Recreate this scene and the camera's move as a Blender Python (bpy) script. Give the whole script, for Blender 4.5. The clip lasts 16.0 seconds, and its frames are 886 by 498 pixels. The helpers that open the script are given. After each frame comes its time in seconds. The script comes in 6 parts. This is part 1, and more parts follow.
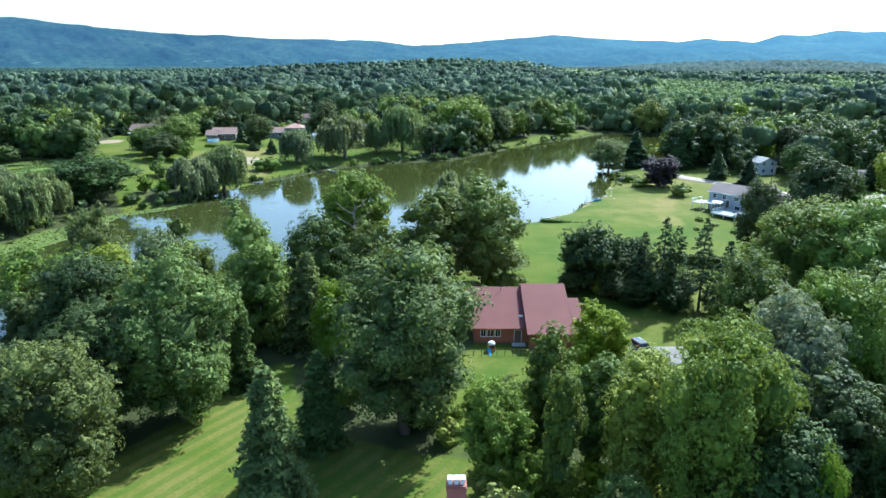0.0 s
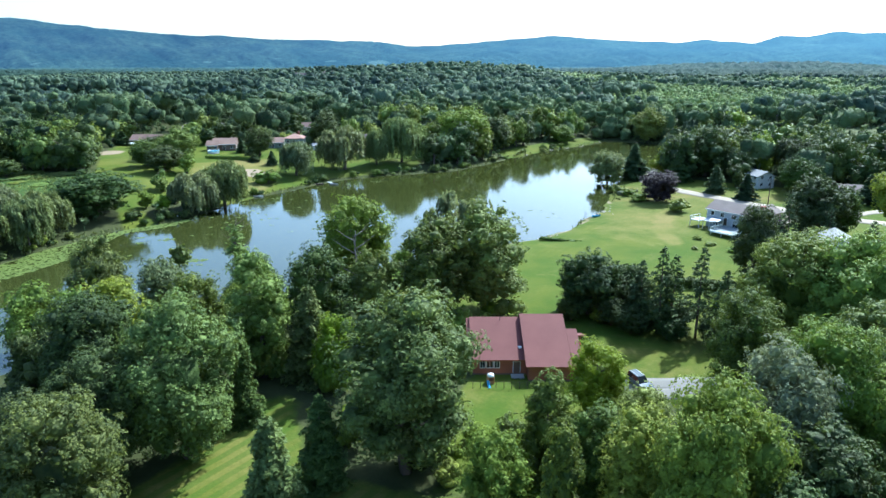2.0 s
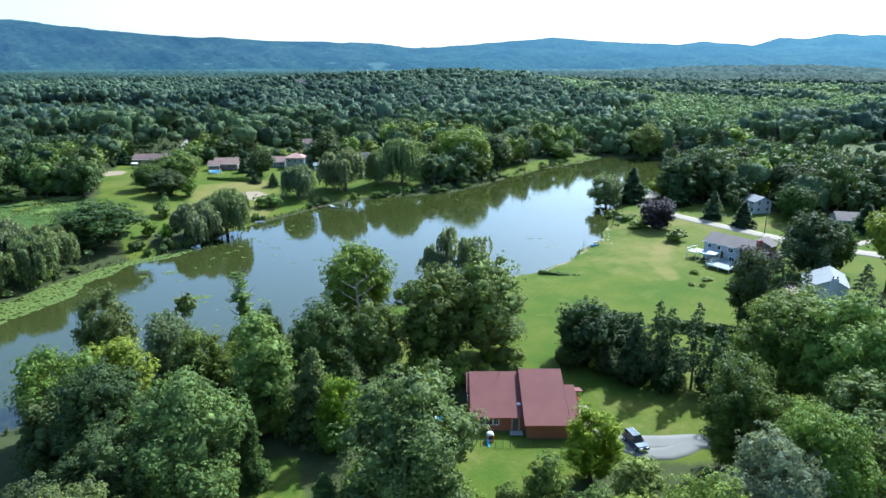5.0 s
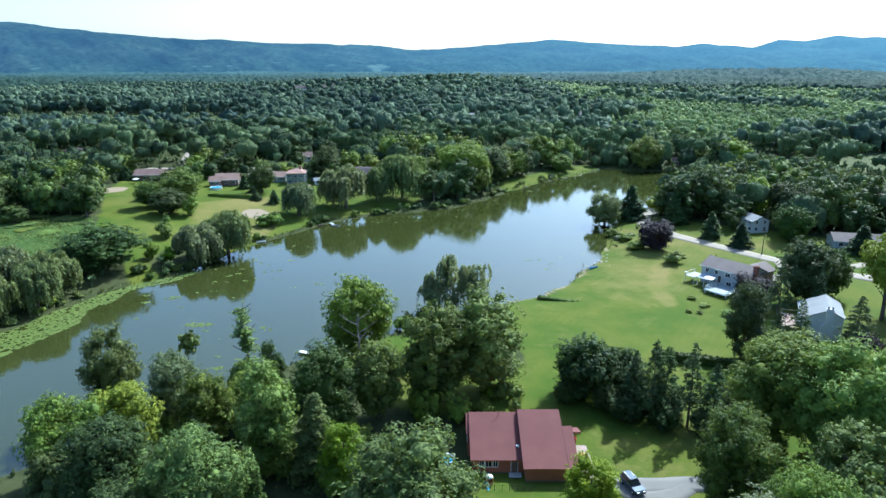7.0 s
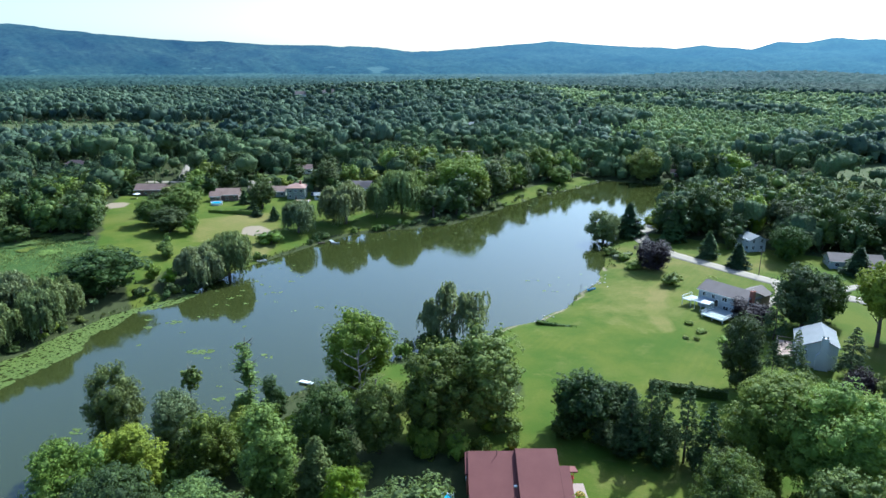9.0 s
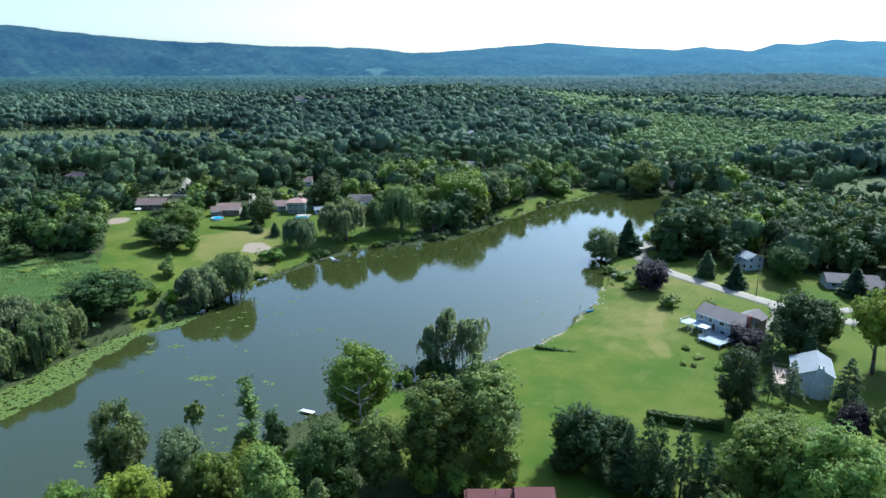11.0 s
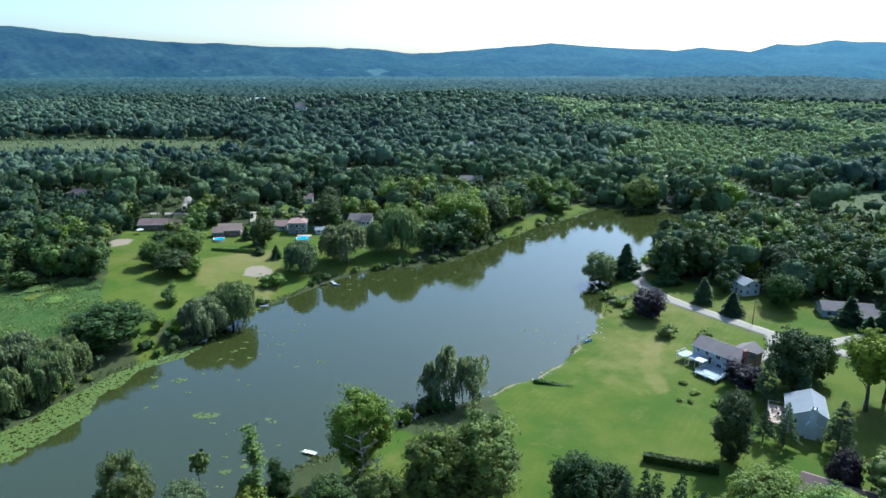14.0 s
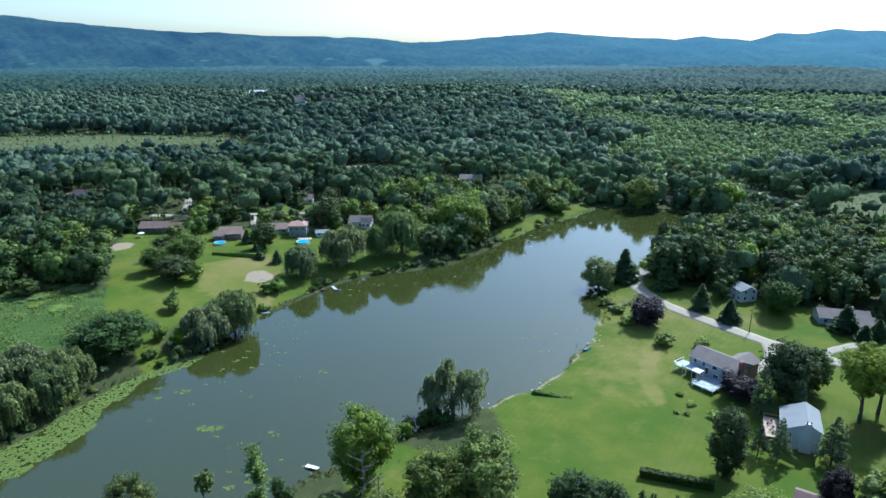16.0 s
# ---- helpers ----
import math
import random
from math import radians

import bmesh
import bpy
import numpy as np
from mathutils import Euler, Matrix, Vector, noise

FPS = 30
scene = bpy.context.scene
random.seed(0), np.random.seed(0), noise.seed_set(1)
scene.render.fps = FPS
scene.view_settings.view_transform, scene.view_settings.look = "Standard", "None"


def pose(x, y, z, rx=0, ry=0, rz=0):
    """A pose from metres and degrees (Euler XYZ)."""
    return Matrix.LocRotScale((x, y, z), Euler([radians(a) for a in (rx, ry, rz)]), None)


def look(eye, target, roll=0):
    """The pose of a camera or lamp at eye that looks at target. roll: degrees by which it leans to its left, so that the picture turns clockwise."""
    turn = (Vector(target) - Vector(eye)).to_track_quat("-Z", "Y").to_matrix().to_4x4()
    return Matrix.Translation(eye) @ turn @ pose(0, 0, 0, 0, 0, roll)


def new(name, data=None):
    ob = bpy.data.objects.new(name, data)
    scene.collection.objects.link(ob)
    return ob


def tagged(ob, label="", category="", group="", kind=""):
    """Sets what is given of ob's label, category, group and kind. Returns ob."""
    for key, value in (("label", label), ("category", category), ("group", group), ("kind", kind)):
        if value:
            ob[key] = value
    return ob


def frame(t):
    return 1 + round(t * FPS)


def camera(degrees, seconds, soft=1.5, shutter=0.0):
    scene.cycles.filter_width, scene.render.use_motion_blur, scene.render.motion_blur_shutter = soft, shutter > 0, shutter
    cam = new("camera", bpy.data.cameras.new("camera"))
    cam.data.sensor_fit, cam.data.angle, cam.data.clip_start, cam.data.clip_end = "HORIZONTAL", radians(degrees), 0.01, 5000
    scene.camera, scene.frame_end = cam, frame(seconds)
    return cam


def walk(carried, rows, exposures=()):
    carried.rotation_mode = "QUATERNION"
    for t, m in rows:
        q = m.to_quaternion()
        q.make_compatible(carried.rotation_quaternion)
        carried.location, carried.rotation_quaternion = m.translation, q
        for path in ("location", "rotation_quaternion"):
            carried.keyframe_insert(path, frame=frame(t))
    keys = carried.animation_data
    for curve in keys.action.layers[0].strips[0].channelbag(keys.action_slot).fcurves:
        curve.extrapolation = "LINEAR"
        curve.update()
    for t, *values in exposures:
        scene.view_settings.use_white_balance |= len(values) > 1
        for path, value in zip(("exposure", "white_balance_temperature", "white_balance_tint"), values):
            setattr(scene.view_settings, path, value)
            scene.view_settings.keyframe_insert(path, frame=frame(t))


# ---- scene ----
cam = camera(69.0, 16.0, soft=1.5)
METRES, EYE, TILT, LEAN, TURN = 55.0, 42.5, -16.0, 0.0, 0.0
ROWS = [
    (0.0, 0.0, 0.0, 0.0, 0.0, 0.0, -0.0),
    (0.5, -0.0002, -0.0048, 0.0203, -0.01, 0.0, -0.01),
    (1.0, -0.0006, -0.0104, 0.0444, -0.02, 0.01, -0.01),
    (1.5, -0.0008, -0.0153, 0.0654, -0.04, 0.0, -0.01),
    (2.0, -0.0011, -0.0215, 0.091, -0.05, -0.0, -0.01),
    (2.5, -0.0012, -0.0268, 0.1141, -0.04, 0.01, -0.01),
    (3.0, -0.0015, -0.0337, 0.143, -0.05, -0.01, -0.02),
    (3.5, -0.002, -0.0396, 0.1687, -0.04, 0.01, -0.02),
    (4.0, -0.0023, -0.0467, 0.1985, -0.05, 0.01, -0.03),
    (6.5, -0.0043, -0.0849, 0.3578, -0.09, 0.05, 0.0),
    (7.0, -0.0044, -0.0924, 0.3901, -0.1, 0.09, -0.0),
    (7.5, -0.0044, -0.0996, 0.4221, -0.12, 0.12, -0.0),
    (8.0, -0.0043, -0.1077, 0.4543, -0.13, 0.13, -0.0),
    (8.5, -0.0039, -0.115, 0.4862, -0.14, 0.13, 0.01),
    (9.0, -0.004, -0.1225, 0.5183, -0.15, 0.14, 0.0),
    (11.5, -0.005, -0.1612, 0.6823, -0.19, 0.16, -0.02),
    (12.0, -0.0052, -0.1687, 0.715, -0.19, 0.13, -0.01),
    (12.5, -0.006, -0.1767, 0.7475, -0.19, 0.13, -0.01),
    (13.0, -0.0059, -0.1841, 0.7798, -0.19, 0.11, -0.01),
    (13.5, -0.0061, -0.1916, 0.812, -0.2, 0.13, -0.0),
    (14.0, -0.0061, -0.1993, 0.8442, -0.21, 0.07, 0.0),
    (14.5, -0.0063, -0.2073, 0.8772, -0.22, 0.03, 0.0),
    (15.0, -0.0066, -0.215, 0.9092, -0.23, -0.11, 0.02),
    (15.5, -0.0069, -0.2227, 0.9414, -0.23, -0.46, 0.04),
    (16.0, -0.0072, -0.2298, 0.9732, -0.24, -0.91, 0.06),
]
walk(cam, [(t, pose(0, 0, EYE, TILT, LEAN, TURN) @ pose(METRES * x, METRES * y, METRES * z, 90 + pitch, roll, yaw)) for t, x, y, z, yaw, pitch, roll in ROWS],
     exposures=[(0.0, 1.16, 5200, 0), (8.0, 0.86, 5100, 0), (16.0, 0.58, 5000, 0)])


# ---- world, sun, exposure ----
SUN_EL, SUN_AZ = 44.0, 37.0          # degrees: height, and clockwise from straight ahead (+y)
world = bpy.data.worlds.new("sky")
scene.world = world
world.use_nodes = True
wn = world.node_tree.nodes
sky = wn.new("ShaderNodeTexSky")
sky.sky_type, sky.sun_disc = "NISHITA", False
sky.sun_elevation, sky.sun_rotation = radians(SUN_EL), radians(SUN_AZ)
sky.altitude, sky.air_density, sky.dust_density, sky.ozone_density = 100, 1.0, 2.2, 1.6
wn["Background"].inputs["Strength"].default_value = 0.15
world.node_tree.links.new(sky.outputs[0], wn["Background"].inputs[0])

sun = new("sun", bpy.data.lights.new("sun", "SUN"))
sun.data.energy, sun.data.angle, sun.data.color = 5.0, radians(0.6), (1.0, 0.95, 0.86)
a_, e_ = radians(SUN_AZ), radians(SUN_EL)
sun.matrix_world = look((0, 0, 300), Vector((0, 0, 300)) - Vector((math.sin(a_) * math.cos(e_), math.cos(a_) * math.cos(e_), math.sin(e_))))


# ---- materials ----
class Nodes:
    """A small wrapper for building node materials."""

    def __init__(self, name):
        self.mat = bpy.data.materials.new(name)
        self.mat.use_nodes = True
        self.tree = self.mat.node_tree
        self.bsdf = self.tree.nodes["Principled BSDF"]
        self.out = self.tree.nodes["Material Output"]

    def add(self, kind, **inputs):
        n = self.tree.nodes.new(kind)
        for k, v in inputs.items():
            self.put(n, k.replace("_", " "), v)
        return n

    def put(self, n, key, v):
        sock = n.inputs[int(key)] if key.isdigit() else n.inputs[key]
        if isinstance(v, bpy.types.NodeSocket):
            self.tree.links.new(v, sock)
        else:
            sock.default_value = v

    def math(self, op, a, b=0.0):
        n = self.tree.nodes.new("ShaderNodeMath")
        n.operation = op
        self.put(n, "0", a)
        self.put(n, "1", b)
        return n.outputs[0]

    def noise(self, scale, detail=4.0, rough=0.55, coord=None):
        n = self.add("ShaderNodeTexNoise", Scale=scale, Detail=detail, Roughness=rough)
        if coord is not None:
            self.put(n, "Vector", coord)
        return n.outputs["Fac"]

    def coord(self, which="Object"):
        return self.tree.nodes.new("ShaderNodeTexCoord").outputs[which]

    def where(self):
        return self.tree.nodes.new("ShaderNodeNewGeometry").outputs["Position"]

    def mix(self, fac, a, b):
        n = self.tree.nodes.new("ShaderNodeMix")
        n.data_type = "RGBA"
        for sock, v in ((n.inputs[0], fac), (n.inputs[6], a), (n.inputs[7], b)):
            if isinstance(v, bpy.types.NodeSocket):
                self.tree.links.new(v, sock)
            else:
                sock.default_value = (*v, 1) if isinstance(v, tuple) and len(v) == 3 else v
        return n.outputs[2]

    def ramp(self, v, lo, hi):
        n = self.add("ShaderNodeMapRange", Value=v, From_Min=lo, From_Max=hi)
        return n.outputs[0]

    def attr(self, name):
        n = self.tree.nodes.new("ShaderNodeAttribute")
        n.attribute_name = name
        return n.outputs["Fac"]

    def bump(self, height, strength=0.4, dist=0.05):
        n = self.add("ShaderNodeBump", Strength=strength, Distance=dist, Height=height)
        self.put(self.bsdf, "Normal", n.outputs[0])

    def set(self, **kw):
        for k, v in kw.items():
            self.put(self.bsdf, k.replace("_", " "), v)
        return self


def leaf_material(name, dark, light, through_=0.18, gloss=0.2):
    """Foliage: colour varies from tree to tree and from spray to spray."""
    m = Nodes(name)
    info = m.add("ShaderNodeObjectInfo").outputs["Random"]
    isle = m.tree.nodes.new("ShaderNodeNewGeometry").outputs["Random Per Island"]
    clump = m.noise(0.35, 3.0, 0.6, m.where())
    f = m.math("ADD", m.math("MULTIPLY", info, 0.40), m.math("ADD", m.math("MULTIPLY", isle, 0.36), 0.09))
    f = m.math("ADD", f, m.math("MULTIPLY", m.attr("tint"), 0.70))
    f = m.math("ADD", f, m.math("MULTIPLY", m.math("SUBTRACT", clump, 0.5), 0.7))
    f = m.math("ADD", f, m.math("MULTIPLY", m.math("SUBTRACT", m.noise(1.1, 3.0, 0.7, m.where()), 0.5), 0.55))
    hue = m.add("ShaderNodeHueSaturation", Color=m.mix(f, dark, light))
    twist = m.math("FRACT", m.math("ADD", m.math("MULTIPLY", info, 7.31), m.math("MULTIPLY", m.attr("tint"), 3.7)))
    m.put(hue, "Hue", m.math("ADD", 0.482, m.math("MULTIPLY", twist, 0.042)))
    m.put(hue, "Saturation", m.math("ADD", 1.0, m.math("MULTIPLY", m.math("FRACT", m.math("MULTIPLY", twist, 5.3)), 0.22)))
    col = hue.outputs[0]
    m.set(Base_Color=col, Roughness=0.6)
    m.bsdf.inputs["Specular IOR Level"].default_value = gloss
    m.bump(m.noise(1.3, 4.0, 0.7, m.where()), 0.7, 0.6)
    tr = m.add("ShaderNodeBsdfTranslucent", Color=m.mix(0.5, col, (light[0] * 1.5, light[1] * 1.5, light[2])))
    mx = m.add("ShaderNodeMixShader", Fac=through_)
    m.tree.links.new(m.bsdf.outputs[0], mx.inputs[1])
    m.tree.links.new(tr.outputs[0], mx.inputs[2])
    m.tree.links.new(mx.outputs[0], m.out.inputs[0])
    return m.mat


LEAF = {
    "broad": leaf_material("leaves_broad", (0.031, 0.051, 0.020), (0.252, 0.302, 0.070)),
    "dark": leaf_material("leaves_dark", (0.017, 0.031, 0.016), (0.114, 0.152, 0.040)),
    "light": leaf_material("leaves_light", (0.060, 0.098, 0.022), (0.318, 0.372, 0.074)),
    "old_willow": leaf_material("leaves_old_willow", (0.105, 0.125, 0.072), (0.36, 0.39, 0.20), 0.28),
    "willow": leaf_material("leaves_willow", (0.066, 0.086, 0.044), (0.275, 0.310, 0.128)),
    "grey": leaf_material("leaves_grey", (0.059, 0.076, 0.049), (0.317, 0.332, 0.190), 0.25),
    "plum": leaf_material("leaves_plum", (0.014, 0.013, 0.020), (0.068, 0.046, 0.046), 0.1),
    "needle": leaf_material("needles", (0.018, 0.036, 0.022), (0.135, 0.180, 0.070), 0.15, 0.1),
    "cedar": leaf_material("cedar_needles", (0.040, 0.065, 0.030), (0.210, 0.252, 0.077), 0.15, 0.1),
    # Woods, far and young: distance haze put into the leaf colour, most in far.
    "woods": leaf_material("leaves_woods", (0.019, 0.034, 0.025), (0.142, 0.184, 0.088), 0.2, 0.06),
    "far": leaf_material("leaves_far_woods_hazed", (0.030, 0.051, 0.048), (0.138, 0.180, 0.114), 0.25, 0.04),
    "young": leaf_material("leaves_young_woods_hazed", (0.088, 0.126, 0.080), (0.290, 0.345, 0.165), 0.3, 0.05),
    "shrub": leaf_material("leaves_shrub", (0.056, 0.091, 0.023), (0.290, 0.337, 0.064), 0.25),
}


def plain(name, c1, c2, scale=3.0, rough=0.75, bump=0.3, metal=0.0, streak=None):
    """A weathered surface: two scales of variation between two colours."""
    m = Nodes(name)
    co = m.coord()
    if streak:
        mp = m.add("ShaderNodeMapping", Vector=co, Scale=streak)
        co = mp.outputs[0]
    big, fine = m.noise(scale * 0.25, 3.0, 0.5, co), m.noise(scale * 6, 5.0, 0.6, co)
    f = m.math("ADD", m.math("MULTIPLY", m.ramp(big, 0.3, 0.7), 0.55), m.math("MULTIPLY", m.ramp(fine, 0.3, 0.7), 0.45))
    m.set(Base_Color=m.mix(f, c1, c2), Roughness=rough, Metallic=metal)
    m.bump(fine, bump, 0.02)
    return m.mat


BARK = plain("bark", (0.06, 0.045, 0.035), (0.14, 0.11, 0.085), 2.0, 0.9, 0.8, streak=(3, 3, 0.5))
DEADWOOD = plain("dead_wood", (0.16, 0.13, 0.11), (0.30, 0.26, 0.22), 2.0, 0.85, 0.5)
ROOF_RED = plain("red_shingles", (0.125, 0.036, 0.032), (0.172, 0.057, 0.049), 1.2, 0.85, 0.4)
WOOD_RED = plain("red_brown_siding", (0.27, 0.085, 0.045), (0.37, 0.135, 0.075), 1.5, 0.8, 0.4, streak=(1, 1, 6))
ROOF_GREY = plain("grey_shingles", (0.120, 0.094, 0.086), (0.185, 0.150, 0.138), 1.2, 0.9, 0.4)
ROOF_BROWN = plain("brown_shingles", (0.13, 0.080, 0.070), (0.21, 0.135, 0.115), 1.2, 0.9, 0.4)
ROOF_PALE = plain("pale_grey_roof", (0.16, 0.165, 0.172), (0.23, 0.236, 0.245), 1.2, 0.7, 0.3)
ROOF_TAN = plain("tan_shingles", (0.20, 0.125, 0.095), (0.29, 0.19, 0.15), 1.2, 0.9, 0.4)
ROOF_TERRA = plain("terracotta_shingles", (0.27, 0.15, 0.115), (0.37, 0.22, 0.17), 1.2, 0.85, 0.3)
SIDE_GREY = plain("grey_siding", (0.30, 0.32, 0.34), (0.38, 0.40, 0.42), 1.0, 0.7, 0.2)
SIDE_WHITE = plain("white_siding", (0.50, 0.51, 0.51), (0.62, 0.62, 0.61), 1.0, 0.65, 0.2)
SIDE_BROWN = plain("brown_siding", (0.12, 0.075, 0.060), (0.20, 0.13, 0.105), 1.0, 0.8, 0.2)
SIDE_CREAM = plain("cream_siding", (0.42, 0.37, 0.30), (0.54, 0.48, 0.40), 1.0, 0.75, 0.2)
SIDE_GREEN = plain("grey_green_siding", (0.16, 0.18, 0.15), (0.24, 0.26, 0.22), 1.0, 0.8, 0.2)
WHITE = plain("white_paint", (0.70, 0.70, 0.68), (0.82, 0.82, 0.80), 1.0, 0.5, 0.1)
BRICK = plain("red_brick", (0.22, 0.075, 0.055), (0.33, 0.13, 0.095), 3.0, 0.9, 0.6)
CONCRETE = plain("concrete", (0.40, 0.39, 0.37), (0.55, 0.53, 0.50), 1.0, 0.85, 0.3)
DECK = plain("deck_boards", (0.36, 0.25, 0.19), (0.50, 0.36, 0.28), 2.0, 0.8, 0.3, streak=(0.4, 6, 1))
DECK_PALE = plain("pale_deck_boards", (0.26, 0.29, 0.29), (0.36, 0.39, 0.39), 2.0, 0.7, 0.3, streak=(0.4, 6, 1))
DARKWOOD = plain("dark_wood", (0.05, 0.038, 0.030), (0.10, 0.075, 0.06), 2.0, 0.8, 0.3)
ASPHALT = plain("worn_asphalt", (0.222, 0.186, 0.140), (0.312, 0.264, 0.200), 0.7, 0.9, 0.3)
GRAVEL = plain("grey_gravel", (0.135, 0.128, 0.115), (0.200, 0.190, 0.172), 0.9, 0.95, 0.5)
STONE = plain("field_stone", (0.24, 0.22, 0.20), (0.42, 0.39, 0.36), 2.5, 0.9, 0.6)
RUBBER = plain("rubber", (0.02, 0.02, 0.02), (0.035, 0.035, 0.035), 3.0, 0.8, 0.2)
STEEL = plain("brushed_steel", (0.45, 0.46, 0.48), (0.6, 0.61, 0.62), 3.0, 0.35, 0.1, 1.0)
BLUE = plain("blue_plastic", (0.03, 0.22, 0.42), (0.05, 0.32, 0.55), 1.0, 0.4, 0.05)
ORANGE = plain("orange_plastic", (0.55, 0.26, 0.10), (0.66, 0.34, 0.15), 1.0, 0.45, 0.05)
RED_PAINT = plain("red_cloth", (0.38, 0.03, 0.03), (0.48, 0.05, 0.045), 1.0, 0.7, 0.05)
CAR_PAINT = Nodes("silver_blue_car_paint").set(Base_Color=(0.065, 0.09, 0.125, 1), Metallic=0.3, Roughness=0.3).mat
GLASS = Nodes("dark_window_glass").set(Base_Color=(0.015, 0.02, 0.025, 1), Roughness=0.06).mat


def water_material():
    m = Nodes("pond_water")
    co = m.where()
    mp = m.add("ShaderNodeMapping", Vector=co, Scale=(1, 0.5, 1))
    ripple = m.noise(1.6, 3.0, 0.5, mp.outputs[0])
    murk = m.noise(0.03, 3.0, 0.5, co)
    m.set(Base_Color=m.mix(murk, (0.029, 0.036, 0.009), (0.038, 0.044, 0.011)), Roughness=0.06, IOR=1.6)
    m.bump(ripple, 0.14, 0.06)
    return m.mat


def ground_material():
    """Lawn with mown stripes and dry spots, woodland floor, reed marsh and bare sand, by zone."""
    m = Nodes("ground")
    co = m.where()
    big, mid, fine = m.noise(0.03, 4.0, 0.55, co), m.noise(0.16, 6.0, 0.68, co), m.noise(2.0, 6.0, 0.72, co)
    mp = m.add("ShaderNodeMapping", Vector=co, Rotation=(0, 0, radians(35)))
    wave = m.add("ShaderNodeTexWave", Scale=0.16, Distortion=2.2, Detail=3.0, Detail_Scale=0.3)
    m.put(wave, "Vector", mp.outputs[0])
    patch = m.noise(0.055, 4.0, 0.6, co)
    grass = m.mix(m.ramp(patch, 0.40, 0.62), (0.066, 0.102, 0.011), (0.114, 0.128, 0.018))
    grass = m.mix(m.math("MULTIPLY", m.ramp(big, 0.54, 0.70), 0.7), grass, (0.150, 0.145, 0.036))
    grass = m.mix(m.math("MULTIPLY", m.ramp(mid, 0.56, 0.76), 0.6), grass, (0.180, 0.155, 0.050))
    dry = m.mix(m.ramp(patch, 0.36, 0.62), (0.146, 0.146, 0.030), (0.215, 0.172, 0.060))
    grass = m.mix(m.ramp(m.math("ADD", m.attr("dry"), m.math("MULTIPLY", m.math("SUBTRACT", mid, 0.5), 1.2)), 0.25, 0.85), grass, dry)
    stripe = m.math("MULTIPLY", m.ramp(wave.outputs["Fac"], 0.35, 0.65), m.ramp(m.noise(0.035, 2.0, 0.5, co), 0.50, 0.60))
    grass = m.mix(m.math("MULTIPLY", stripe, 0.12), grass, (0.040, 0.090, 0.012))
    mown = m.math("MULTIPLY", m.ramp(wave.outputs["Fac"], 0.40, 0.60), m.attr("mown"))
    grass = m.mix(m.math("MULTIPLY", mown, 0.5), grass, (0.055, 0.110, 0.012))
    grass = m.mix(m.math("MULTIPLY", m.ramp(fine, 0.3, 0.7), 0.42), grass, (0.040, 0.072, 0.014))
    floor = m.mix(m.ramp(mid, 0.35, 0.65), (0.045, 0.060, 0.020), (0.075, 0.085, 0.032))
    floor = m.mix(m.math("MULTIPLY", fine, 0.6), floor, (0.030, 0.028, 0.016))
    reed = m.mix(m.ramp(mid, 0.3, 0.7), (0.062, 0.084, 0.036), (0.118, 0.122, 0.054))
    sand = m.mix(fine, (0.22, 0.17, 0.12), (0.31, 0.25, 0.18))
    jag = m.math("MULTIPLY", m.math("SUBTRACT", mid, 0.5), 0.9)
    col = m.mix(m.ramp(m.math("ADD", m.attr("lawn"), jag), 0.4, 0.6), floor, grass)
    col = m.mix(m.ramp(m.math("ADD", m.attr("rough"), m.math("MULTIPLY", jag, 0.4)), 0.4, 0.6), col, m.mix(m.ramp(mid, 0.35, 0.65), (0.036, 0.072, 0.018), (0.080, 0.120, 0.030)))
    col = m.mix(m.ramp(m.math("ADD", m.attr("reed"), jag), 0.4, 0.6), col, reed)
    col = m.mix(m.ramp(m.math("ADD", m.attr("sand"), jag), 0.4, 0.6), col, sand)
    m.set(Base_Color=col, Roughness=0.9)
    m.bsdf.inputs["Specular IOR Level"].default_value = 0.06
    m.bump(fine, 0.6, 0.15)
    return m.mat


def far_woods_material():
    """Canopy far away, with haze put into its emission, stronger from 1.5 km out."""
    m = Nodes("hazed_far_canopy")
    co = m.where()
    big, mid, fine = m.noise(0.004, 4.0, 0.6, co), m.noise(0.05, 5.0, 0.7, co), m.noise(0.5, 5.0, 0.7, co)
    f = m.math("ADD", m.math("MULTIPLY", m.ramp(big, 0.3, 0.7), 0.45), m.math("MULTIPLY", m.ramp(mid, 0.35, 0.65), 0.55))
    f = m.math("ADD", f, m.math("MULTIPLY", m.attr("tint"), 0.35))
    col = m.mix(m.ramp(f, 0.2, 1.1), (0.012, 0.030, 0.028), (0.046, 0.078, 0.055))
    col = m.mix(m.math("MULTIPLY", fine, 0.6), col, (0.010, 0.028, 0.016))
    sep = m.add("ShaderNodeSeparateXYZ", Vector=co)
    # Haze as emission that grows with y; the base colour is blued too.
    haze_glow = m.ramp(sep.outputs["Y"], 1500.0, 4200.0)
    m.set(Base_Color=col, Roughness=0.9, Emission_Color=(0.036, 0.085, 0.125, 1), Emission_Strength=haze_glow)
    m.bsdf.inputs["Specular IOR Level"].default_value = 0.1
    m.bump(fine, 0.9, 1.5)
    return m.mat


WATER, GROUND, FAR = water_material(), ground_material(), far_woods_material()


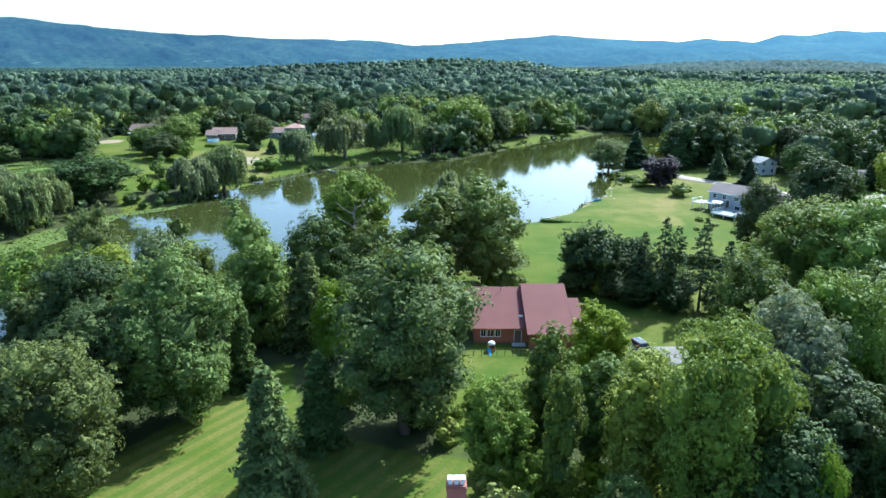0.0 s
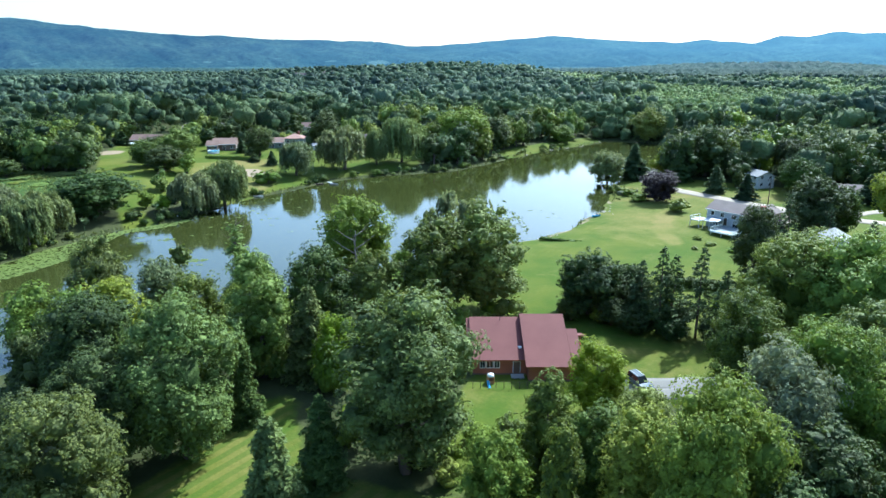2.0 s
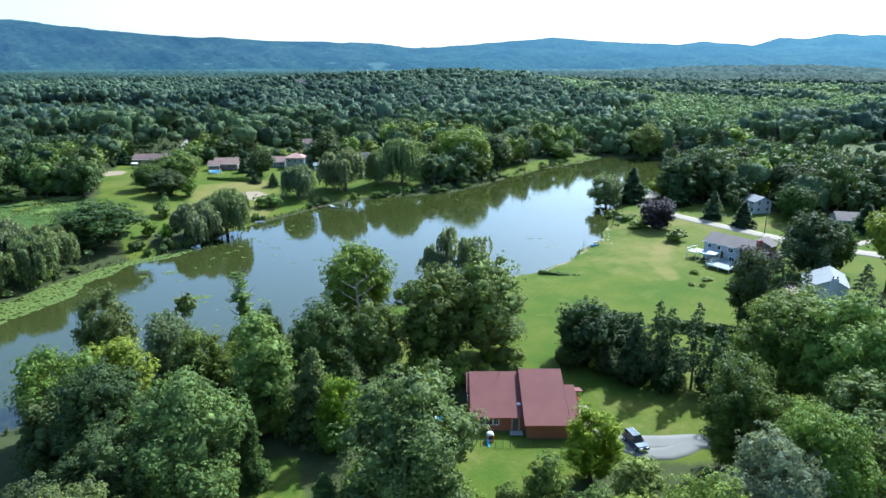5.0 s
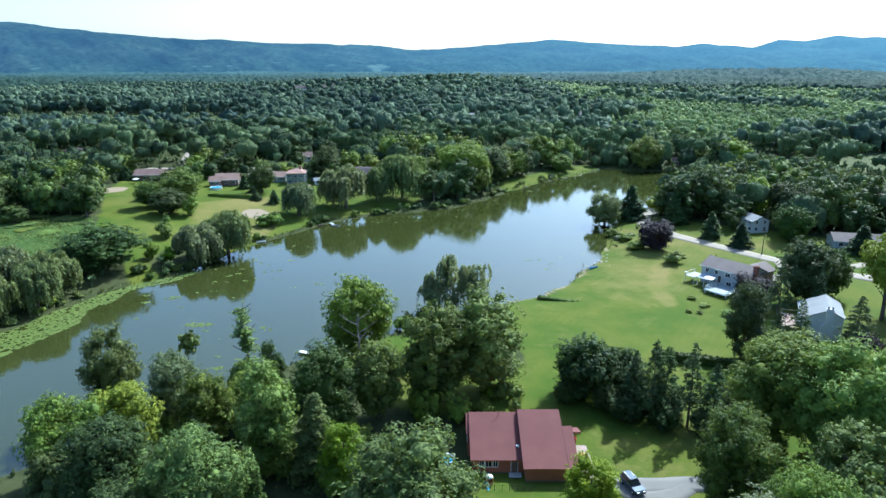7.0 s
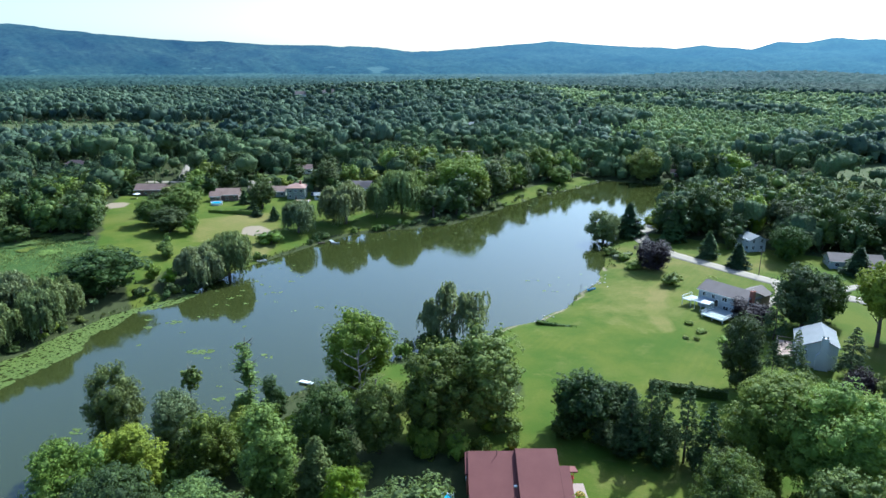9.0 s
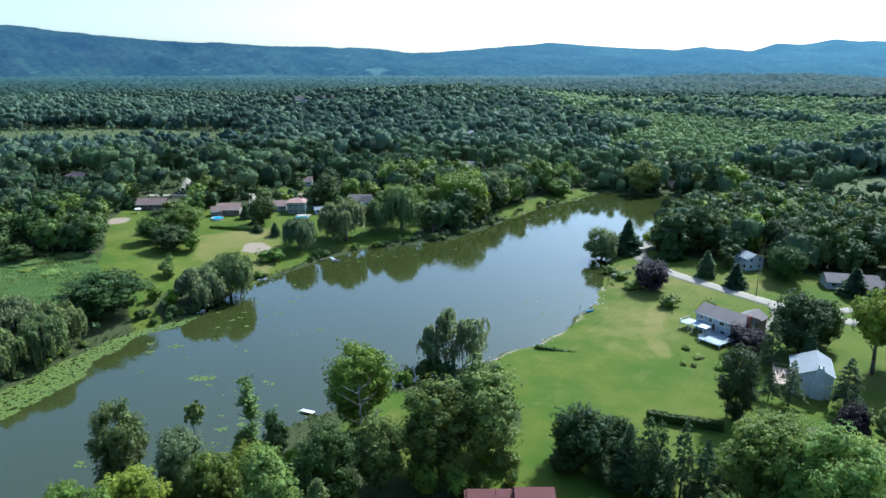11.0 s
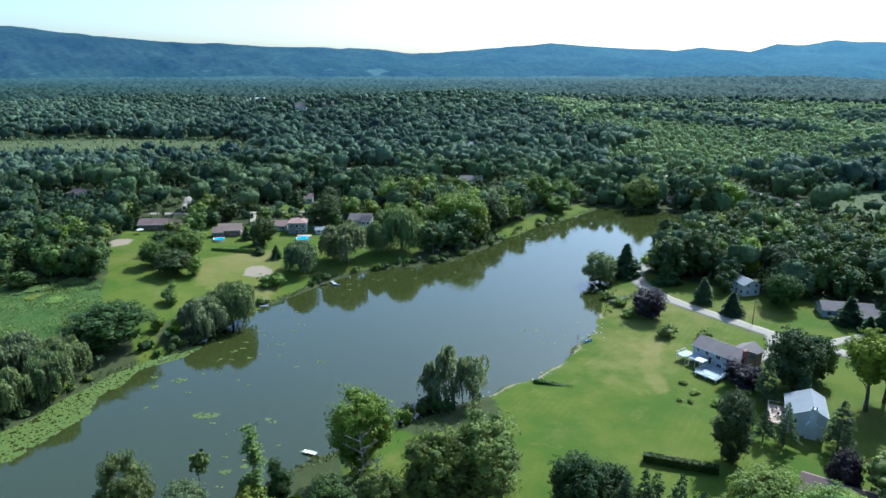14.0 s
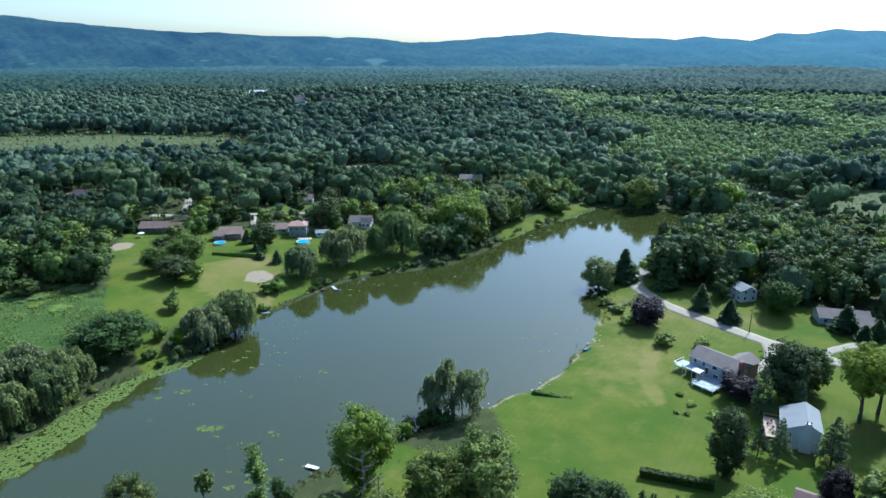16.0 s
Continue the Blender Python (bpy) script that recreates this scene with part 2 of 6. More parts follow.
# ---- mesh helpers ----
def quads_mesh(name, verts, quads, material, tint=None, smooth=False, extra=None):
    me = bpy.data.meshes.new(name)
    n, q = len(verts), len(quads)
    me.vertices.add(n)
    me.vertices.foreach_set("co", np.asarray(verts, dtype=np.float32).ravel())
    me.loops.add(q * 4)
    me.loops.foreach_set("vertex_index", np.asarray(quads, dtype=np.int32).ravel())
    me.polygons.add(q)
    me.polygons.foreach_set("loop_start", np.arange(0, q * 4, 4, dtype=np.int32))
    if smooth:
        me.polygons.foreach_set("use_smooth", np.ones(q, dtype=bool))
    me.materials.append(material)
    fields = dict(extra or {})
    if tint is not None:
        fields["tint"] = tint
    for key, v in fields.items():
        me.attributes.new(key, "FLOAT", "POINT").data.foreach_set("value", np.asarray(v, dtype=np.float32))
    me.update(calc_edges=True)
    return me


def part(name, me, parent=None, label="", at=None):
    """Links mesh data (or a bmesh with its material) as one object under a thing."""
    ob = new(name, me)
    if parent is not None:
        ob.parent = parent
    if at is not None:
        ob.matrix_basis = at
    if label:
        ob["label"] = label
    return ob


def boxes(name, material, *bs, bevel=0.0):
    """One mesh of boxes, each (x0, y0, z0, x1, y1, z1)."""
    bm = bmesh.new()
    for x0, y0, z0, x1, y1, z1 in bs:
        m = Matrix.Translation(((x0 + x1) / 2, (y0 + y1) / 2, (z0 + z1) / 2)) @ Matrix.Diagonal((x1 - x0, y1 - y0, z1 - z0, 1))
        bmesh.ops.create_cube(bm, size=1, matrix=m)
    if bevel:
        bmesh.ops.bevel(bm, geom=bm.edges[:], offset=bevel, segments=1, affect="EDGES")
    return finish(name, bm, material)


def finish(name, bm, material, smooth=False):
    bmesh.ops.recalc_face_normals(bm, faces=bm.faces[:])
    me = bpy.data.meshes.new(name)
    bm.to_mesh(me)
    bm.free()
    me.materials.append(material)
    if smooth:
        me.polygons.foreach_set("use_smooth", [True] * len(me.polygons))
    return me


def prism(name, material, outline, x0, x1, axis="x"):
    """An outline in (y, z) drawn out from x0 to x1."""
    bm = bmesh.new()
    a = [bm.verts.new((x0, y, z)) for y, z in outline]
    b = [bm.verts.new((x1, y, z)) for y, z in outline]
    bm.faces.new(a)
    bm.faces.new(b[::-1])
    for i in range(len(a)):
        j = (i + 1) % len(a)
        bm.faces.new((a[i], a[j], b[j], b[i]))
    return finish(name, bm, material)


def tube(bm, p, q, r0, r1, n=6):
    """A tapered stick from p to q."""
    p, q = Vector(p), Vector(q)
    m = Matrix.Translation((p + q) / 2) @ (q - p).to_track_quat("Z", "Y").to_matrix().to_4x4()
    bmesh.ops.create_cone(bm, cap_ends=True, segments=n, radius1=r0, radius2=r1, depth=(q - p).length, matrix=m)


def empty(name, x, y, z, yaw=0.0):
    ob = new(name)
    ob.matrix_basis = pose(x, y, z, 0, 0, yaw)
    return ob


# ---- lie of the land ----
LAKE_FAR = [(-160, 92), (-128, 120), (-113, 146), (-106, 163), (-101, 177), (-93, 189), (-83, 199), (-77, 214), (-72, 232), (-62, 245), (-49, 266),
            (-31, 281), (-11, 289), (5, 297), (20, 315), (33, 335), (59, 368), (84, 391), (105, 417), (130, 407), (156, 402), (178, 370)]
LAKE_NEAR = [(150, 340), (118, 324), (102, 303), (76, 274), (62, 235), (54, 213), (46, 201), (37, 186), (27, 177), (13, 167), (-10, 152),
             (-28, 137), (-38, 129), (-48, 119), (-60, 106), (-70, 93), (-80, 80), (-100, 62), (-170, 45)]
LAKE = LAKE_FAR + LAKE_NEAR
LAWN_EAST = [(14, 166), (19, 124), (60, 124), (90, 122), (150, 140), (168, 205), (150, 232), (108, 258), (86, 278), (74, 268), (60, 235), (50, 203)]
LAWN_FAR = [(-126, 222), (-139, 257), (-158, 300), (-166, 346), (-110, 340), (-60, 342), (-4, 352), (-9, 318), (-14, 297), (-28, 287), (-46, 275), (-66, 244), (-77, 217),
            (-86, 213), (-95, 226), (-98, 214), (-97, 203), (-88, 195), (-92, 183), (-101, 196), (-112, 218)]
FIELD = [(-110, 279), (-95, 290), (-80, 297), (-73, 283), (-67, 258), (-70, 234), (-85, 242), (-100, 252)]
MEADOW = [(-215, 192), (-150, 190), (-126, 198), (-123, 222), (-138, 250), (-156, 248), (-215, 244)]
LAWN_HOUSE = [(-1, 74), (2, 62), (11, 62), (16, 78), (28, 82), (62, 84), (62, 97), (30, 108), (20, 108), (-4, 108), (-14, 116), (-24, 132), (-12, 150), (0, 140), (12, 112), (8, 100)]
LAWN_SOUTH = [(-44, 20), (-44, 48), (-37, 58), (-31, 70), (-26, 84), (-22, 84), (-16, 66), (-4, 62), (10, 58), (16, 45), (16, 20)]
LAWN_NORTH = [(36, 338), (60, 369), (84, 392), (102, 415), (95, 425), (70, 400), (45, 375), (28, 350)]
LAWN_BACK = [(-108, 368), (-70, 374), (-50, 372), (-52, 392), (-100, 386)]
LAWN_MID = [(6, 100), (30, 97), (64, 94), (66, 128), (12, 128)]
LAWN_DRY = [(50, 205), (60, 236), (72, 262), (100, 245), (130, 225), (104, 205), (84, 198), (72, 178), (56, 166), (40, 176)]
LAWNS = (LAWN_MID, LAWN_EAST, LAWN_FAR, LAWN_HOUSE, LAWN_SOUTH, LAWN_NORTH, LAWN_BACK)


def signed(poly, x, y):
    """Distance to a polygon's outline, negative inside."""
    d = np.full(x.shape, 1e9)
    inside = np.zeros(x.shape, dtype=bool)
    for (ax, ay), (bx, by) in zip(poly, poly[1:] + poly[:1]):
        ex, ey = bx - ax, by - ay
        k = np.clip(((x - ax) * ex + (y - ay) * ey) / (ex * ex + ey * ey), 0, 1)
        d = np.minimum(d, (x - ax - k * ex) ** 2 + (y - ay - k * ey) ** 2)
        cross = (ay > y) != (by > y)
        inside ^= cross & (x < ax + (y - ay) * ex / (ey if ey else 1e-9))
    return np.where(inside, -1, 1) * np.sqrt(d)


def smooth(a, b, v):
    t = np.clip((v - a) / (b - a), 0, 1)
    return t * t * (3 - 2 * t)


def wobble(x, y, s):
    """Soft rolling values between about -1 and 1, with hills s metres long."""
    u, v = x / s, y / s
    return (np.sin(u * 1.7 + 1.3 * np.sin(v * 1.1 + 0.5)) + np.sin(v * 1.9 + 1.7 * np.sin(u * 0.8 + 2.1)) + np.sin((u + v) * 1.1 + 4.0)) / 3


def land(x, y):
    """Height of the ground above the pond's level."""
    x, y = np.asarray(x, dtype=float), np.asarray(y, dtype=float)
    sd = signed(LAKE, x, y) + 1.2 * wobble(x, y, 5.0) + 0.5 * wobble(x, y, 1.7)
    h = np.where(sd < 0, -1.6 * smooth(0, 6, -sd), 0.35 * smooth(0, 1.5, sd) + 1.1 * smooth(1, 14, sd))
    far_bank = smooth(150, 300, y - 0.55 * x)
    h = h + far_bank * (3.6 * smooth(6, 48, sd) + np.clip(sd - 25, 0, 160) * 0.022) + np.clip(sd - 25, 0, 160) * 0.012 * smooth(150, 230, y)
    hill = 22 * np.exp(-(((x + 20) / 330) ** 2 + ((y - 1050) / 260) ** 2)) + 26 * np.exp(-(((x - 1100) / 520) ** 2 + ((y - 2300) / 300) ** 2))
    roll = smooth(450, 900, np.hypot(x, y)) * 5 * wobble(x, y, 170.0)
    return h + hill * smooth(430, 800, y) + roll


def level(x, y):
    return float(land(np.array([x]), np.array([y]))[0])


def zone(polys, x, y, soft=4.0):
    m = np.zeros(x.shape)
    for p in polys:
        m = np.maximum(m, smooth(soft, -soft, signed(p, x, y)))
    return m


def spread(lo, hi, step, end, grow=1.13):
    """Even steps from lo to hi, then ever longer ones out to -end and end."""
    mid = list(np.arange(lo, hi + 0.1, step))
    s = step
    while mid[-1] < end:
        s *= grow
        mid.append(mid[-1] + s)
    s = step
    while mid[0] > -end:
        s *= grow
        mid.insert(0, mid[0] - s)
    return np.array(mid)


def grid_quads(nu, nv):
    i = np.arange(nu * nv).reshape(nv, nu)
    return np.stack([i[:-1, :-1], i[:-1, 1:], i[1:, 1:], i[1:, :-1]], axis=-1).reshape(-1, 4)


MARSH_WEST = lambda x, y: ((x + 430) / 240) ** 2 + ((y - 655) / 52) ** 2
MARSH_EAST = lambda x, y: ((x - 306) / 66) ** 2 + ((y - 392) / 42) ** 2


def build_ground():
    gx, gy = spread(-250, 250, 3.4, 4900), spread(-20, 440, 3.4, 4900)
    x, y = [a.ravel() for a in np.meshgrid(gx, gy)]
    z = land(x, y)
    lawn, rough, dry = zone(LAWNS, x, y), zone((MEADOW,), x, y, 3.0), np.maximum(zone((FIELD,), x, y, 2.5), 0.62 * zone((LAWN_DRY,), x, y, 16.0))
    dry = np.maximum(dry, np.maximum(0.5 * zone((LAWN_SOUTH,), x, y, 3.0), 0.3 * zone((LAWN_HOUSE,), x, y, 3.0)))
    track = signed([(73, 206), (67, 191), (62.5, 178), (63.5, 168), (63.7, 168), (62.9, 178), (67.4, 191), (73.4, 206)], x, y)
    dry = np.maximum(dry, 1.3 * smooth(3.0, 0.8, track))
    reed = np.maximum(smooth(1.1, 0.9, MARSH_WEST(x, y)), smooth(1.15, 0.85, MARSH_EAST(x, y)))
    sd = signed(LAKE, x, y)
    sand = np.maximum(smooth(8, 5, np.hypot(x + 79.5, y - 270)), smooth(9, 5, np.hypot((x + 155) / 0.7, y - 302)))
    sand = np.maximum(sand, 0.55 * smooth(2.0, 0.5, np.abs(sd - 0.6)) * (y > 165) * (y < 230) * (x > 10))
    ob = new("ground", quads_mesh("ground", np.stack([x, y, z], 1), grid_quads(len(gx), len(gy)), GROUND, smooth=True,
                                  extra={"lawn": lawn, "reed": reed, "sand": sand, "rough": rough, "dry": dry, "mown": np.maximum(zone((LAWN_SOUTH,), x, y, 3.0), 0.35 * zone((FIELD,), x, y, 3.0))}))
    tagged(ob, "rolling green land with mown lawns, woodland floor and sandy spots", "ground", kind="structure")
    wx, wy = np.linspace(-185, 190, 60), np.linspace(30, 430, 60)
    x, y = [a.ravel() for a in np.meshgrid(wx, wy)]
    ob = new("water", quads_mesh("water", np.stack([x, y, 0 * x], 1), grid_quads(60, 60), WATER, smooth=True))
    tagged(ob, "still olive-green pond water mirroring the bright sky", "pond", kind="structure")


def strip(name, label, pts, width, lift=0.06, material=ASPHALT, category="road"):
    """A road laid on the land along a line of points, with a slight crown."""
    pts = [Vector((*p, 0)) for p in pts]
    fine = []
    for i in range(len(pts) - 1):
        p0, p1, p2, p3 = pts[max(i - 1, 0)], pts[i], pts[i + 1], pts[min(i + 2, len(pts) - 1)]
        k = max(2, int((p2 - p1).length / 2.0))
        for j in range(k + (i == len(pts) - 2)):
            t = j / k
            fine.append(0.5 * ((2 * p1) + (p2 - p0) * t + (2 * p0 - 5 * p1 + 4 * p2 - p3) * t * t + (3 * p1 - p0 - 3 * p2 + p3) * t ** 3))
    rows = []
    for i, p in enumerate(fine):
        d = (fine[min(i + 1, len(fine) - 1)] - fine[max(i - 1, 0)]).normalized()
        side = Vector((d.y, -d.x, 0))
        wob = 1 + 0.05 * math.sin(i * 1.7)
        for s, dz in ((-0.5, -0.25), (-0.49, 0.0), (-0.2, 0.02), (0.2, 0.02), (0.49, 0.0), (0.5, -0.25)):
            q = p + side * s * width * wob
            rows.append((q.x, q.y, dz))
    v = np.array(rows)
    v[:, 2] += land(v[:, 0], v[:, 1]) + lift
    ob = new(name, quads_mesh(name, v, grid_quads(6, len(fine)), material, smooth=True))
    return tagged(ob, label, category, kind="structure")


build_ground()
ROAD_EAST = [(108, 318), (97, 290), (88, 276), (84.5, 263), (86, 250), (90.5, 238), (97.6, 227), (105.4, 216), (114.3, 204), (124, 194), (140, 182), (175, 160)]
strip("road", "pale worn asphalt lane curving past the pond", ROAD_EAST, 6.4)
strip("road", "pale asphalt driveway beside the two-storey house", [(112, 205), (108, 194), (100, 187), (96, 184)], 4.0, 0.1)
strip("road", "pale asphalt driveway leading to the ranch house", [(124, 195), (133, 200), (144, 204), (150, 208)], 3.6, 0.1)
strip("road", "pale asphalt road crossing the far marsh", [(150, 540), (190, 470), (211, 446), (216, 427), (222, 408), (226, 397)], 5.5, 0.15)
strip("road", "grey gravel driveway beside the red house", [(27.5, 87.6), (33, 87.6), (41, 87.9), (52, 87.4), (68, 81)], 3.9, 0.07, GRAVEL)
strip("road", "grey gravel parking bay beside the driveway", [(26.2, 88.6), (29.5, 85.2), (33.5, 84.8), (38, 87.2)], 3.4, 0.075, GRAVEL)
strip("road", "pale asphalt village road among trees", [(-148, 366), (-157, 396), (-170, 446)], 4.6, 0.15)
strip("road", "pale asphalt village road behind the lake houses", [(-165, 358), (-105, 366), (-70, 372), (-20, 380), (30, 384)], 4.6, 0.12)
strip("road", "pale concrete driveway between two lake houses", [(-107, 362), (-104, 348), (-98, 332)], 3.4, 0.2)
strip("road", "pale asphalt lane in a gap of the woods", [(-90, 508), (-63, 516), (-30, 512)], 5.0, 0.15)


# ---- trees ----
RNG = np.random.default_rng(7)
CUBE_V = np.array([(x, y, z) for x in (-1, 1) for y in (-1, 1) for z in (-1, 1)]) / math.sqrt(3)
CUBE_Q = np.array([(0, 1, 3, 2), (4, 6, 7, 5), (0, 4, 5, 1), (2, 3, 7, 6), (0, 2, 6, 4), (1, 5, 7, 3)])


BALL_V = []
for x_ in (-1, 0, 1):
    for y_ in (-1, 0, 1):
        for z_ in (-1, 0, 1):
            if x_ or y_ or z_:
                BALL_V.append((x_, y_, z_))
BALL_I = {p: i for i, p in enumerate(BALL_V)}
BALL_Q = []
for ax in range(3):
    for sg in (-1, 1):
        for u_ in (-1, 0):
            for w_ in (-1, 0):
                cs = [(u_, w_), (u_ + 1, w_), (u_ + 1, w_ + 1), (u_, w_ + 1)]
                qd = []
                for cu, cw in cs:
                    p = [cu, cw]
                    p.insert(ax, sg)
                    qd.append(BALL_I[tuple(p)])
                BALL_Q.append(qd if sg * (-1 if ax == 1 else 1) > 0 else qd[::-1])
BALL_Q = np.array(BALL_Q)
BALL_V = np.array(BALL_V, dtype=float)
BALL_V /= np.linalg.norm(BALL_V, axis=1, keepdims=True)


def balls(c, r):
    """Rounded lumps with uneven surfaces."""
    bump = RNG.uniform(0.86, 1.16, (len(c), len(BALL_V), 1))
    v = (c[:, None, :] + BALL_V[None] * bump * r[:, None, None]).reshape(-1, 3)
    q = (np.arange(len(c))[:, None, None] * len(BALL_V) + BALL_Q[None]).reshape(-1, 4)
    return v, q


def ball_dirs(n):
    d = RNG.normal(size=(n, 3))
    return d / np.linalg.norm(d, axis=1, keepdims=True)


def sprays(p, normal, a, b, along=None):
    """Pointed leaf sprays as diamonds at p, facing normal, a long and b wide."""
    n = normal / np.linalg.norm(normal, axis=1, keepdims=True)
    u = np.cross(n, RNG.normal(size=n.shape) if along is None else along)
    u /= np.linalg.norm(u, axis=1, keepdims=True) + 1e-9
    v = np.cross(n, u)
    if along is not None:
        u, v = v, u
    a, b = np.broadcast_to(a, len(p))[:, None], np.broadcast_to(b, len(p))[:, None]
    bend = n * a * 0.25
    verts = np.stack([p + u * a - bend, p + v * b, p - u * a - bend, p - v * b], 1).reshape(-1, 3)
    return verts, np.arange(len(p) * 4).reshape(-1, 4)


def cores(c, r, squash=1.0):
    v = (c[:, None, :] + CUBE_V[None] * r[:, None, None] * np.array([1, 1, squash])).reshape(-1, 3)
    q = (np.arange(len(c))[:, None, None] * 8 + CUBE_Q[None]).reshape(-1, 4)
    return v, q


def join(*vq):
    vs, qs, k = [], [], 0
    for v, q in vq:
        vs.append(v)
        qs.append(q + k)
        k += len(v)
    return np.concatenate(vs), np.concatenate(qs)


def lobed_crown(leaves, lobes, height, low, size, core=0.72, lobe_r=0.36, top_heavy=0.0, spread_=0.6, lump=None, per=7):
    """A crown of radius 1 made of rounded lobes, from low to height."""
    half, mid = (height - low) / 2, (height + low) / 2
    lump = lump or balls
    d = ball_dirs(lobes)
    rad = RNG.uniform(0.45, 1.0, lobes) ** 0.5
    c = d * rad[:, None] * np.array([1 - lobe_r * 0.8, 1 - lobe_r * 0.8, half - lobe_r * 0.7])
    zz = c[:, 2] / half
    c[:, :2] *= (1 + top_heavy * zz - 0.10 * np.clip(-zz, 0, 1))[:, None]
    c[:, 2] += mid
    r = lobe_r * RNG.uniform(0.6, 1.45, lobes)
    # Tufts of a few sprays each, standing proud of a smaller inner crown.
    per *= 2
    tufts = max(8, int(leaves * 0.72) // per)
    pick = RNG.choice(lobes, size=tufts * 2, p=r ** 2 / np.sum(r ** 2))
    dirs = ball_dirs(len(pick))
    dirs[:, 2] += 0.2
    t = c[pick] + dirs * (r[pick] * RNG.uniform(0.80, 1.22, len(pick)))[:, None]
    gap = np.linalg.norm(t[:, None, :] - c[None], axis=2) / r[None]
    gap[np.arange(len(t)), pick] = 9
    keep = np.where(np.min(gap, axis=1) > 0.82)[0][:tufts]
    knob = np.repeat(r[pick[keep]] * RNG.uniform(0.22, 0.40, len(keep)), per)[:, None]
    t, dirs = np.repeat(t[keep], per, axis=0), np.repeat(dirs[keep], per, axis=0)
    out = ball_dirs(len(t)) + 0.7 * dirs + np.array([0, 0, 0.25])
    out /= np.linalg.norm(out, axis=1, keepdims=True)
    p = t + out * knob * RNG.uniform(0.75, 1.15, knob.shape)
    nrm = out + 0.35 * dirs + np.array([0, 0, 0.2]) + spread_ * 0.3 * RNG.normal(size=p.shape)
    s = size * RNG.uniform(0.6, 1.3, len(p))
    # A closer layer of larger sprays round each lobe.
    under = RNG.choice(lobes, size=int(leaves * 0.28), p=r ** 2 / np.sum(r ** 2))
    turn_ = ball_dirs(len(under))
    turn_[:, 2] += 0.15
    low_p = c[under] + turn_ * (r[under] * RNG.uniform(0.66, 0.92, len(under)))[:, None]
    s2 = size * RNG.uniform(1.2, 2.0, len(under))
    return join(sprays(p, nrm, s, s * 0.62), sprays(low_p, turn_ + 0.4 * RNG.normal(size=turn_.shape), s2, s2 * 0.7), lump(c, r * core), cores(np.array([[0, 0, mid]]), np.array([0.5]), half))


def dome_crown(leaves, lobes, size, heart=True):
    """A woodland tree's crown of radius 1 and height 2 on a stem."""
    d = ball_dirs(lobes)
    d[:, 2] = d[:, 2] * 0.75 + 0.2
    c = d * np.array([0.60, 0.60, 0.72]) * RNG.uniform(0.75, 1.1, (lobes, 1)) + np.array([0, 0, 1.05])
    c[0] = (0, 0, 1.45)
    r = RNG.uniform(0.36, 0.56, lobes)
    pick = RNG.integers(0, lobes, leaves * 2)
    dirs = ball_dirs(leaves * 2)
    dirs[:, 2] = np.where(RNG.uniform(0, 1, leaves * 2) < 0.7, np.abs(dirs[:, 2]), dirs[:, 2])
    p = c[pick] + dirs * (r[pick] * RNG.uniform(0.92, 1.08, leaves * 2))[:, None]
    gap = np.linalg.norm(p[:, None, :] - c[None], axis=2) / r[None]
    gap[np.arange(len(p)), pick] = 9
    keep = np.where(np.min(gap, axis=1) > 0.85)[0][:leaves]
    s = size * RNG.uniform(0.6, 1.4, len(keep))
    stem = cores(np.array([[0.0, 0.0, -0.6]]), np.array([0.06]), 32.0)
    return join(sprays(p[keep], dirs[keep] + 0.6 * RNG.normal(size=(len(keep), 3)), s, s * 0.65), cores(c, r * 0.8), stem)


def canopy_crown(nu, nv, lobes, leaves, size, rough=0.05):
    """A woodland crown of radius 1 and height 2: bulging lobes in one leafy skin, on a stem."""
    c = ball_dirs(lobes)
    c[:, 2] = c[:, 2] * 0.6 + 0.12
    c *= RNG.uniform(0.42, 0.64, (lobes, 1))
    r = RNG.uniform(0.22, 0.44, lobes)
    th, ph = np.meshgrid(np.radians(np.linspace(2, 128, nv + 1)), np.linspace(0, 2 * math.pi, nu + 1)[:-1])
    th, ph = th + RNG.normal(0, 0.035, th.shape), ph + RNG.normal(0, 0.07, ph.shape)
    d = np.stack([np.sin(th) * np.cos(ph), np.sin(th) * np.sin(ph), np.cos(th)], -1).reshape(-1, 3)
    along = d @ c.T
    hit = r[None] ** 2 - np.sum(c * c, 1)[None] + along ** 2
    reach = np.maximum(np.max(np.where(hit > 0, along + np.sqrt(np.clip(hit, 0, None)), 0), axis=1), 0.5)
    reach *= 1 + RNG.normal(0, rough, len(reach))
    p = d * reach[:, None] * (0.9 if leaves > 100 else 1.0)
    p[:, 2] = np.where(p[:, 2] < 0, p[:, 2] * 1.45, p[:, 2] * 0.95) + 1.15
    n = nv + 1
    i, j = np.meshgrid(np.arange(nu), np.arange(nv), indexing="ij")
    q = np.stack([i * n + j, i * n + j + 1, ((i + 1) % nu) * n + j + 1, ((i + 1) % nu) * n + j], -1).reshape(-1, 4)
    pick = RNG.integers(0, len(p), leaves)
    s = size * RNG.uniform(0.6, 1.4, leaves)
    stem = cores(np.array([[0.0, 0.0, -0.6]]), np.array([0.05]), 32.0)
    return join((p, q), sprays(p[pick] + d[pick] * size * 0.3, d[pick] + 0.5 * RNG.normal(size=(leaves, 3)), s, s * 0.65), stem)


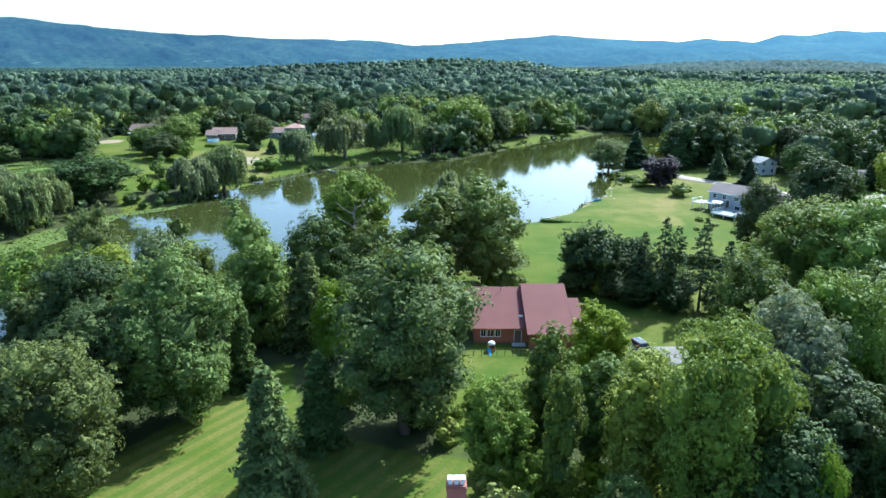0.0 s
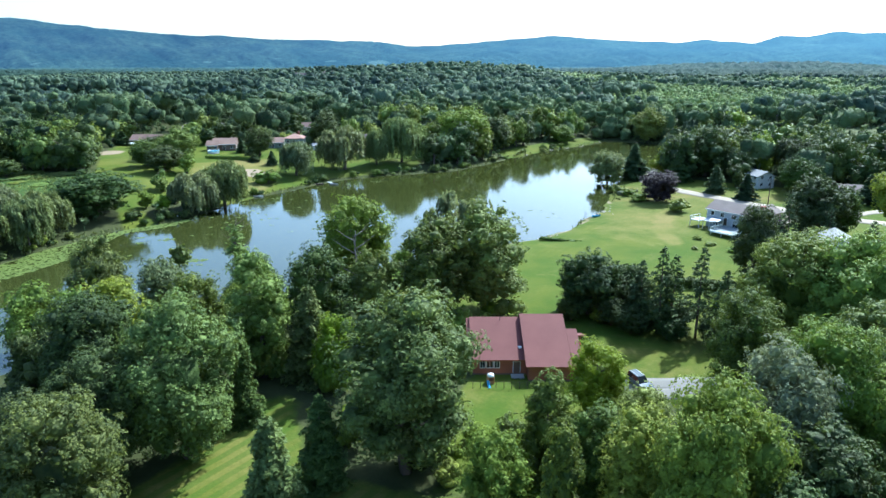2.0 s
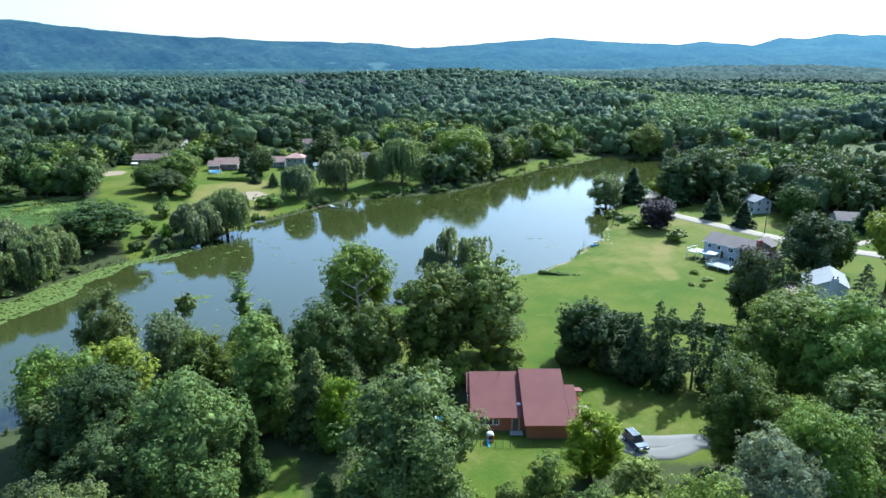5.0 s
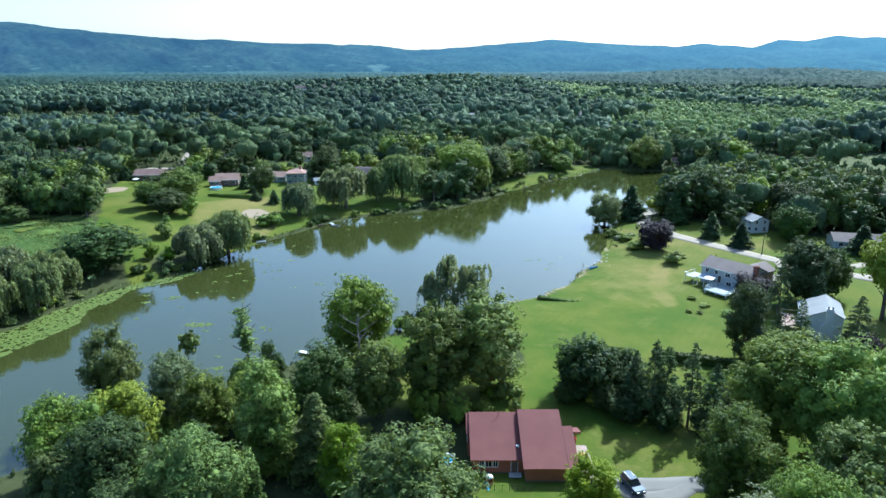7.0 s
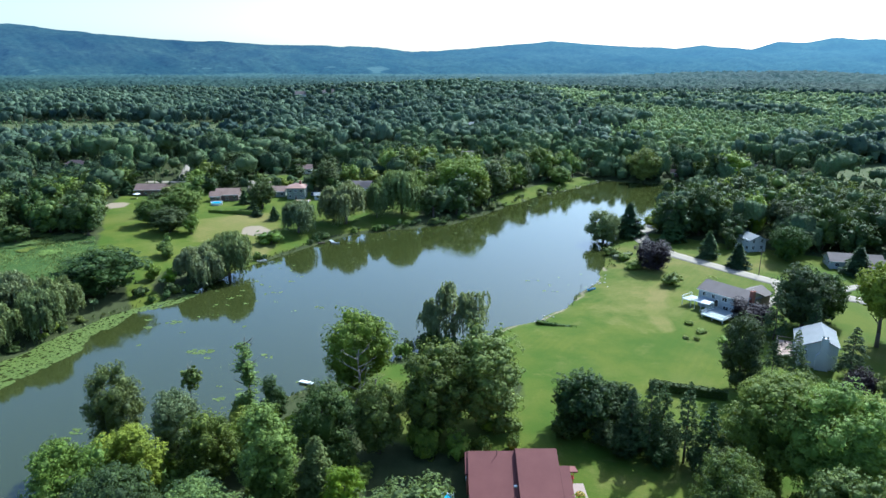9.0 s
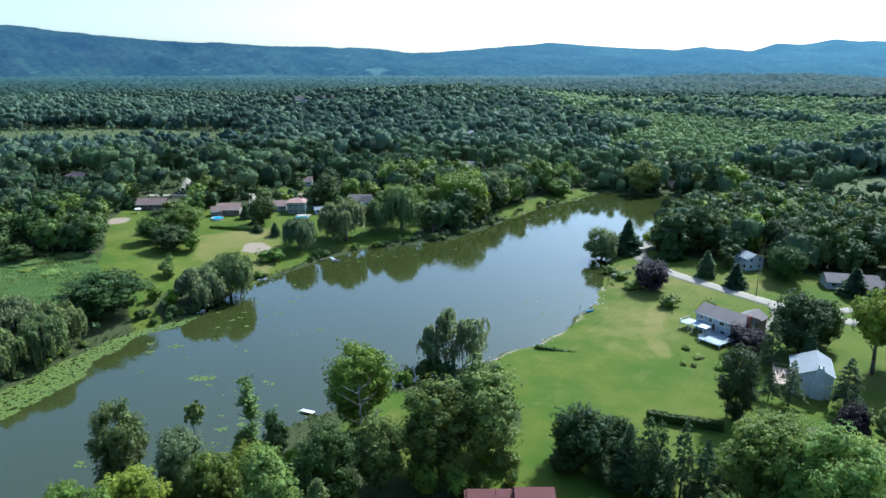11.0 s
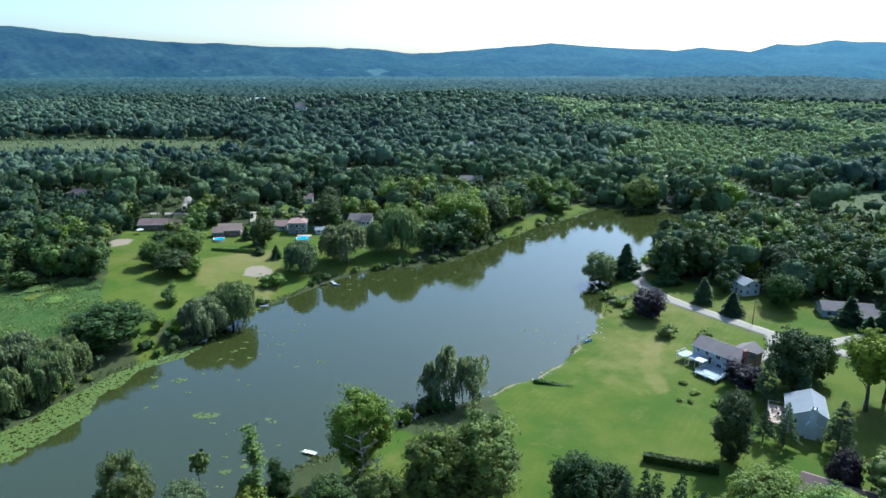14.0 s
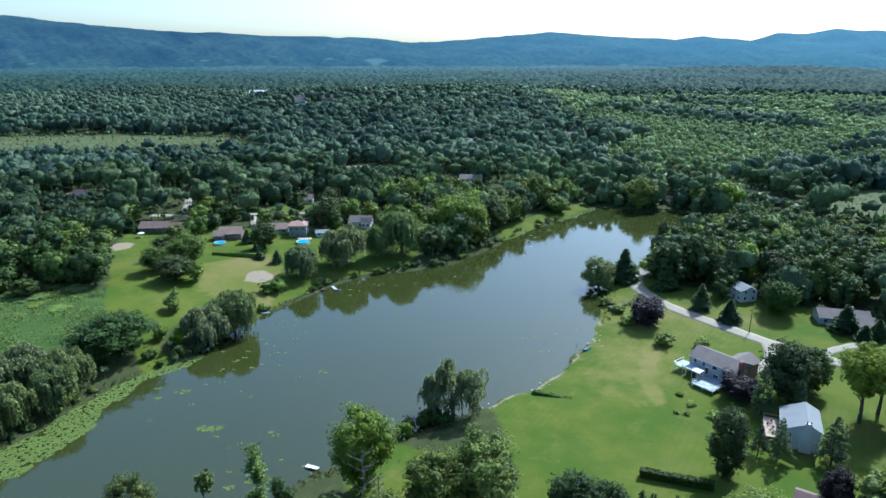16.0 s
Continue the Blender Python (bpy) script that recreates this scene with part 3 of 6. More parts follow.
def willow_crown(leaves, lobes, height, low, size, masses=()):
    """A dome of hanging curtains, or a few separate masses of them (x, y, radius, base, top)."""
    half = height - low
    ang, rad = RNG.uniform(0, 2 * math.pi, lobes), RNG.uniform(0.1, 1, lobes) ** 0.7 * 0.74
    c = np.stack([np.cos(ang) * rad, np.sin(ang) * rad, low + half * (0.34 + 0.50 * (1 - rad ** 2)) + RNG.uniform(-0.22, 0.18, lobes)], 1)
    r = RNG.uniform(0.16, 0.32, lobes)
    if masses:
        m = np.array(masses)[np.arange(lobes) % len(masses)]
        c[:, :2] = m[:, :2] + c[:, :2] * m[:, 2:3]
        c[:, 2] = m[:, 3] + (m[:, 4] - m[:, 3]) * RNG.uniform(0, 1, lobes) ** 0.7
        r *= 0.62
    # Strands that start on a lobe and hang down, each a chain of narrow sprays.
    links = 9
    strands = leaves // links
    pick = RNG.integers(0, lobes, strands)
    d = ball_dirs(strands)
    d[:, 2] = np.abs(d[:, 2]) * 0.9
    top = c[pick] + d * (r[pick] * RNG.uniform(0.75, 1.1, strands))[:, None]
    length = (top[:, 2] - low) * RNG.uniform(0.12 if masses else 0.35, 0.9 if masses else 1.0, strands) * RNG.uniform(0.55, 1.0, lobes)[pick]
    if masses:
        length = np.minimum(length, RNG.uniform(0.3, 0.85, strands))
    k = np.tile(np.linspace(0, 1, links), strands)
    p, out = np.repeat(top, links, axis=0), np.repeat(d * np.array([1, 1, 0]), links, axis=0)
    p = p + out * (0.06 * np.sin(k * 2.2))[:, None] + RNG.normal(0, 0.012, p.shape)
    p[:, 2] -= k * np.repeat(length, links)
    n = out + np.array([0, 0, 0.35]) * (1 - k)[:, None] + 0.45 * RNG.normal(size=p.shape)
    s = size * RNG.uniform(0.7, 1.3, len(p))
    return join(sprays(p, n, s * 2.0, s * 0.55, along=np.tile((0, 0, 1.0), (len(p), 1))), balls(c, r * (0.3 if masses else 0.5)))


def conifer_crown(leaves, height, low, size, taper=1.0, open_=0.0, whorls=11):
    """Uneven drooping boughs in tiers round the stem."""
    boughs = whorls * 7
    f = (np.arange(boughs) + RNG.uniform(0, 1, boughs)) / boughs
    bz = low + (height - low) * f ** 1.15
    reach = ((1 - f) ** taper * RNG.uniform(0.55, 1.12, boughs) + 0.05)
    ang = np.arange(boughs) * 2.39996 + RNG.normal(0, 0.25, boughs)
    pick = RNG.choice(boughs, size=leaves, p=(reach + 0.1) / np.sum(reach + 0.1))
    k = RNG.uniform(0.12 + 0.25 * open_, 1, leaves) ** 0.7
    rad = k * reach[pick]
    side = RNG.normal(0, 1, leaves) * (0.10 + 0.10 * (1 - k)) * reach[pick] ** 0.6
    a = ang[pick]
    p = np.stack([np.cos(a) * rad - np.sin(a) * side, np.sin(a) * rad + np.cos(a) * side,
                  bz[pick] - 0.22 * rad * k + RNG.normal(0, 0.035 * (1 - 0.5 * open_), leaves)], 1)
    out = np.stack([np.cos(a) * 0.5, np.sin(a) * 0.5, np.ones(leaves)], 1) + 0.55 * RNG.normal(size=(leaves, 3))
    s = size * RNG.uniform(0.6, 1.5, leaves)
    return join(sprays(p, out, s * 1.2, s * 0.5))


def trunk_mesh(name, height, r, limbs, reach, material=BARK, start=0.25, lean=0.05):
    bm = bmesh.new()
    p = Vector((0, 0, -0.15))
    n = 4
    for i in range(n):
        q = Vector((RNG.normal() * lean, RNG.normal() * lean, height * (i + 1) / n))
        tube(bm, p, q, r * (1 - 0.8 * i / n), r * (1 - 0.8 * (i + 1) / n))
        p = q
    for i in range(limbs):
        z = height * (start + (0.95 - start) * (i + 0.5) / limbs)
        ang = i * 2.4 + RNG.uniform(0, 1)
        ln = reach * RNG.uniform(0.55, 1.0)
        a = Vector((0, 0, z))
        b = a + Vector((math.cos(ang) * ln * 0.55, math.sin(ang) * ln * 0.55, ln * 0.35))
        c = b + Vector((math.cos(ang + 0.4) * ln * 0.45, math.sin(ang + 0.4) * ln * 0.45, ln * 0.4))
        tube(bm, a, b, r * 0.4, r * 0.25, 4)
        tube(bm, b, c, r * 0.25, r * 0.06, 4)
        tube(bm, b, b + Vector((math.cos(ang - 0.7) * ln * 0.4, math.sin(ang - 0.7) * ln * 0.4, ln * 0.3)), r * 0.2, r * 0.05, 4)
    return finish(name, bm, material, True)


CROWNS = {}


def crown_data(key, leafkey, variant):
    """Crown and trunk meshes of radius 1, shared by all trees of a kind."""
    full = (key, leafkey, variant)
    if full in CROWNS:
        return CROWNS[full]
    v = variant
    if key == "round":
        h, vq = 2.2, lobed_crown(10500, 64, 2.2, 0.05, 0.033, lobe_r=0.23, spread_=1.1, core=0.56)
    elif key == "tall":
        h, vq = 3.2, lobed_crown(12500, 76, 3.2, 0.0, 0.031, lobe_r=0.24, top_heavy=0.05, spread_=1.1, core=0.56)
    elif key == "full":
        h, vq = 3.2, lobed_crown(24000, 96, 3.2, 0.1, 0.024, lobe_r=0.22, top_heavy=0.05, spread_=1.1, core=0.56)
    elif key == "near":
        h, vq = 2.9, lobed_crown(2800, 44, 2.9, 0.1, 0.066, lobe_r=0.26, spread_=1.1, core=0.7)
    elif key == "column":
        h, vq = 4.6, lobed_crown(11000, 78, 4.6, 0.1, 0.038, lobe_r=0.28, spread_=1.1, core=0.56)
    elif key == "high":
        h, vq = 3.0, lobed_crown(7000, 52, 3.0, 1.0, 0.040, lobe_r=0.24, top_heavy=0.12, spread_=1.1, core=0.56)
    elif key == "bush":
        h, vq = 1.3, lobed_crown(900, 12, 1.3, 0.0, 0.085, lobe_r=0.38, spread_=0.8, core=0.8)
    elif key == "mid":
        h, vq = 2.2, lobed_crown(1200, 18, 2.2, 0.08, 0.066, lobe_r=0.33, spread_=0.9, core=0.72, per=4)
    elif key == "willow":
        h, vq = 2.1, willow_crown(10800, 26, 2.1, 0.1, 0.042)
    elif key == "old_willow":
        h, vq = 2.1, willow_crown(8100, 48, 2.1, 0.15, 0.034, ((-0.62, 0.0, 0.55, 0.9, 1.45), (0.52, 0.1, 0.62, 1.1, 1.85), (-0.16, 0.1, 0.34, 1.3, 2.0), (0.50, -0.25, 0.60, 0.5, 1.35), (-0.5, -0.25, 0.55, 0.5, 1.1)))
    elif key == "spruce":
        h, vq = 3.4, conifer_crown(3000, 3.4, 0.1, 0.105, 0.8, 0.0, 13)
    elif key == "pine":
        h, vq = 4.2, conifer_crown(2600, 4.2, 0.9, 0.060, 0.7, 0.55, 10)
    elif key == "cedar":
        h, vq = 3.6, conifer_crown(9000, 3.6, 0.02, 0.058, 0.55, 0.0, 20)
    elif key == "spire":
        h, vq = 6.5, lobed_crown(6000, 40, 6.5, 0.2, 0.075, lobe_r=0.5, top_heavy=-0.35)
    else:
        h, vq = 6.0, lobed_crown(900, 12, 6.0, 2.4, 0.12, lobe_r=0.40, core=0.3)
    v_ = vq[0].copy()
    v_[:, 2] *= h / np.percentile(v_[:, 2], 99.6)
    v_[:, :2] /= np.percentile(np.hypot(v_[:, 0], v_[:, 1]), 97)
    crown = quads_mesh("crown", v_, vq[1], LEAF[leafkey])
    conif = key in ("spruce", "pine", "cedar", "spire")
    trunk = trunk_mesh("trunk", h * (0.93 if conif else 0.72), 0.035 * h ** 0.5 if conif else 0.05 * h ** 0.5, 0 if conif else 4, 0.5)
    CROWNS[full] = (h, crown, trunk)
    return CROWNS[full]


COUNT = [0]


def tree(key, leafkey, x, y, top, r, label, group="trees", name="tree", variants=3):
    """A tree with its foot on the land, its top at a height above the pond, its crown r wide."""
    COUNT[0] += 1
    h, crown, trunk = crown_data(key, leafkey, COUNT[0] % variants)
    z = level(x, y)
    if name == "tree":
        name = {"spruce": "spruce_tree", "pine": "pine_tree", "cedar": "cedar_tree", "willow": "willow_tree", "old_willow": "willow_tree"}.get(key, "plum_tree" if leafkey == "plum" else "tree")
    root = empty(name, x, y, z, (COUNT[0] * 77) % 360)
    root.scale = (r * 1.1, r * 1.1, max(0.5, top - z) / h)
    part("trunk", trunk, root)
    part("crown", crown, root)
    return tagged(root, label, "shrub" if name == "shrub" else "tree", group)


NEAR = "tall broadleaf tree with a dense dark green crown"
for key, leafkey, x, y, top, r in (
    ("tall", "broad", -17.8, 129, 22.0, 6.9), ("tall", "broad", -1.5, 114, 21.0, 7.0), ("tall", "broad", 8.2, 118, 22.8, 7.6),
    ("full", "broad", -4.2, 66, 23.8, 7.8), ("full", "broad", -31, 69, 22.6, 6.6), ("full", "dark", -45, 76, 20.5, 6.2),
    ("column", "broad", -27.5, 90, 21.6, 4.8), ("tall", "dark", -21, 102, 19.5, 5.4), ("tall", "broad", -12, 108, 17, 4.6),
):
    tree(key, leafkey, x, y, top, r, NEAR, "broadleaf trees by the near shore")
for key, leafkey, x, y, top, r in (
    ("full", "broad", 41.5, 81, 18.6, 5.0), ("full", "light", 56, 98, 22.4, 7.4), ("full", "light", 63, 90, 24.0, 7.4), ("full", "light", 69, 95, 20, 6.8),
    ("full", "light", 66, 74, 22, 6.6), ("tall", "broad", 56, 76, 19, 5.6), ("tall", "broad", 80, 86, 22, 7.0),
    # The dark column's leaf colour stands in for the shaded gap below it.
    ("full", "grey", 33.6, 57.5, 21.8, 5.0), ("full", "broad", 40.5, 61, 22.6, 5.4), ("tall", "broad", 49, 62, 19, 5.2), ("column", "dark", 33, 49, 18.0, 4.2),
):
    tree(key, leafkey, x, y, top, r, "tall leafy tree with a full green crown at the woods' edge", "trees of the east wood")
for key, leafkey, x, y, top, r in (
    ("full", "light", 23.2, 47.5, 23.0, 5.0), ("column", "light", 18.5, 53, 17.6, 3.6), ("column", "broad", 11.2, 61, 17.0, 2.9), ("column", "broad", 16, 59, 14.5, 3.2),
    # The two dark-leaved ones have the shade beneath put into their leaf colour.
    ("spire", "broad", 10.7, 51, 16.9, 1.9), ("tall", "light", 5.2, 55, 13.6, 3.3), ("column", "dark", 27.5, 44, 16, 3.4), ("tall", "light", 29.3, 42.3, 15.0, 1.8),
    ("tall", "broad", 15.2, 46, 10, 2.6), ("tall", "dark", 38, 45, 16, 4.0), ("tall", "shrub", 20.5, 78, 12.6, 3.9), ("tall", "broad", 25, 71, 9.6, 3.4),
):
    tree(key, leafkey, x, y, top, r, "bright green leafy tree in the tangled hedgerow", "trees of the hedgerow")
for key, leafkey, x, y, top, r in (
    ("full", "broad", -35.5, 52, 19.2, 5.0), ("full", "dark", -38, 64, 18, 5.2), ("tall", "dark", -42, 58, 16, 4.6), ("column", "dark", -36, 82, 15.0, 4.6),
    ("tall", "broad", -55, 84, 18.5, 5.6), ("tall", "light", -51, 92, 17.0, 5.2), ("tall", "broad", -62, 110, 18.8, 4.8), ("tall", "willow", -48, 105, 16.0, 4.4),
    ("tall", "broad", -40, 98, 15.5, 4.6), ("tall", "shrub", -60.5, 90, 15.0, 3.6), ("tall", "dark", -53, 78, 14.5, 4.6), ("tall", "dark", -34, 117.5, 12.6, 2.6), ("tall", "light", -34, 105, 12, 4.0),
    ("tall", "shrub", -15, 86, 13.6, 3.2),
):
    tree(key, leafkey, x, y, top, r, "green leafy tree in the shore thicket", "trees of the west thicket")
for key, leafkey, x, y, top, r in (
    ("cedar", "cedar", -16.6, 54, 15.4, 3.3), ("cedar", "cedar", -13.6, 63.5, 12.6, 2.8), ("cedar", "cedar", -26.4, 77, 14.8, 2.4), ("cedar", "cedar", -20, 90, 15.8, 3.8),
    ("pine", "needle", 82.5, 139, 13.0, 3.0), ("pine", "needle", 94.5, 137, 14.5, 3.4), ("pine", "needle", 78.5, 141, 10, 2.4), ("pine", "needle", 38.2, 106.8, 17.2, 3.4), ("pine", "needle", 35.6, 109.5, 14.0, 3.0), ("pine", "needle", 41.2, 108.6, 15.2, 3.0), ("pine", "needle", 44.3, 104.7, 17.6, 3.3), ("pine", "needle", 48.8, 105, 13.6, 2.8), ("pine", "needle", 88.2, 160, 16.0, 3.2), ("pine", "needle", 97.5, 158, 13.0, 3.0),
    ("spruce", "needle", 35.5, 111, 10.5, 3.2), ("spruce", "needle", 81, 272, 15.0, 6.0),
):
    tree(key, leafkey, x, y, top, r, "dark evergreen with tiers of needled boughs", "evergreens by the near lawns")
for x, y, top, r in ((107, 224, 10.5, 4.0), (101, 236, 12.0, 3.7), (144, 214, 12.0, 4.6),
                     (95, 258, 15.0, 5.0), (146, 206, 8.0, 3.0), (152, 208, 9.0, 3.4), (-88, 296, 11, 3.2), (-85, 290, 9, 2.8)):
    tree("spruce", "needle", x, y, top, r, "dark spruce standing on a mown lawn", "spruces of the east lawns")
for key, leafkey, x, y, top, r in (
    ("round", "dark", 27.9, 116, 14.3, 6.0), ("round", "dark", 35, 117, 11.2, 4.4), ("round", "willow", 68.2, 265, 13.4, 6.6), ("round", "plum", 75.1, 222, 12.0, 6.0), ("round", "plum", 86.0, 168.5, 9.5, 5.4),
    ("round", "plum", 85.2, 120, 12.6, 3.4), ("round", "dark", -108, 196.5, 16.4, 11.8), ("tall", "dark", 66.8, 133, 19.4, 4.5), ("round", "dark", 100, 168, 19.5, 7.6),
    ("high", "light", 113, 155.5, 24.0, 6.2), ("round", "dark", 108, 172, 16, 5.5), ("tall", "dark", 122, 147, 17, 5.4), ("tall", "dark", 130, 154, 18, 5.8), ("round", "broad", 112, 132, 9, 4.0), ("high", "light", 121, 160, 22.0, 6.0),
):
    tree(key, leafkey, x, y, top, r, "round full-crowned dark tree on open lawn" if leafkey != "plum" else "purple-leaved plum tree with a dense round crown", "lawn trees")
for x, y, top, r in ((-82.1, 211, 12.8, 7.6), (-75.2, 219, 15.6, 8.0), (-62.2, 273, 15.6, 7.2), (-44.3, 290, 20.5, 10.6),
                     (-30.7, 301, 18.0, 5.2), (-19.7, 309, 23.0, 9.2), (-111.5, 175, 13.8, 6.4), (-123, 174, 15, 7.0), (-109, 164.5, 13.5, 5.6), (-116, 156, 13, 6.0), (-130, 164, 15, 7.0), (-120, 146, 12.5, 6.0)):
    tree("willow", "willow", x, y, top, r, "grey-green weeping willow on the pond's bank", "willows round the pond")


old = tree("old_willow", "old_willow", 3.2, 163, 15.4, 8.0, "old weeping willow with thin hanging curtains and open limbs", "willows round the pond")
old.rotation_euler = (0, 0, 0)
for x, y, top, r in ((-5.6, 157.5, 4.6, 2.3), (-2.0, 158.5, 5.2, 2.6), (1.4, 157.0, 4.0, 2.4), (-8.6, 156.0, 3.8, 2.0)):
    tree("bush", "dark", x, y, top, r, "dark shrub at the foot of the old willow", "shrubs on the pond's bank", "shrub")


# Shrubs and saplings under and between the near trees.
sx_ = [(-50, 70, -40, 100, 13), (-40, 90, -14, 106, 12), (4, 44, 44, 60, 26), (24, 58, 60, 72, 11), (22, 112, 58, 119, 16), (-46, 104, -26, 120, 14), (-66, 84, -48, 104, 12), (50, 66, 82, 112, 14), (-14, 66, 0, 78, 6), (0, 58, 12, 72, 9), (26, 40, 48, 52, 12), (-48, 48, -36, 66, 8), (-6, 105, 14, 117, 11), (-30, 84, -14, 100, 8)]
for x0_, y0_, x1_, y1_, n_ in sx_:
    for i_ in range(n_):
        px_, py_ = RNG.uniform(x0_, x1_), RNG.uniform(y0_, y1_)
        if level(px_, py_) < 0.2:
            continue
        r_ = RNG.uniform(1.6, 3.2)
        tree("bush", "shrub" if i_ % 3 else "broad", px_, py_, level(px_, py_) + r_ * RNG.uniform(1.2, 2.4), r_, "leafy green shrub in the undergrowth", "undergrowth shrubs", "shrub")


def crown_copy(vq, x, y, z, sx, sz, ang):
    """Many scaled, turned copies of one crown, as arrays."""
    v, q = vq
    c, s = np.cos(ang), np.sin(ang)
    px = (v[None, :, 0] * c[:, None] - v[None, :, 1] * s[:, None]) * sx[:, None] + x[:, None]
    py = (v[None, :, 0] * s[:, None] + v[None, :, 1] * c[:, None]) * sx[:, None] + y[:, None]
    pz = v[None, :, 2] * sz[:, None] + z[:, None]
    verts = np.stack([px, py, pz], -1).reshape(-1, 3)
    quads = (np.arange(len(x))[:, None, None] * len(v) + q[None]).reshape(-1, 4)
    return verts, quads


def scatter(step, keep, x0, x1, y0, y1):
    """A jittered grid of places for which keep(x, y) holds."""
    gx, gy = np.meshgrid(np.arange(x0, x1, step), np.arange(y0, y1, step))
    x = (gx + RNG.uniform(-0.45, 0.45, gx.shape) * step).ravel()
    y = (gy + RNG.uniform(-0.45, 0.45, gy.shape) * step).ravel()
    ok = keep(x, y)
    return x[ok], y[ok]


ROADS = [ROAD_EAST, [(150, 540), (190, 470), (211, 446), (216, 427), (226, 397)], [(-148, 366), (-157, 396), (-170, 446)],
         [(-165, 358), (-105, 366), (-70, 372), (-20, 380), (30, 384)], [(-90, 508), (-63, 516), (-30, 512)]]


def off_roads(x, y):
    d = np.full(x.shape, 1e9)
    for line in ROADS:
        for (ax, ay), (bx, by) in zip(line, line[1:]):
            ex, ey = bx - ax, by - ay
            k = np.clip(((x - ax) * ex + (y - ay) * ey) / (ex * ex + ey * ey), 0, 1)
            d = np.minimum(d, np.hypot(x - ax - k * ex, y - ay - k * ey))
    return d


# Clear spots for houses, and gaps before some so the camera sees them.
HOUSE_SPOTS = [(-146, 329, 14), (-108, 321, 11), (-78, 328, 15), (-44, 348, 11), (-11, 363, 9), (-3, 38, 12), (-120, 312, 9), (122, 246, 12), (148, 215, 14), (85, 182, 16), (92, 146, 12), (12, 94, 16),
               (-227, 401, 11), (-217, 380, 8), (-208, 362, 7), (-137, 408, 10), (-133, 394, 8), (-84, 395, 10), (137, 662, 17), (-208, 985, 14), (-170, 1000, 14), (-340, 1240, 24), (20, 470, 12), (155, 421, 9), (22, 468, 12)]


def woods_ok(x, y):
    ok = (signed(LAKE, x, y) > 5) & (zone(LAWNS, x, y, 3.0) < 0.3) & (zone((MEADOW,), x, y, 2.0) < 0.3) & (off_roads(x, y) > 4.6)
    ok &= (MARSH_WEST(x, y) > 1) & (MARSH_EAST(x, y) > 1)
    for hx, hy, hr in HOUSE_SPOTS:
        ok &= np.hypot(x - hx, y - hy) > hr
    hand = (y < 136) & (y > 36) & (x > -70) & (x < 86)
    ok &= ~((x > -215) & (x < -66) & (y > 136) & (y < 262) & (signed(LAKE, x, y) > -60))
    return ok & ~hand & (np.hypot(x, y - 15) > 42)


def in_view(x, y, margin=1.0):
    return (y > 20) & (np.abs(x) < 0.74 * y * margin + 25)


def young(x, y):
    """Where pale young woods stand, east of the pond's far end."""
    return smooth(110, 190, x + 25 * wobble(x, y, 45.0)) * smooth(425, 480, y + 20 * wobble(x, y, 30.0)) * smooth(1500, 1150, y) * smooth(-0.55, -0.15, wobble(x + 90, y, 70.0))


def cap(x, y):
    """Greatest tree height: kept low so marshes, clearings and houses show to the camera."""
    c = np.full(np.shape(x), 99.0)
    for poly, h in (([(180, 375), (192, 290), (300, 318), (345, 372), (235, 358), (225, 400), (212, 455), (196, 455)], 6.0), ([(-380, 1100), (-282, 1100), (-305, 1240), (-380, 1240)], 4.0), ([(-235, 890), (-140, 890), (-150, 975), (-215, 975)], 4.0), ([(100, 600), (158, 600), (165, 650), (115, 650)], 5.0), ([(-5, 405), (48, 405), (45, 465), (-5, 465)], 3.5), ([(-250, 403), (-205, 401), (-165, 316), (-205, 316)], 6.5),
                    ([(-112, 344), (-40, 344), (-40, 368), (-112, 366)], 6.0), ([(-78, 452), (-34, 450), (-32, 512), (-90, 512)], 3.5), ([(-520, 572), (-150, 565), (-190, 640), (-520, 640)], 2.5), ([(-520, 525), (-150, 525), (-150, 566), (-520, 573)], 8.0)):
        c = np.where(signed(poly, x, y) < 0, np.minimum(c, h), c)
    return c


def tone(x, y):
    """How light a tree stands: darker old woods on the hill, lighter patches elsewhere."""
    t = 0.18 + 0.45 * wobble(x + 40, y, 140.0) + 0.50 * wobble(x, y, 52.0) + 0.34 * wobble(x + 300, y, 23.0) - 0.12 * smooth(60, -20, np.abs(x - 10) - 110) * smooth(430, 560, y)
    t = t - 0.30 * smooth(-60, -200, x) * smooth(240, 280, y) - 0.35 * smooth(85, 110, x) * smooth(345, 310, y) + 0.22 * smooth(-90, -20, x) * smooth(380, 440, y)
    return np.clip(t + RNG.normal(0, 0.36, x.shape), -0.5, 1.6)


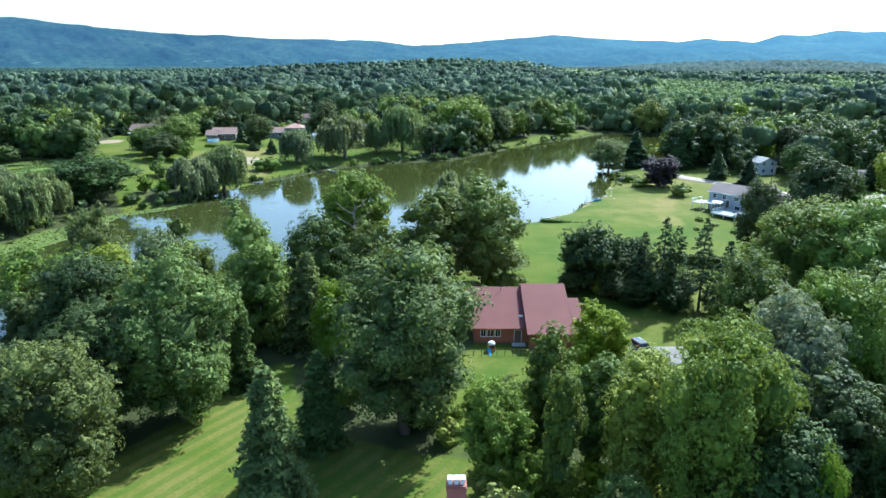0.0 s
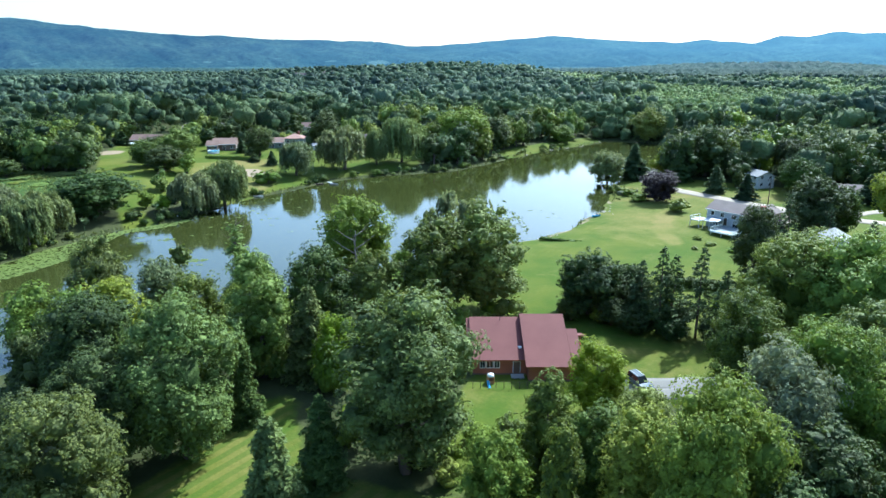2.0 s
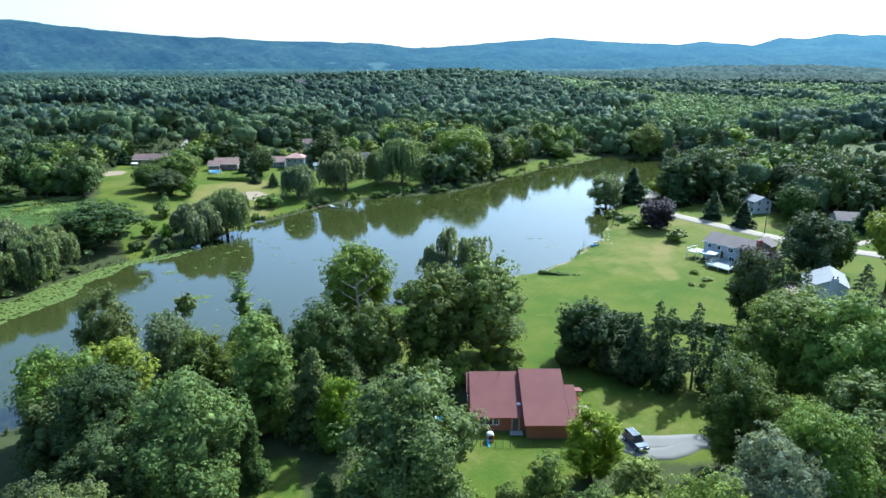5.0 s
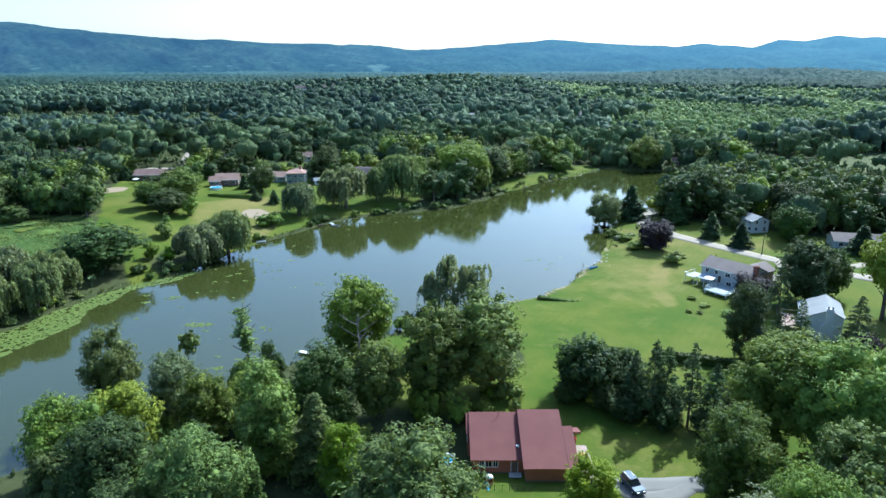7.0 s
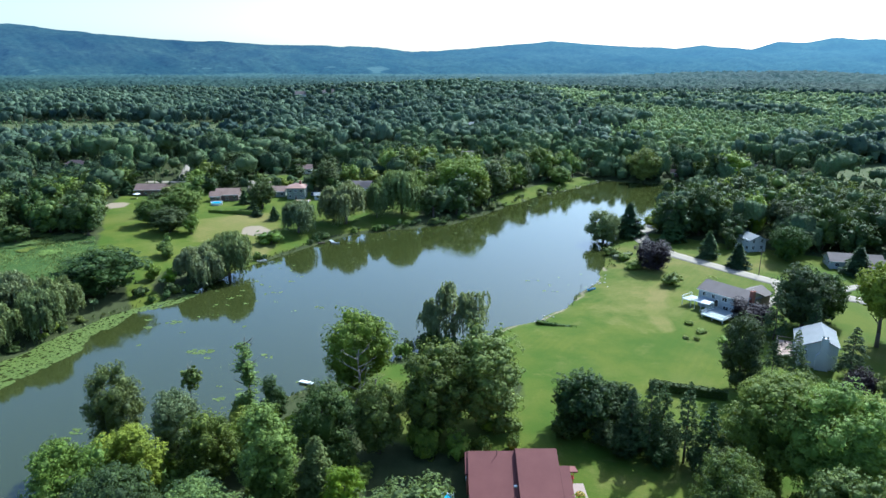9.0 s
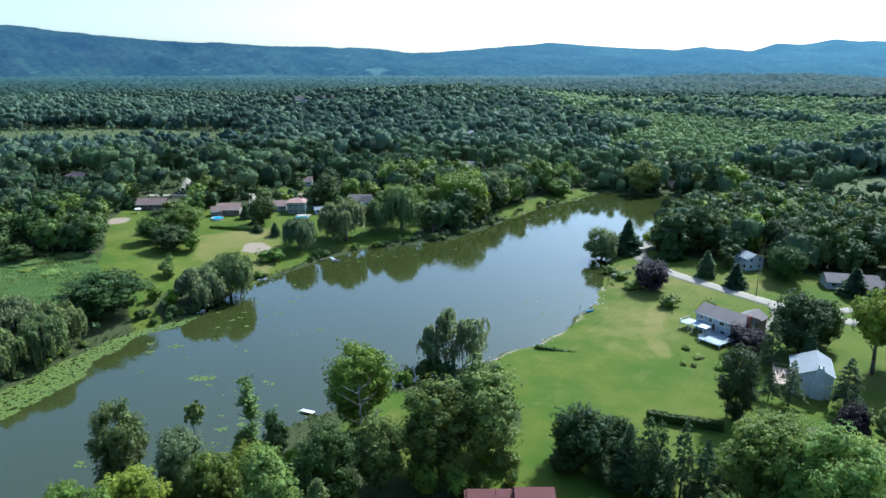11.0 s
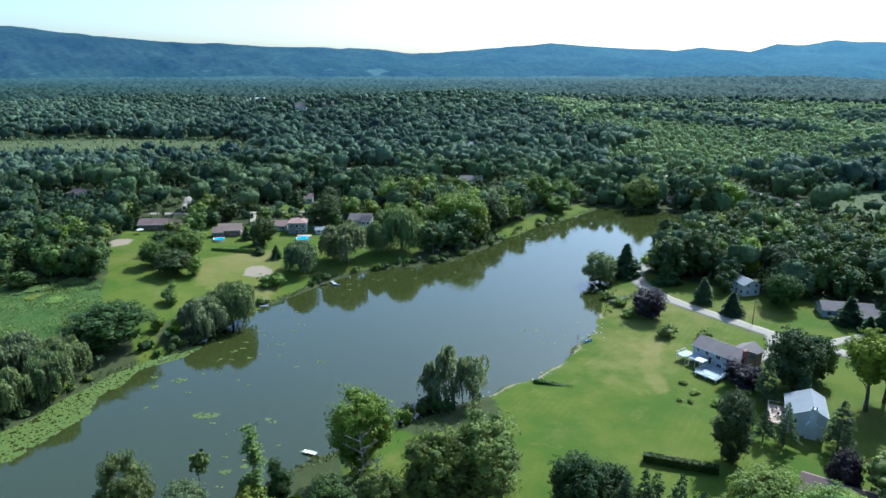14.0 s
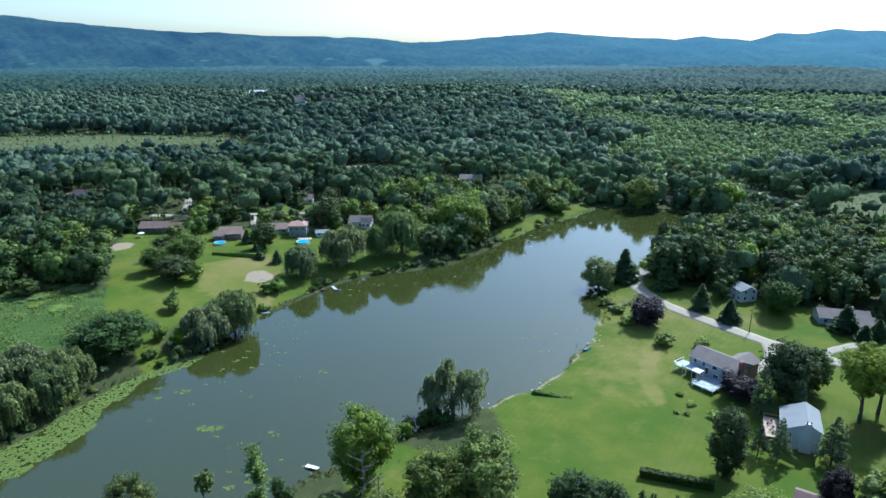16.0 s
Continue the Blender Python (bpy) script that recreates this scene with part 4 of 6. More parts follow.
def wood(name, label, x, y, templates, rmean, hmean, material, group=""):
    """A wood of crowns, all in one mesh."""
    z = land(x, y) - 0.3
    k = RNG.integers(0, len(templates), len(x))
    r = rmean * (0.45 + 1.1 * RNG.uniform(0, 1, len(x)) ** 1.6)
    h = np.minimum(hmean * RNG.uniform(0.55, 1.25, len(x)) * (1 + 0.12 * wobble(x, y, 80.0)), cap(x, y))
    r = np.minimum(r * (1 + 0.25 * wobble(x, y, 37.0)), h * 0.55)
    tn = tone(x, y)
    vs, tints, pieces = [], [], []
    for i, (vq, th) in enumerate(templates):
        m = k == i
        sz = r[m] * RNG.uniform(0.7, 1.5, m.sum())
        pieces.append(crown_copy(vq, x[m], y[m], z[m] + h[m] - th * sz, r[m], sz, RNG.uniform(0, 6.3, m.sum())))
        tints.append(np.repeat(tn[m], len(vq[0])) + RNG.normal(0, 0.07, m.sum() * len(vq[0])))
    v, q = join(*pieces)
    ob = new(name, quads_mesh(name, v, q, material, tint=np.concatenate(tints)))
    return tagged(ob, label, "woods", kind="stuff")


FARTREE = "rounded leafy tree standing behind the far lawns"
for key, leafkey, x, y, top, r in (
    ("round", "broad", -124, 270, 17.5, 6.0), ("round", "broad", -114, 280, 22, 7.6), ("round", "dark", -112, 259, 16.5, 7.6), ("mid", "light", -103, 259, 14, 3.6),
    ("mid", "broad", -164, 272, 25, 8.0), ("mid", "broad", -153, 276, 26, 8.2), ("mid", "dark", -160, 255, 19, 7.0), ("mid", "dark", -143, 256, 18, 5.6),
    ("mid", "broad", -180, 262, 24, 7.4), ("mid", "broad", -172, 294, 27, 9.6), ("mid", "broad", -176, 247, 18, 6.8), ("mid", "broad", -124, 320, 19, 6.0),
    ("round", "dark", -86, 304, 20, 6.0), ("round", "dark", -127, 288, 17, 6.0), ("round", "dark", -121, 384, 23, 8.6), ("column", "dark", -63, 357, 25, 5.4), ("mid", "light", -101, 230, 8.5, 2.6), ("mid", "light", -98, 209, 8, 2.7), ("mid", "light", -91, 206, 7, 2.7)):
    tree(key, leafkey, x, y, top, r, FARTREE, "trees of the far lawns", variants=5)
for key, leafkey, x, y, top, r in (
    ("mid", "dark", -84, 372, 21, 6.4), ("column", "dark", -61, 340, 24, 6.0), ("mid", "dark", -117, 373, 22, 8.0), ("mid", "broad", -51, 358, 20, 6.2),
    ("mid", "light", -40, 358, 18, 5.0), ("mid", "light", -28, 354, 17, 5.4), ("mid", "broad", -114, 408, 22, 8.0), ("round", "broad", 130, 412, 23, 9.6),
    ("mid", "broad", 168, 412, 15, 7.0), ("mid", "light", 180, 398, 22, 9.6), ("mid", "dark", 96, 262, 20, 7.4)):
    tree(key, leafkey, x, y, top, r, FARTREE, "trees of the far lawns", variants=5)
for key, leafkey, x, y, top, r in (
    ("round", "dark", 110, 268, 23, 8.6), ("round", "dark", 98, 270, 19, 7.0), ("mid", "dark", 140, 280, 22, 7.8), ("round", "dark", 138, 253, 20, 8.2),
    ("round", "dark", 128.5, 231, 15.5, 6.6), ("mid", "dark", 150, 246, 22, 7.0), ("mid", "dark", 171, 250, 23, 9.0), ("mid", "dark", 158, 266, 21, 7.0),
    ("mid", "dark", 125, 284, 21, 8.0), ("round", "broad", 10.6, 336, 27, 13.0), ("round", "dark", 27.5, 354, 20, 8.4), ("round", "broad", 73.2, 398, 12, 7.0)):
    tree(key, leafkey, x, y, top, r, "tall dark-green tree at the edge of the woods", "trees at the woods' edge", variants=5)
for x, y, r, top in ((77.5, 205, 4.2, 6.0), (89, 203, 3.2, 4.6), (70, 224, 4.0, 4.2), (66, 244, 3.6, 3.6), (69, 236, 3.2, 3.6), (-10, 152, 2.4, 4.2), (-70.2, 256, 5.4, 7.0), (-143, 227, 4.0, 6.0),
                     (-160, 236, 6.5, 7.5), (-153, 229, 3.2, 5), (-146, 247, 5, 7.5), (75.5, 158.5, 2.6, 3.0), (78.5, 157.5, 2.6, 3.2), (81.5, 157.5, 2.6, 3.0), (71, 165.5, 1.8, 2.4), (70, 171, 1.4, 2.6), (68, 160, 1.0, 2.4), (65.5, 161, 1.0, 2.3)):
    tree("bush", "shrub" if x > 0 else "broad", x, y, top, r, "rounded green bush on the grass", "lawn bushes", "shrub")
for key, leafkey, x, y, top, r in (
    ("mid", "broad", -131, 345, 19, 6.2), ("mid", "dark", -122, 337, 18, 5.6), ("mid", "broad", -128, 358, 22, 7.0), ("mid", "broad", -96, 346, 17, 5.0),
    ("mid", "dark", -57, 338, 17, 5.0), ("mid", "broad", -31, 340, 16, 5.0), ("mid", "broad", -24, 350, 18, 6.0), ("mid", "dark", -66, 348, 19, 6.0),
    ("mid", "broad", -168, 345, 20, 6.4), ("mid", "broad", -174, 333, 19, 6.4), ("mid", "broad", -2, 345, 18, 6.0), ("mid", "dark", -118, 350, 20, 6.0),
    ("mid", "broad", -135, 318, 15, 4.6), ("mid", "broad", -132, 296, 12, 4.6), ("mid", "light", -36, 318, 12, 4.4), ("mid", "broad", -6, 322, 15, 5.0)):
    tree(key, leafkey, x, y, top, r, "leafy garden tree beside the lake houses", "garden trees", variants=5)
for x, y, r, top in ((-168, 243, 5.0, 8.0), (-176, 238, 4.4, 7.0), (-185, 246, 5.4, 9.0), (-190, 240, 4.0, 7.0), (-158, 246, 4.6, 8.4), (-150, 238, 3.0, 6.0), (-150, 266, 4.6, 9.0), (-136, 240, 2.2, 5.4),
                     (-120, 214, 3.4, 6.0), (-126, 208, 3.0, 5.0), (-112, 212, 2.4, 5.0), (-92, 218, 2.6, 5.0), (-96, 196, 2.6, 4.0), (-88, 200, 2.6, 4.2)):
    tree("bush", "dark" if int(r * 10) % 3 else "broad", x, y, top, r, "dark rounded shrub at the meadow's edge", "meadow shrubs", "shrub")
for key, leafkey, x, y, top, r in (
    ("mid", "dark", -141, 251, 21, 6.0), ("mid", "dark", -149, 254, 23, 6.4), ("mid", "broad", -157, 252, 22, 6.4), ("mid", "dark", -166, 256, 24, 7.0), ("mid", "dark", -176, 254, 22, 6.6),
    ("mid", "dark", -150, 270, 26, 7.4), ("mid", "broad", -162, 276, 25, 7.0), ("mid", "dark", -173, 277, 26, 7.4), ("mid", "dark", -186, 274, 25, 7.4), ("mid", "dark", -162, 292, 26, 7.0),
    ("mid", "dark", -186, 292, 24, 7.4), ("mid", "dark", -187, 256, 20, 6.4), ("mid", "dark", -162, 238, 14, 5.6), ("mid", "dark", -174, 238, 15, 5.8), ("mid", "broad", -103, 232, 12, 3.2)):
    tree(key, leafkey, x, y, top, r, "dark leafy tree in the thicket beside the meadow", "trees of the meadow thicket", variants=5)
# Low dark ones under the pines are added to deepen the shade there.
for key, leafkey, x, y, top, r in (
    ("round", "dark", 24, 113, 6, 2.6), ("round", "dark", 31, 110.5, 6.5, 2.8), ("round", "dark", 37, 111.5, 6, 3.0), ("round", "dark", 43, 110, 5.5, 2.8), ("round", "dark", 33.5, 106.5, 6.5, 2.8), ("round", "dark", 39.5, 103.6, 5.6, 2.6), ("round", "dark", 46.5, 102, 6.0, 2.8), ("round", "dark", 51, 100.5, 7, 3.0), ("round", "dark", 53, 104, 8.5, 3.4), ("round", "dark", 58, 103, 9, 3.6), ("mid", "dark", 118, 253, 15, 5.0), ("mid", "dark", 132, 242, 14, 5.0), ("mid", "dark", 113, 246, 11, 3.6)):
    tree(key, leafkey, x, y, top, r, "dark low tree in the thicket behind the lawn", "trees of the lawn thicket", variants=3)
for x, y, top, r in ((-161, 327, 15, 4.2), (-76, 287, 10.5, 2.6), (-97, 313, 13, 3.0)):
    tree("spruce", "needle", x, y, top, r, "dark spruce standing on a mown lawn", "spruces of the east lawns")

# Rank shrubs along the far bank, with gaps where boats lie.
bank_ = [(LAKE_FAR[i_], LAKE_FAR[i_ + 1]) for i_ in range(2, 17)]
for (ax_, ay_), (bx_, by_) in bank_:
    ln_ = math.hypot(bx_ - ax_, by_ - ay_)
    for i_ in range(int(ln_ / 2.6)):
        k_ = RNG.uniform()
        off_ = RNG.uniform(1.0, 5.0)
        px_, py_ = ax_ + (bx_ - ax_) * k_ - (by_ - ay_) / ln_ * off_, ay_ + (by_ - ay_) * k_ + (bx_ - ax_) / ln_ * off_
        if wobble(np.array(px_), np.array(py_), 8.0) < -0.25:
            continue
        r_ = RNG.uniform(0.9, 2.2)
        tree("bush", "dark" if i_ % 3 == 0 else "broad", px_, py_, level(px_, py_) + r_ * RNG.uniform(1.0, 1.7), r_, "low rank shrub on the pond's far bank", "bank shrubs", "shrub")

# Single trees along the far bank and round the lawns.
nx, ny = scatter(10.5, lambda x, y: woods_ok(x, y) & in_view(x, y) & (np.hypot(x, y) < 235) & (y < 215) & (x > 80), -220, 220, 30, 230)
hand_ = np.array([(o.matrix_basis.translation.x, o.matrix_basis.translation.y) for o in scene.objects if o.parent is None and o.get("category") == "tree"])
far_ = np.min(np.hypot(nx[:, None] - hand_[None, :, 0], ny[:, None] - hand_[None, :, 1]), axis=1) > 6.5
for px_, py_ in zip(nx[far_], ny[far_]):
    k = RNG.uniform()
    tree("near", "broad" if k < 0.55 else ("dark" if k < 0.8 else "willow"), float(px_), float(py_), level(float(px_), float(py_)) + RNG.uniform(13, 20), RNG.uniform(4.8, 7.0),
         "leafy tree with a full crown in the bank wood", "trees of the bank woods", variants=4)
bx, by = scatter(10.5, lambda x, y: woods_ok(x, y) & in_view(x, y) & (signed(LAKE, x, y) < 90) & (y > 180) & (np.hypot(x, y) >= 235), -260, 260, 130, 440)
bx, by = bx[(bx > -95) | (by > 235)], by[(bx > -95) | (by > 235)]
hand_ = np.array([(o.matrix_basis.translation.x, o.matrix_basis.translation.y) for o in scene.objects if o.parent is None and o.get("category") == "tree"])
far_ = np.min(np.hypot(bx[:, None] - hand_[None, :, 0], by[:, None] - hand_[None, :, 1]), axis=1) > 7
bx, by = bx[far_], by[far_]
order = np.argsort(np.hypot(bx, by))[:180]
for i in order:
    k = RNG.uniform()
    tree("mid", "broad" if k < (0.25 if bx[i] > 80 and by[i] < 330 else 0.55) else ("dark" if k < 0.88 else "light"), float(bx[i]), float(by[i]), level(float(bx[i]), float(by[i])) + min(RNG.uniform(12, 20), float(cap(bx[i], by[i]))), min(RNG.uniform(4.8, 8.2), float(cap(bx[i], by[i])) * 0.55),
         "leafy tree with a rounded green crown near the pond", "trees round the pond", variants=6)
HAND = [(o.matrix_basis.translation.x, o.matrix_basis.translation.y) for o in scene.objects if o.parent is None and o.get("category") == "tree"]
taken = np.array(HAND)


def free(x, y):
    ok = np.ones(x.shape, dtype=bool)
    for tx, ty in taken:
        ok &= np.hypot(x - tx, y - ty) > 5
    return ok


NEARWOOD = [(canopy_crown(15, 8, 17, 230, 0.095, 0.10), 2.0) for _ in range(9)]
old = lambda x, y: young(x, y) < RNG.uniform(0.2, 0.8, x.shape)
x, y = scatter(9.0, lambda x, y: woods_ok(x, y) & in_view(x, y) & old(x, y) & (np.hypot(x, y) < 500) & (np.hypot(x, y) > 225) & free(x, y), -520, 520, 40, 640)
wood("woods", "dense green mixed woodland seen from above", x, y, NEARWOOD, 6.6, 17.0, LEAF["woods"])
UNDER = [(dome_crown(22, 2, 0.30), 2.0) for _ in range(5)]
x, y = scatter(6.6, lambda x, y: (signed(LAKE, x, y) > 3) & (zone(LAWNS + (MEADOW,), x, y, 3.0) < 0.2) & (off_roads(x, y) > 3.0) & in_view(x, y) & (np.hypot(x, y) < 560) & (np.hypot(x, y) > 170)
               & (np.min([np.hypot(x - hx, y - hy) - 0.75 * hr for hx, hy, hr in HOUSE_SPOTS], axis=0) > 0) & (MARSH_EAST(x, y) > 1), -420, 420, 60, 560)
wood("undergrowth", "low shrubs and saplings filling the woods", x, y, UNDER, 2.6, 4.6, LEAF["woods"])
# From here out the leaf colours carry painted haze, paler and bluer.
MIDWOOD = [(canopy_crown(11, 5, 11, 34, 0.14, 0.12), 2.0) for _ in range(12)]
x, y = scatter(8.4, lambda x, y: woods_ok(x, y) & in_view(x, y) & old(x, y) & (np.hypot(x, y) >= 500) & (np.hypot(x, y) < 850), -720, 720, 200, 850)
wood("woods", "dense green mixed woodland stretching away, haze in its leaf colour", x, y, MIDWOOD, 7.4, 17.0, LEAF["far"])
YOUNG = [(canopy_crown(7, 4, 4, 12, 0.22, 0.09), 2.0) for _ in range(8)]
x, y = scatter(6.0, lambda x, y: woods_ok(x, y) & in_view(x, y) & ~old(x, y) & (y > 380) & (np.hypot(x, y) < 900), 60, 700, 380, 900)
wood("young_woods", "pale yellow-green young woods with thin stems", x, y, YOUNG, 4.2, 11.0, LEAF["young"])
FARTOP = [(canopy_crown(7, 4, 4, 5, 0.25, 0.13), 2.0) for _ in range(8)]
away = lambda x, y: woods_ok(x, y) & (np.abs(x) < 0.74 * y + 25) & (np.hypot(x, y) >= 850) & (np.hypot(x, y) < 1560)
x, y = scatter(10.8, lambda x, y: away(x, y) & old(x, y), -1000, 1000, 600, 1560)
wood("woods", "distant dark green woodland below the hills, haze in its leaf colour", x, y, FARTOP, 8.0, 17.0, LEAF["far"])
x, y = scatter(11.4, lambda x, y: away(x, y) & ~old(x, y), 60, 1000, 600, 1560)
wood("young_woods", "distant pale green young woods", x, y, FARTOP, 8.0, 13.0, LEAF["young"])
x, y = scatter(12.0, lambda x, y: woods_ok(x, y) & ~in_view(x, y) & (np.hypot(x, y) < 420), -420, 420, -330, 420)
wood("woods", "green mixed woodland round the houses", x, y, MIDWOOD, 6.5, 16.0, LEAF["woods"])


x, y = scatter(9.0, lambda x, y: (MARSH_WEST(x, y) < 1.1) & (RNG.uniform(0, 1, x.shape) < 0.30 + 0.6 * smooth(0.5, 1.0, MARSH_WEST(x, y))), -680, -180, 590, 735)
wood("marsh_shrubs", "pale yellow-green scrub standing in the reed marsh", x, y, YOUNG, 3.2, 4.2, LEAF["young"])
x, y = scatter(7.0, lambda x, y: (MARSH_EAST(x, y) < 1.2) & (RNG.uniform(0, 1, x.shape) < 0.12 + 0.75 * smooth(0.5, 1.0, MARSH_EAST(x, y))), 200, 400, 340, 440)
wood("marsh_shrubs", "thin young trees standing in the green marsh", x, y, YOUNG, 2.2, 7.0, LEAF["young"])


def hazed_far_canopy():
    """The canopy from a mile off on to the foot of the hills: a sheet of rounded tree tops."""
    ang = np.radians(np.linspace(-45, 45, 560))
    rad = 1500 * np.exp(np.linspace(0, math.log(4200 / 1500), 200))
    A, R = np.meshgrid(ang, rad)
    x, y = R * np.sin(A), R * np.cos(A)
    best = np.zeros(x.shape)
    cell = 17.0
    for ox in (-1, 0, 1):
        for oy in (-1, 0, 1):
            cx, cy = np.floor(x / cell) + ox, np.floor(y / cell) + oy
            h1 = np.modf(np.abs(np.sin(cx * 127.1 + cy * 311.7) * 43758.5453))[0]
            h2 = np.modf(np.abs(np.sin(cx * 269.5 + cy * 183.3) * 43758.5453))[0]
            h3 = np.modf(np.abs(np.sin(cx * 91.7 + cy * 47.1) * 24634.6345))[0]
            d = np.hypot(x - (cx + h1) * cell, y - (cy + h2) * cell) / (cell * (0.5 + 0.3 * h3))
            best = np.maximum(best, np.sqrt(np.clip(1 - d * d, 0, 1)) * (0.6 + 0.4 * h3))
    z = land(x, y) + 1 + 20 * best
    z += RNG.normal(0, 1.3, z.shape)
    z[0] -= 14
    tint = wobble(x, y, 150.0) * 0.5 + 0.2
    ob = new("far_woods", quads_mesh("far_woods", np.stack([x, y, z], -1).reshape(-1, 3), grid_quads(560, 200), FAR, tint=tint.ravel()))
    tagged(ob, "green forest reaching to the hills, haze in its glow", "woods", kind="stuff")


RIDGE_AT = [-40, -34.5, -32.3, -30.2, -27, -21.7, -18.6, -14, -9.6, -8.4, -5.2, -2.7, 0.8, 5.8, 9.3, 13.6, 19.1, 21.3, 24.7, 26.4, 28.4, 30.1, 32.1, 34.5, 40]
RIDGE_UP = [3.62, 3.46, 3.49, 3.04, 2.7, 2.16, 1.98, 1.8, 1.73, 1.54, 1.57, 1.26, 1.35, 1.76, 2.07, 1.79, 1.46, 1.77, 1.43, 2.03, 1.99, 2.33, 2.19, 2.25, 2.35]


def hills():
    """Two long wooded ridges on the horizon: a backdrop."""
    ang = np.linspace(-48, 48, 460)
    deep = np.linspace(0, 1, 60)
    for name, far, scale, shift in (("backdrop", 4700.0, 1.0, 0.0), ("backdrop", 4350.0, 0.62, 2.3)):
        A, D = np.meshgrid(ang, deep)
        up = np.interp(A + shift, RIDGE_AT, RIDGE_UP) * scale
        R = 3500 + (far - 3500) * D
        x, y = R * np.sin(np.radians(A)), R * np.cos(np.radians(A))
        top = 64 + far * np.cos(np.radians(A)) * np.tan(np.radians(up))
        z = 5 + (top - 5) * smooth(0, 1, D) ** 1.15 + (wobble(x, y, 190.0) * 34 + wobble(x, y, 60.0) * 15 + wobble(x, y, 17.0) * 6) * np.sin(D * math.pi) ** 0.8
        z[-1] += RNG.uniform(-2, 2, z.shape[1])
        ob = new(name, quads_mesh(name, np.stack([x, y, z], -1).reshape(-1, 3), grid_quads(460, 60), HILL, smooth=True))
        tagged(ob, "wooded hills on the horizon with blue haze in their glow", "hills", kind="structure")


def hill_material():
    """Wooded ridges with blue haze put into their emission, paler in the east."""
    m = Nodes("hills_haze_glow")
    co = m.where()
    big, fine = m.noise(0.003, 5.0, 0.6, co), m.noise(0.03, 6.0, 0.8, co)
    col = m.mix(m.ramp(big, 0.35, 0.65), (0.016, 0.040, 0.030), (0.050, 0.085, 0.055))
    col = m.mix(m.math("MULTIPLY", m.ramp(fine, 0.35, 0.65), 0.8), col, (0.004, 0.012, 0.010))
    sep = m.add("ShaderNodeSeparateXYZ", Vector=co)
    # Pale fields and clearings low on the slopes.
    long = m.add("ShaderNodeMapping", Vector=co, Scale=(0.0042, 0.0042, 0.03))
    field = m.math("MULTIPLY", m.ramp(m.noise(1.0, 2.0, 0.4, long.outputs[0]), 0.68, 0.70), m.ramp(sep.outputs["Z"], 100.0, 60.0))
    col = m.mix(field, col, (0.065, 0.10, 0.075))
    # Haze tint for the emission: paler eastward, darker toward the foot.
    haze_glow = m.mix(m.ramp(sep.outputs["X"], -1500.0, 2600.0), (0.026, 0.052, 0.108), (0.092, 0.185, 0.275))
    haze_glow = m.mix(m.ramp(sep.outputs["Z"], 140.0, 20.0), haze_glow, m.mix(0.35, haze_glow, (0.020, 0.050, 0.075)))
    m.set(Base_Color=col, Roughness=0.95, Emission_Color=haze_glow, Emission_Strength=1.0)
    m.bsdf.inputs["Specular IOR Level"].default_value = 0.0
    m.bump(fine, 1.0, 12.0)
    return m.mat


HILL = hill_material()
hazed_far_canopy()
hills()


# ---- houses ----
def window_mesh(w, h):
    key = ("window", round(w, 2), round(h, 2))
    if key not in CROWNS:
        t = 0.09
        frame_ = boxes("frame", WHITE, (-w / 2 - t, -0.06, -t, -w / 2, 0.03, h + t), (w / 2, -0.06, -t, w / 2 + t, 0.03, h + t),
                       (-w / 2, -0.06, h, w / 2, 0.03, h + t), (-w / 2, -0.08, -t, w / 2, 0.03, 0), (-0.025, -0.03, 0, 0.025, 0.02, h))
        pane = boxes("pane", GLASS, (-w / 2, -0.015, 0, w / 2, 0.02, h))
        CROWNS[key] = (frame_, pane)
    return CROWNS[key]


def add_window(root, side, u, z, w, h, L, W, ox=0.0, oy=0.0):
    """A window on the front, back, left or right wall, u along it."""
    frame_, pane = window_mesh(w, h)
    at = {"f": pose(ox + u, oy - W / 2, z), "b": pose(ox + u, oy + W / 2, z, 0, 0, 180), "l": pose(ox - L / 2, oy + u, z, 0, 0, -90), "r": pose(ox + L / 2, oy + u, z, 0, 0, 90)}[side]
    win = part("window", frame_, root, at=at)
    part("pane", pane, win)


def gable(root, L, W, H, rise, wallmat, roofmat, over=0.45, ox=0.0, oy=0.0, split=0.0, back=None, trim=None):
    """Walls with two gables and a two-sided roof, its ridge along x; split shifts the ridge, back is the rear eave's height."""
    hb = H if back is None else back
    ridge = H + rise
    part("wall", prism("wall", wallmat, [(oy - W / 2, -0.4), (oy + W / 2, -0.4), (oy + W / 2, hb), (oy + split, ridge), (oy - W / 2, H)], ox - L / 2, ox + L / 2), root)
    t = 0.16
    sf, sb = (ridge - H) / (W / 2 + split), (ridge - hb) / (W / 2 - split)
    yf, yb = oy - W / 2 - over, oy + W / 2 + over
    zf, zb = H - over * sf, hb - over * sb
    out = [(yf, zf + 0.02), (oy + split, ridge + 0.02), (yb, zb + 0.02), (yb, zb + t), (oy + split, ridge + t + 0.03), (yf, zf + t)]
    roof = part("roof", prism("roof", roofmat, out, ox - L / 2 - over, ox + L / 2 + over), root)
    e = over + 0.02
    part("fascia", boxes("fascia", trim or WHITE, (ox - L / 2 - e, yf - 0.03, zf - 0.06, ox + L / 2 + e, yf - 0.004, zf + t - 0.02)), roof)
    part("fascia", boxes("fascia", trim or WHITE, (ox - L / 2 - e, yb + 0.004, zb - 0.06, ox + L / 2 + e, yb + 0.03, zb + t - 0.02)), roof)
    return roof


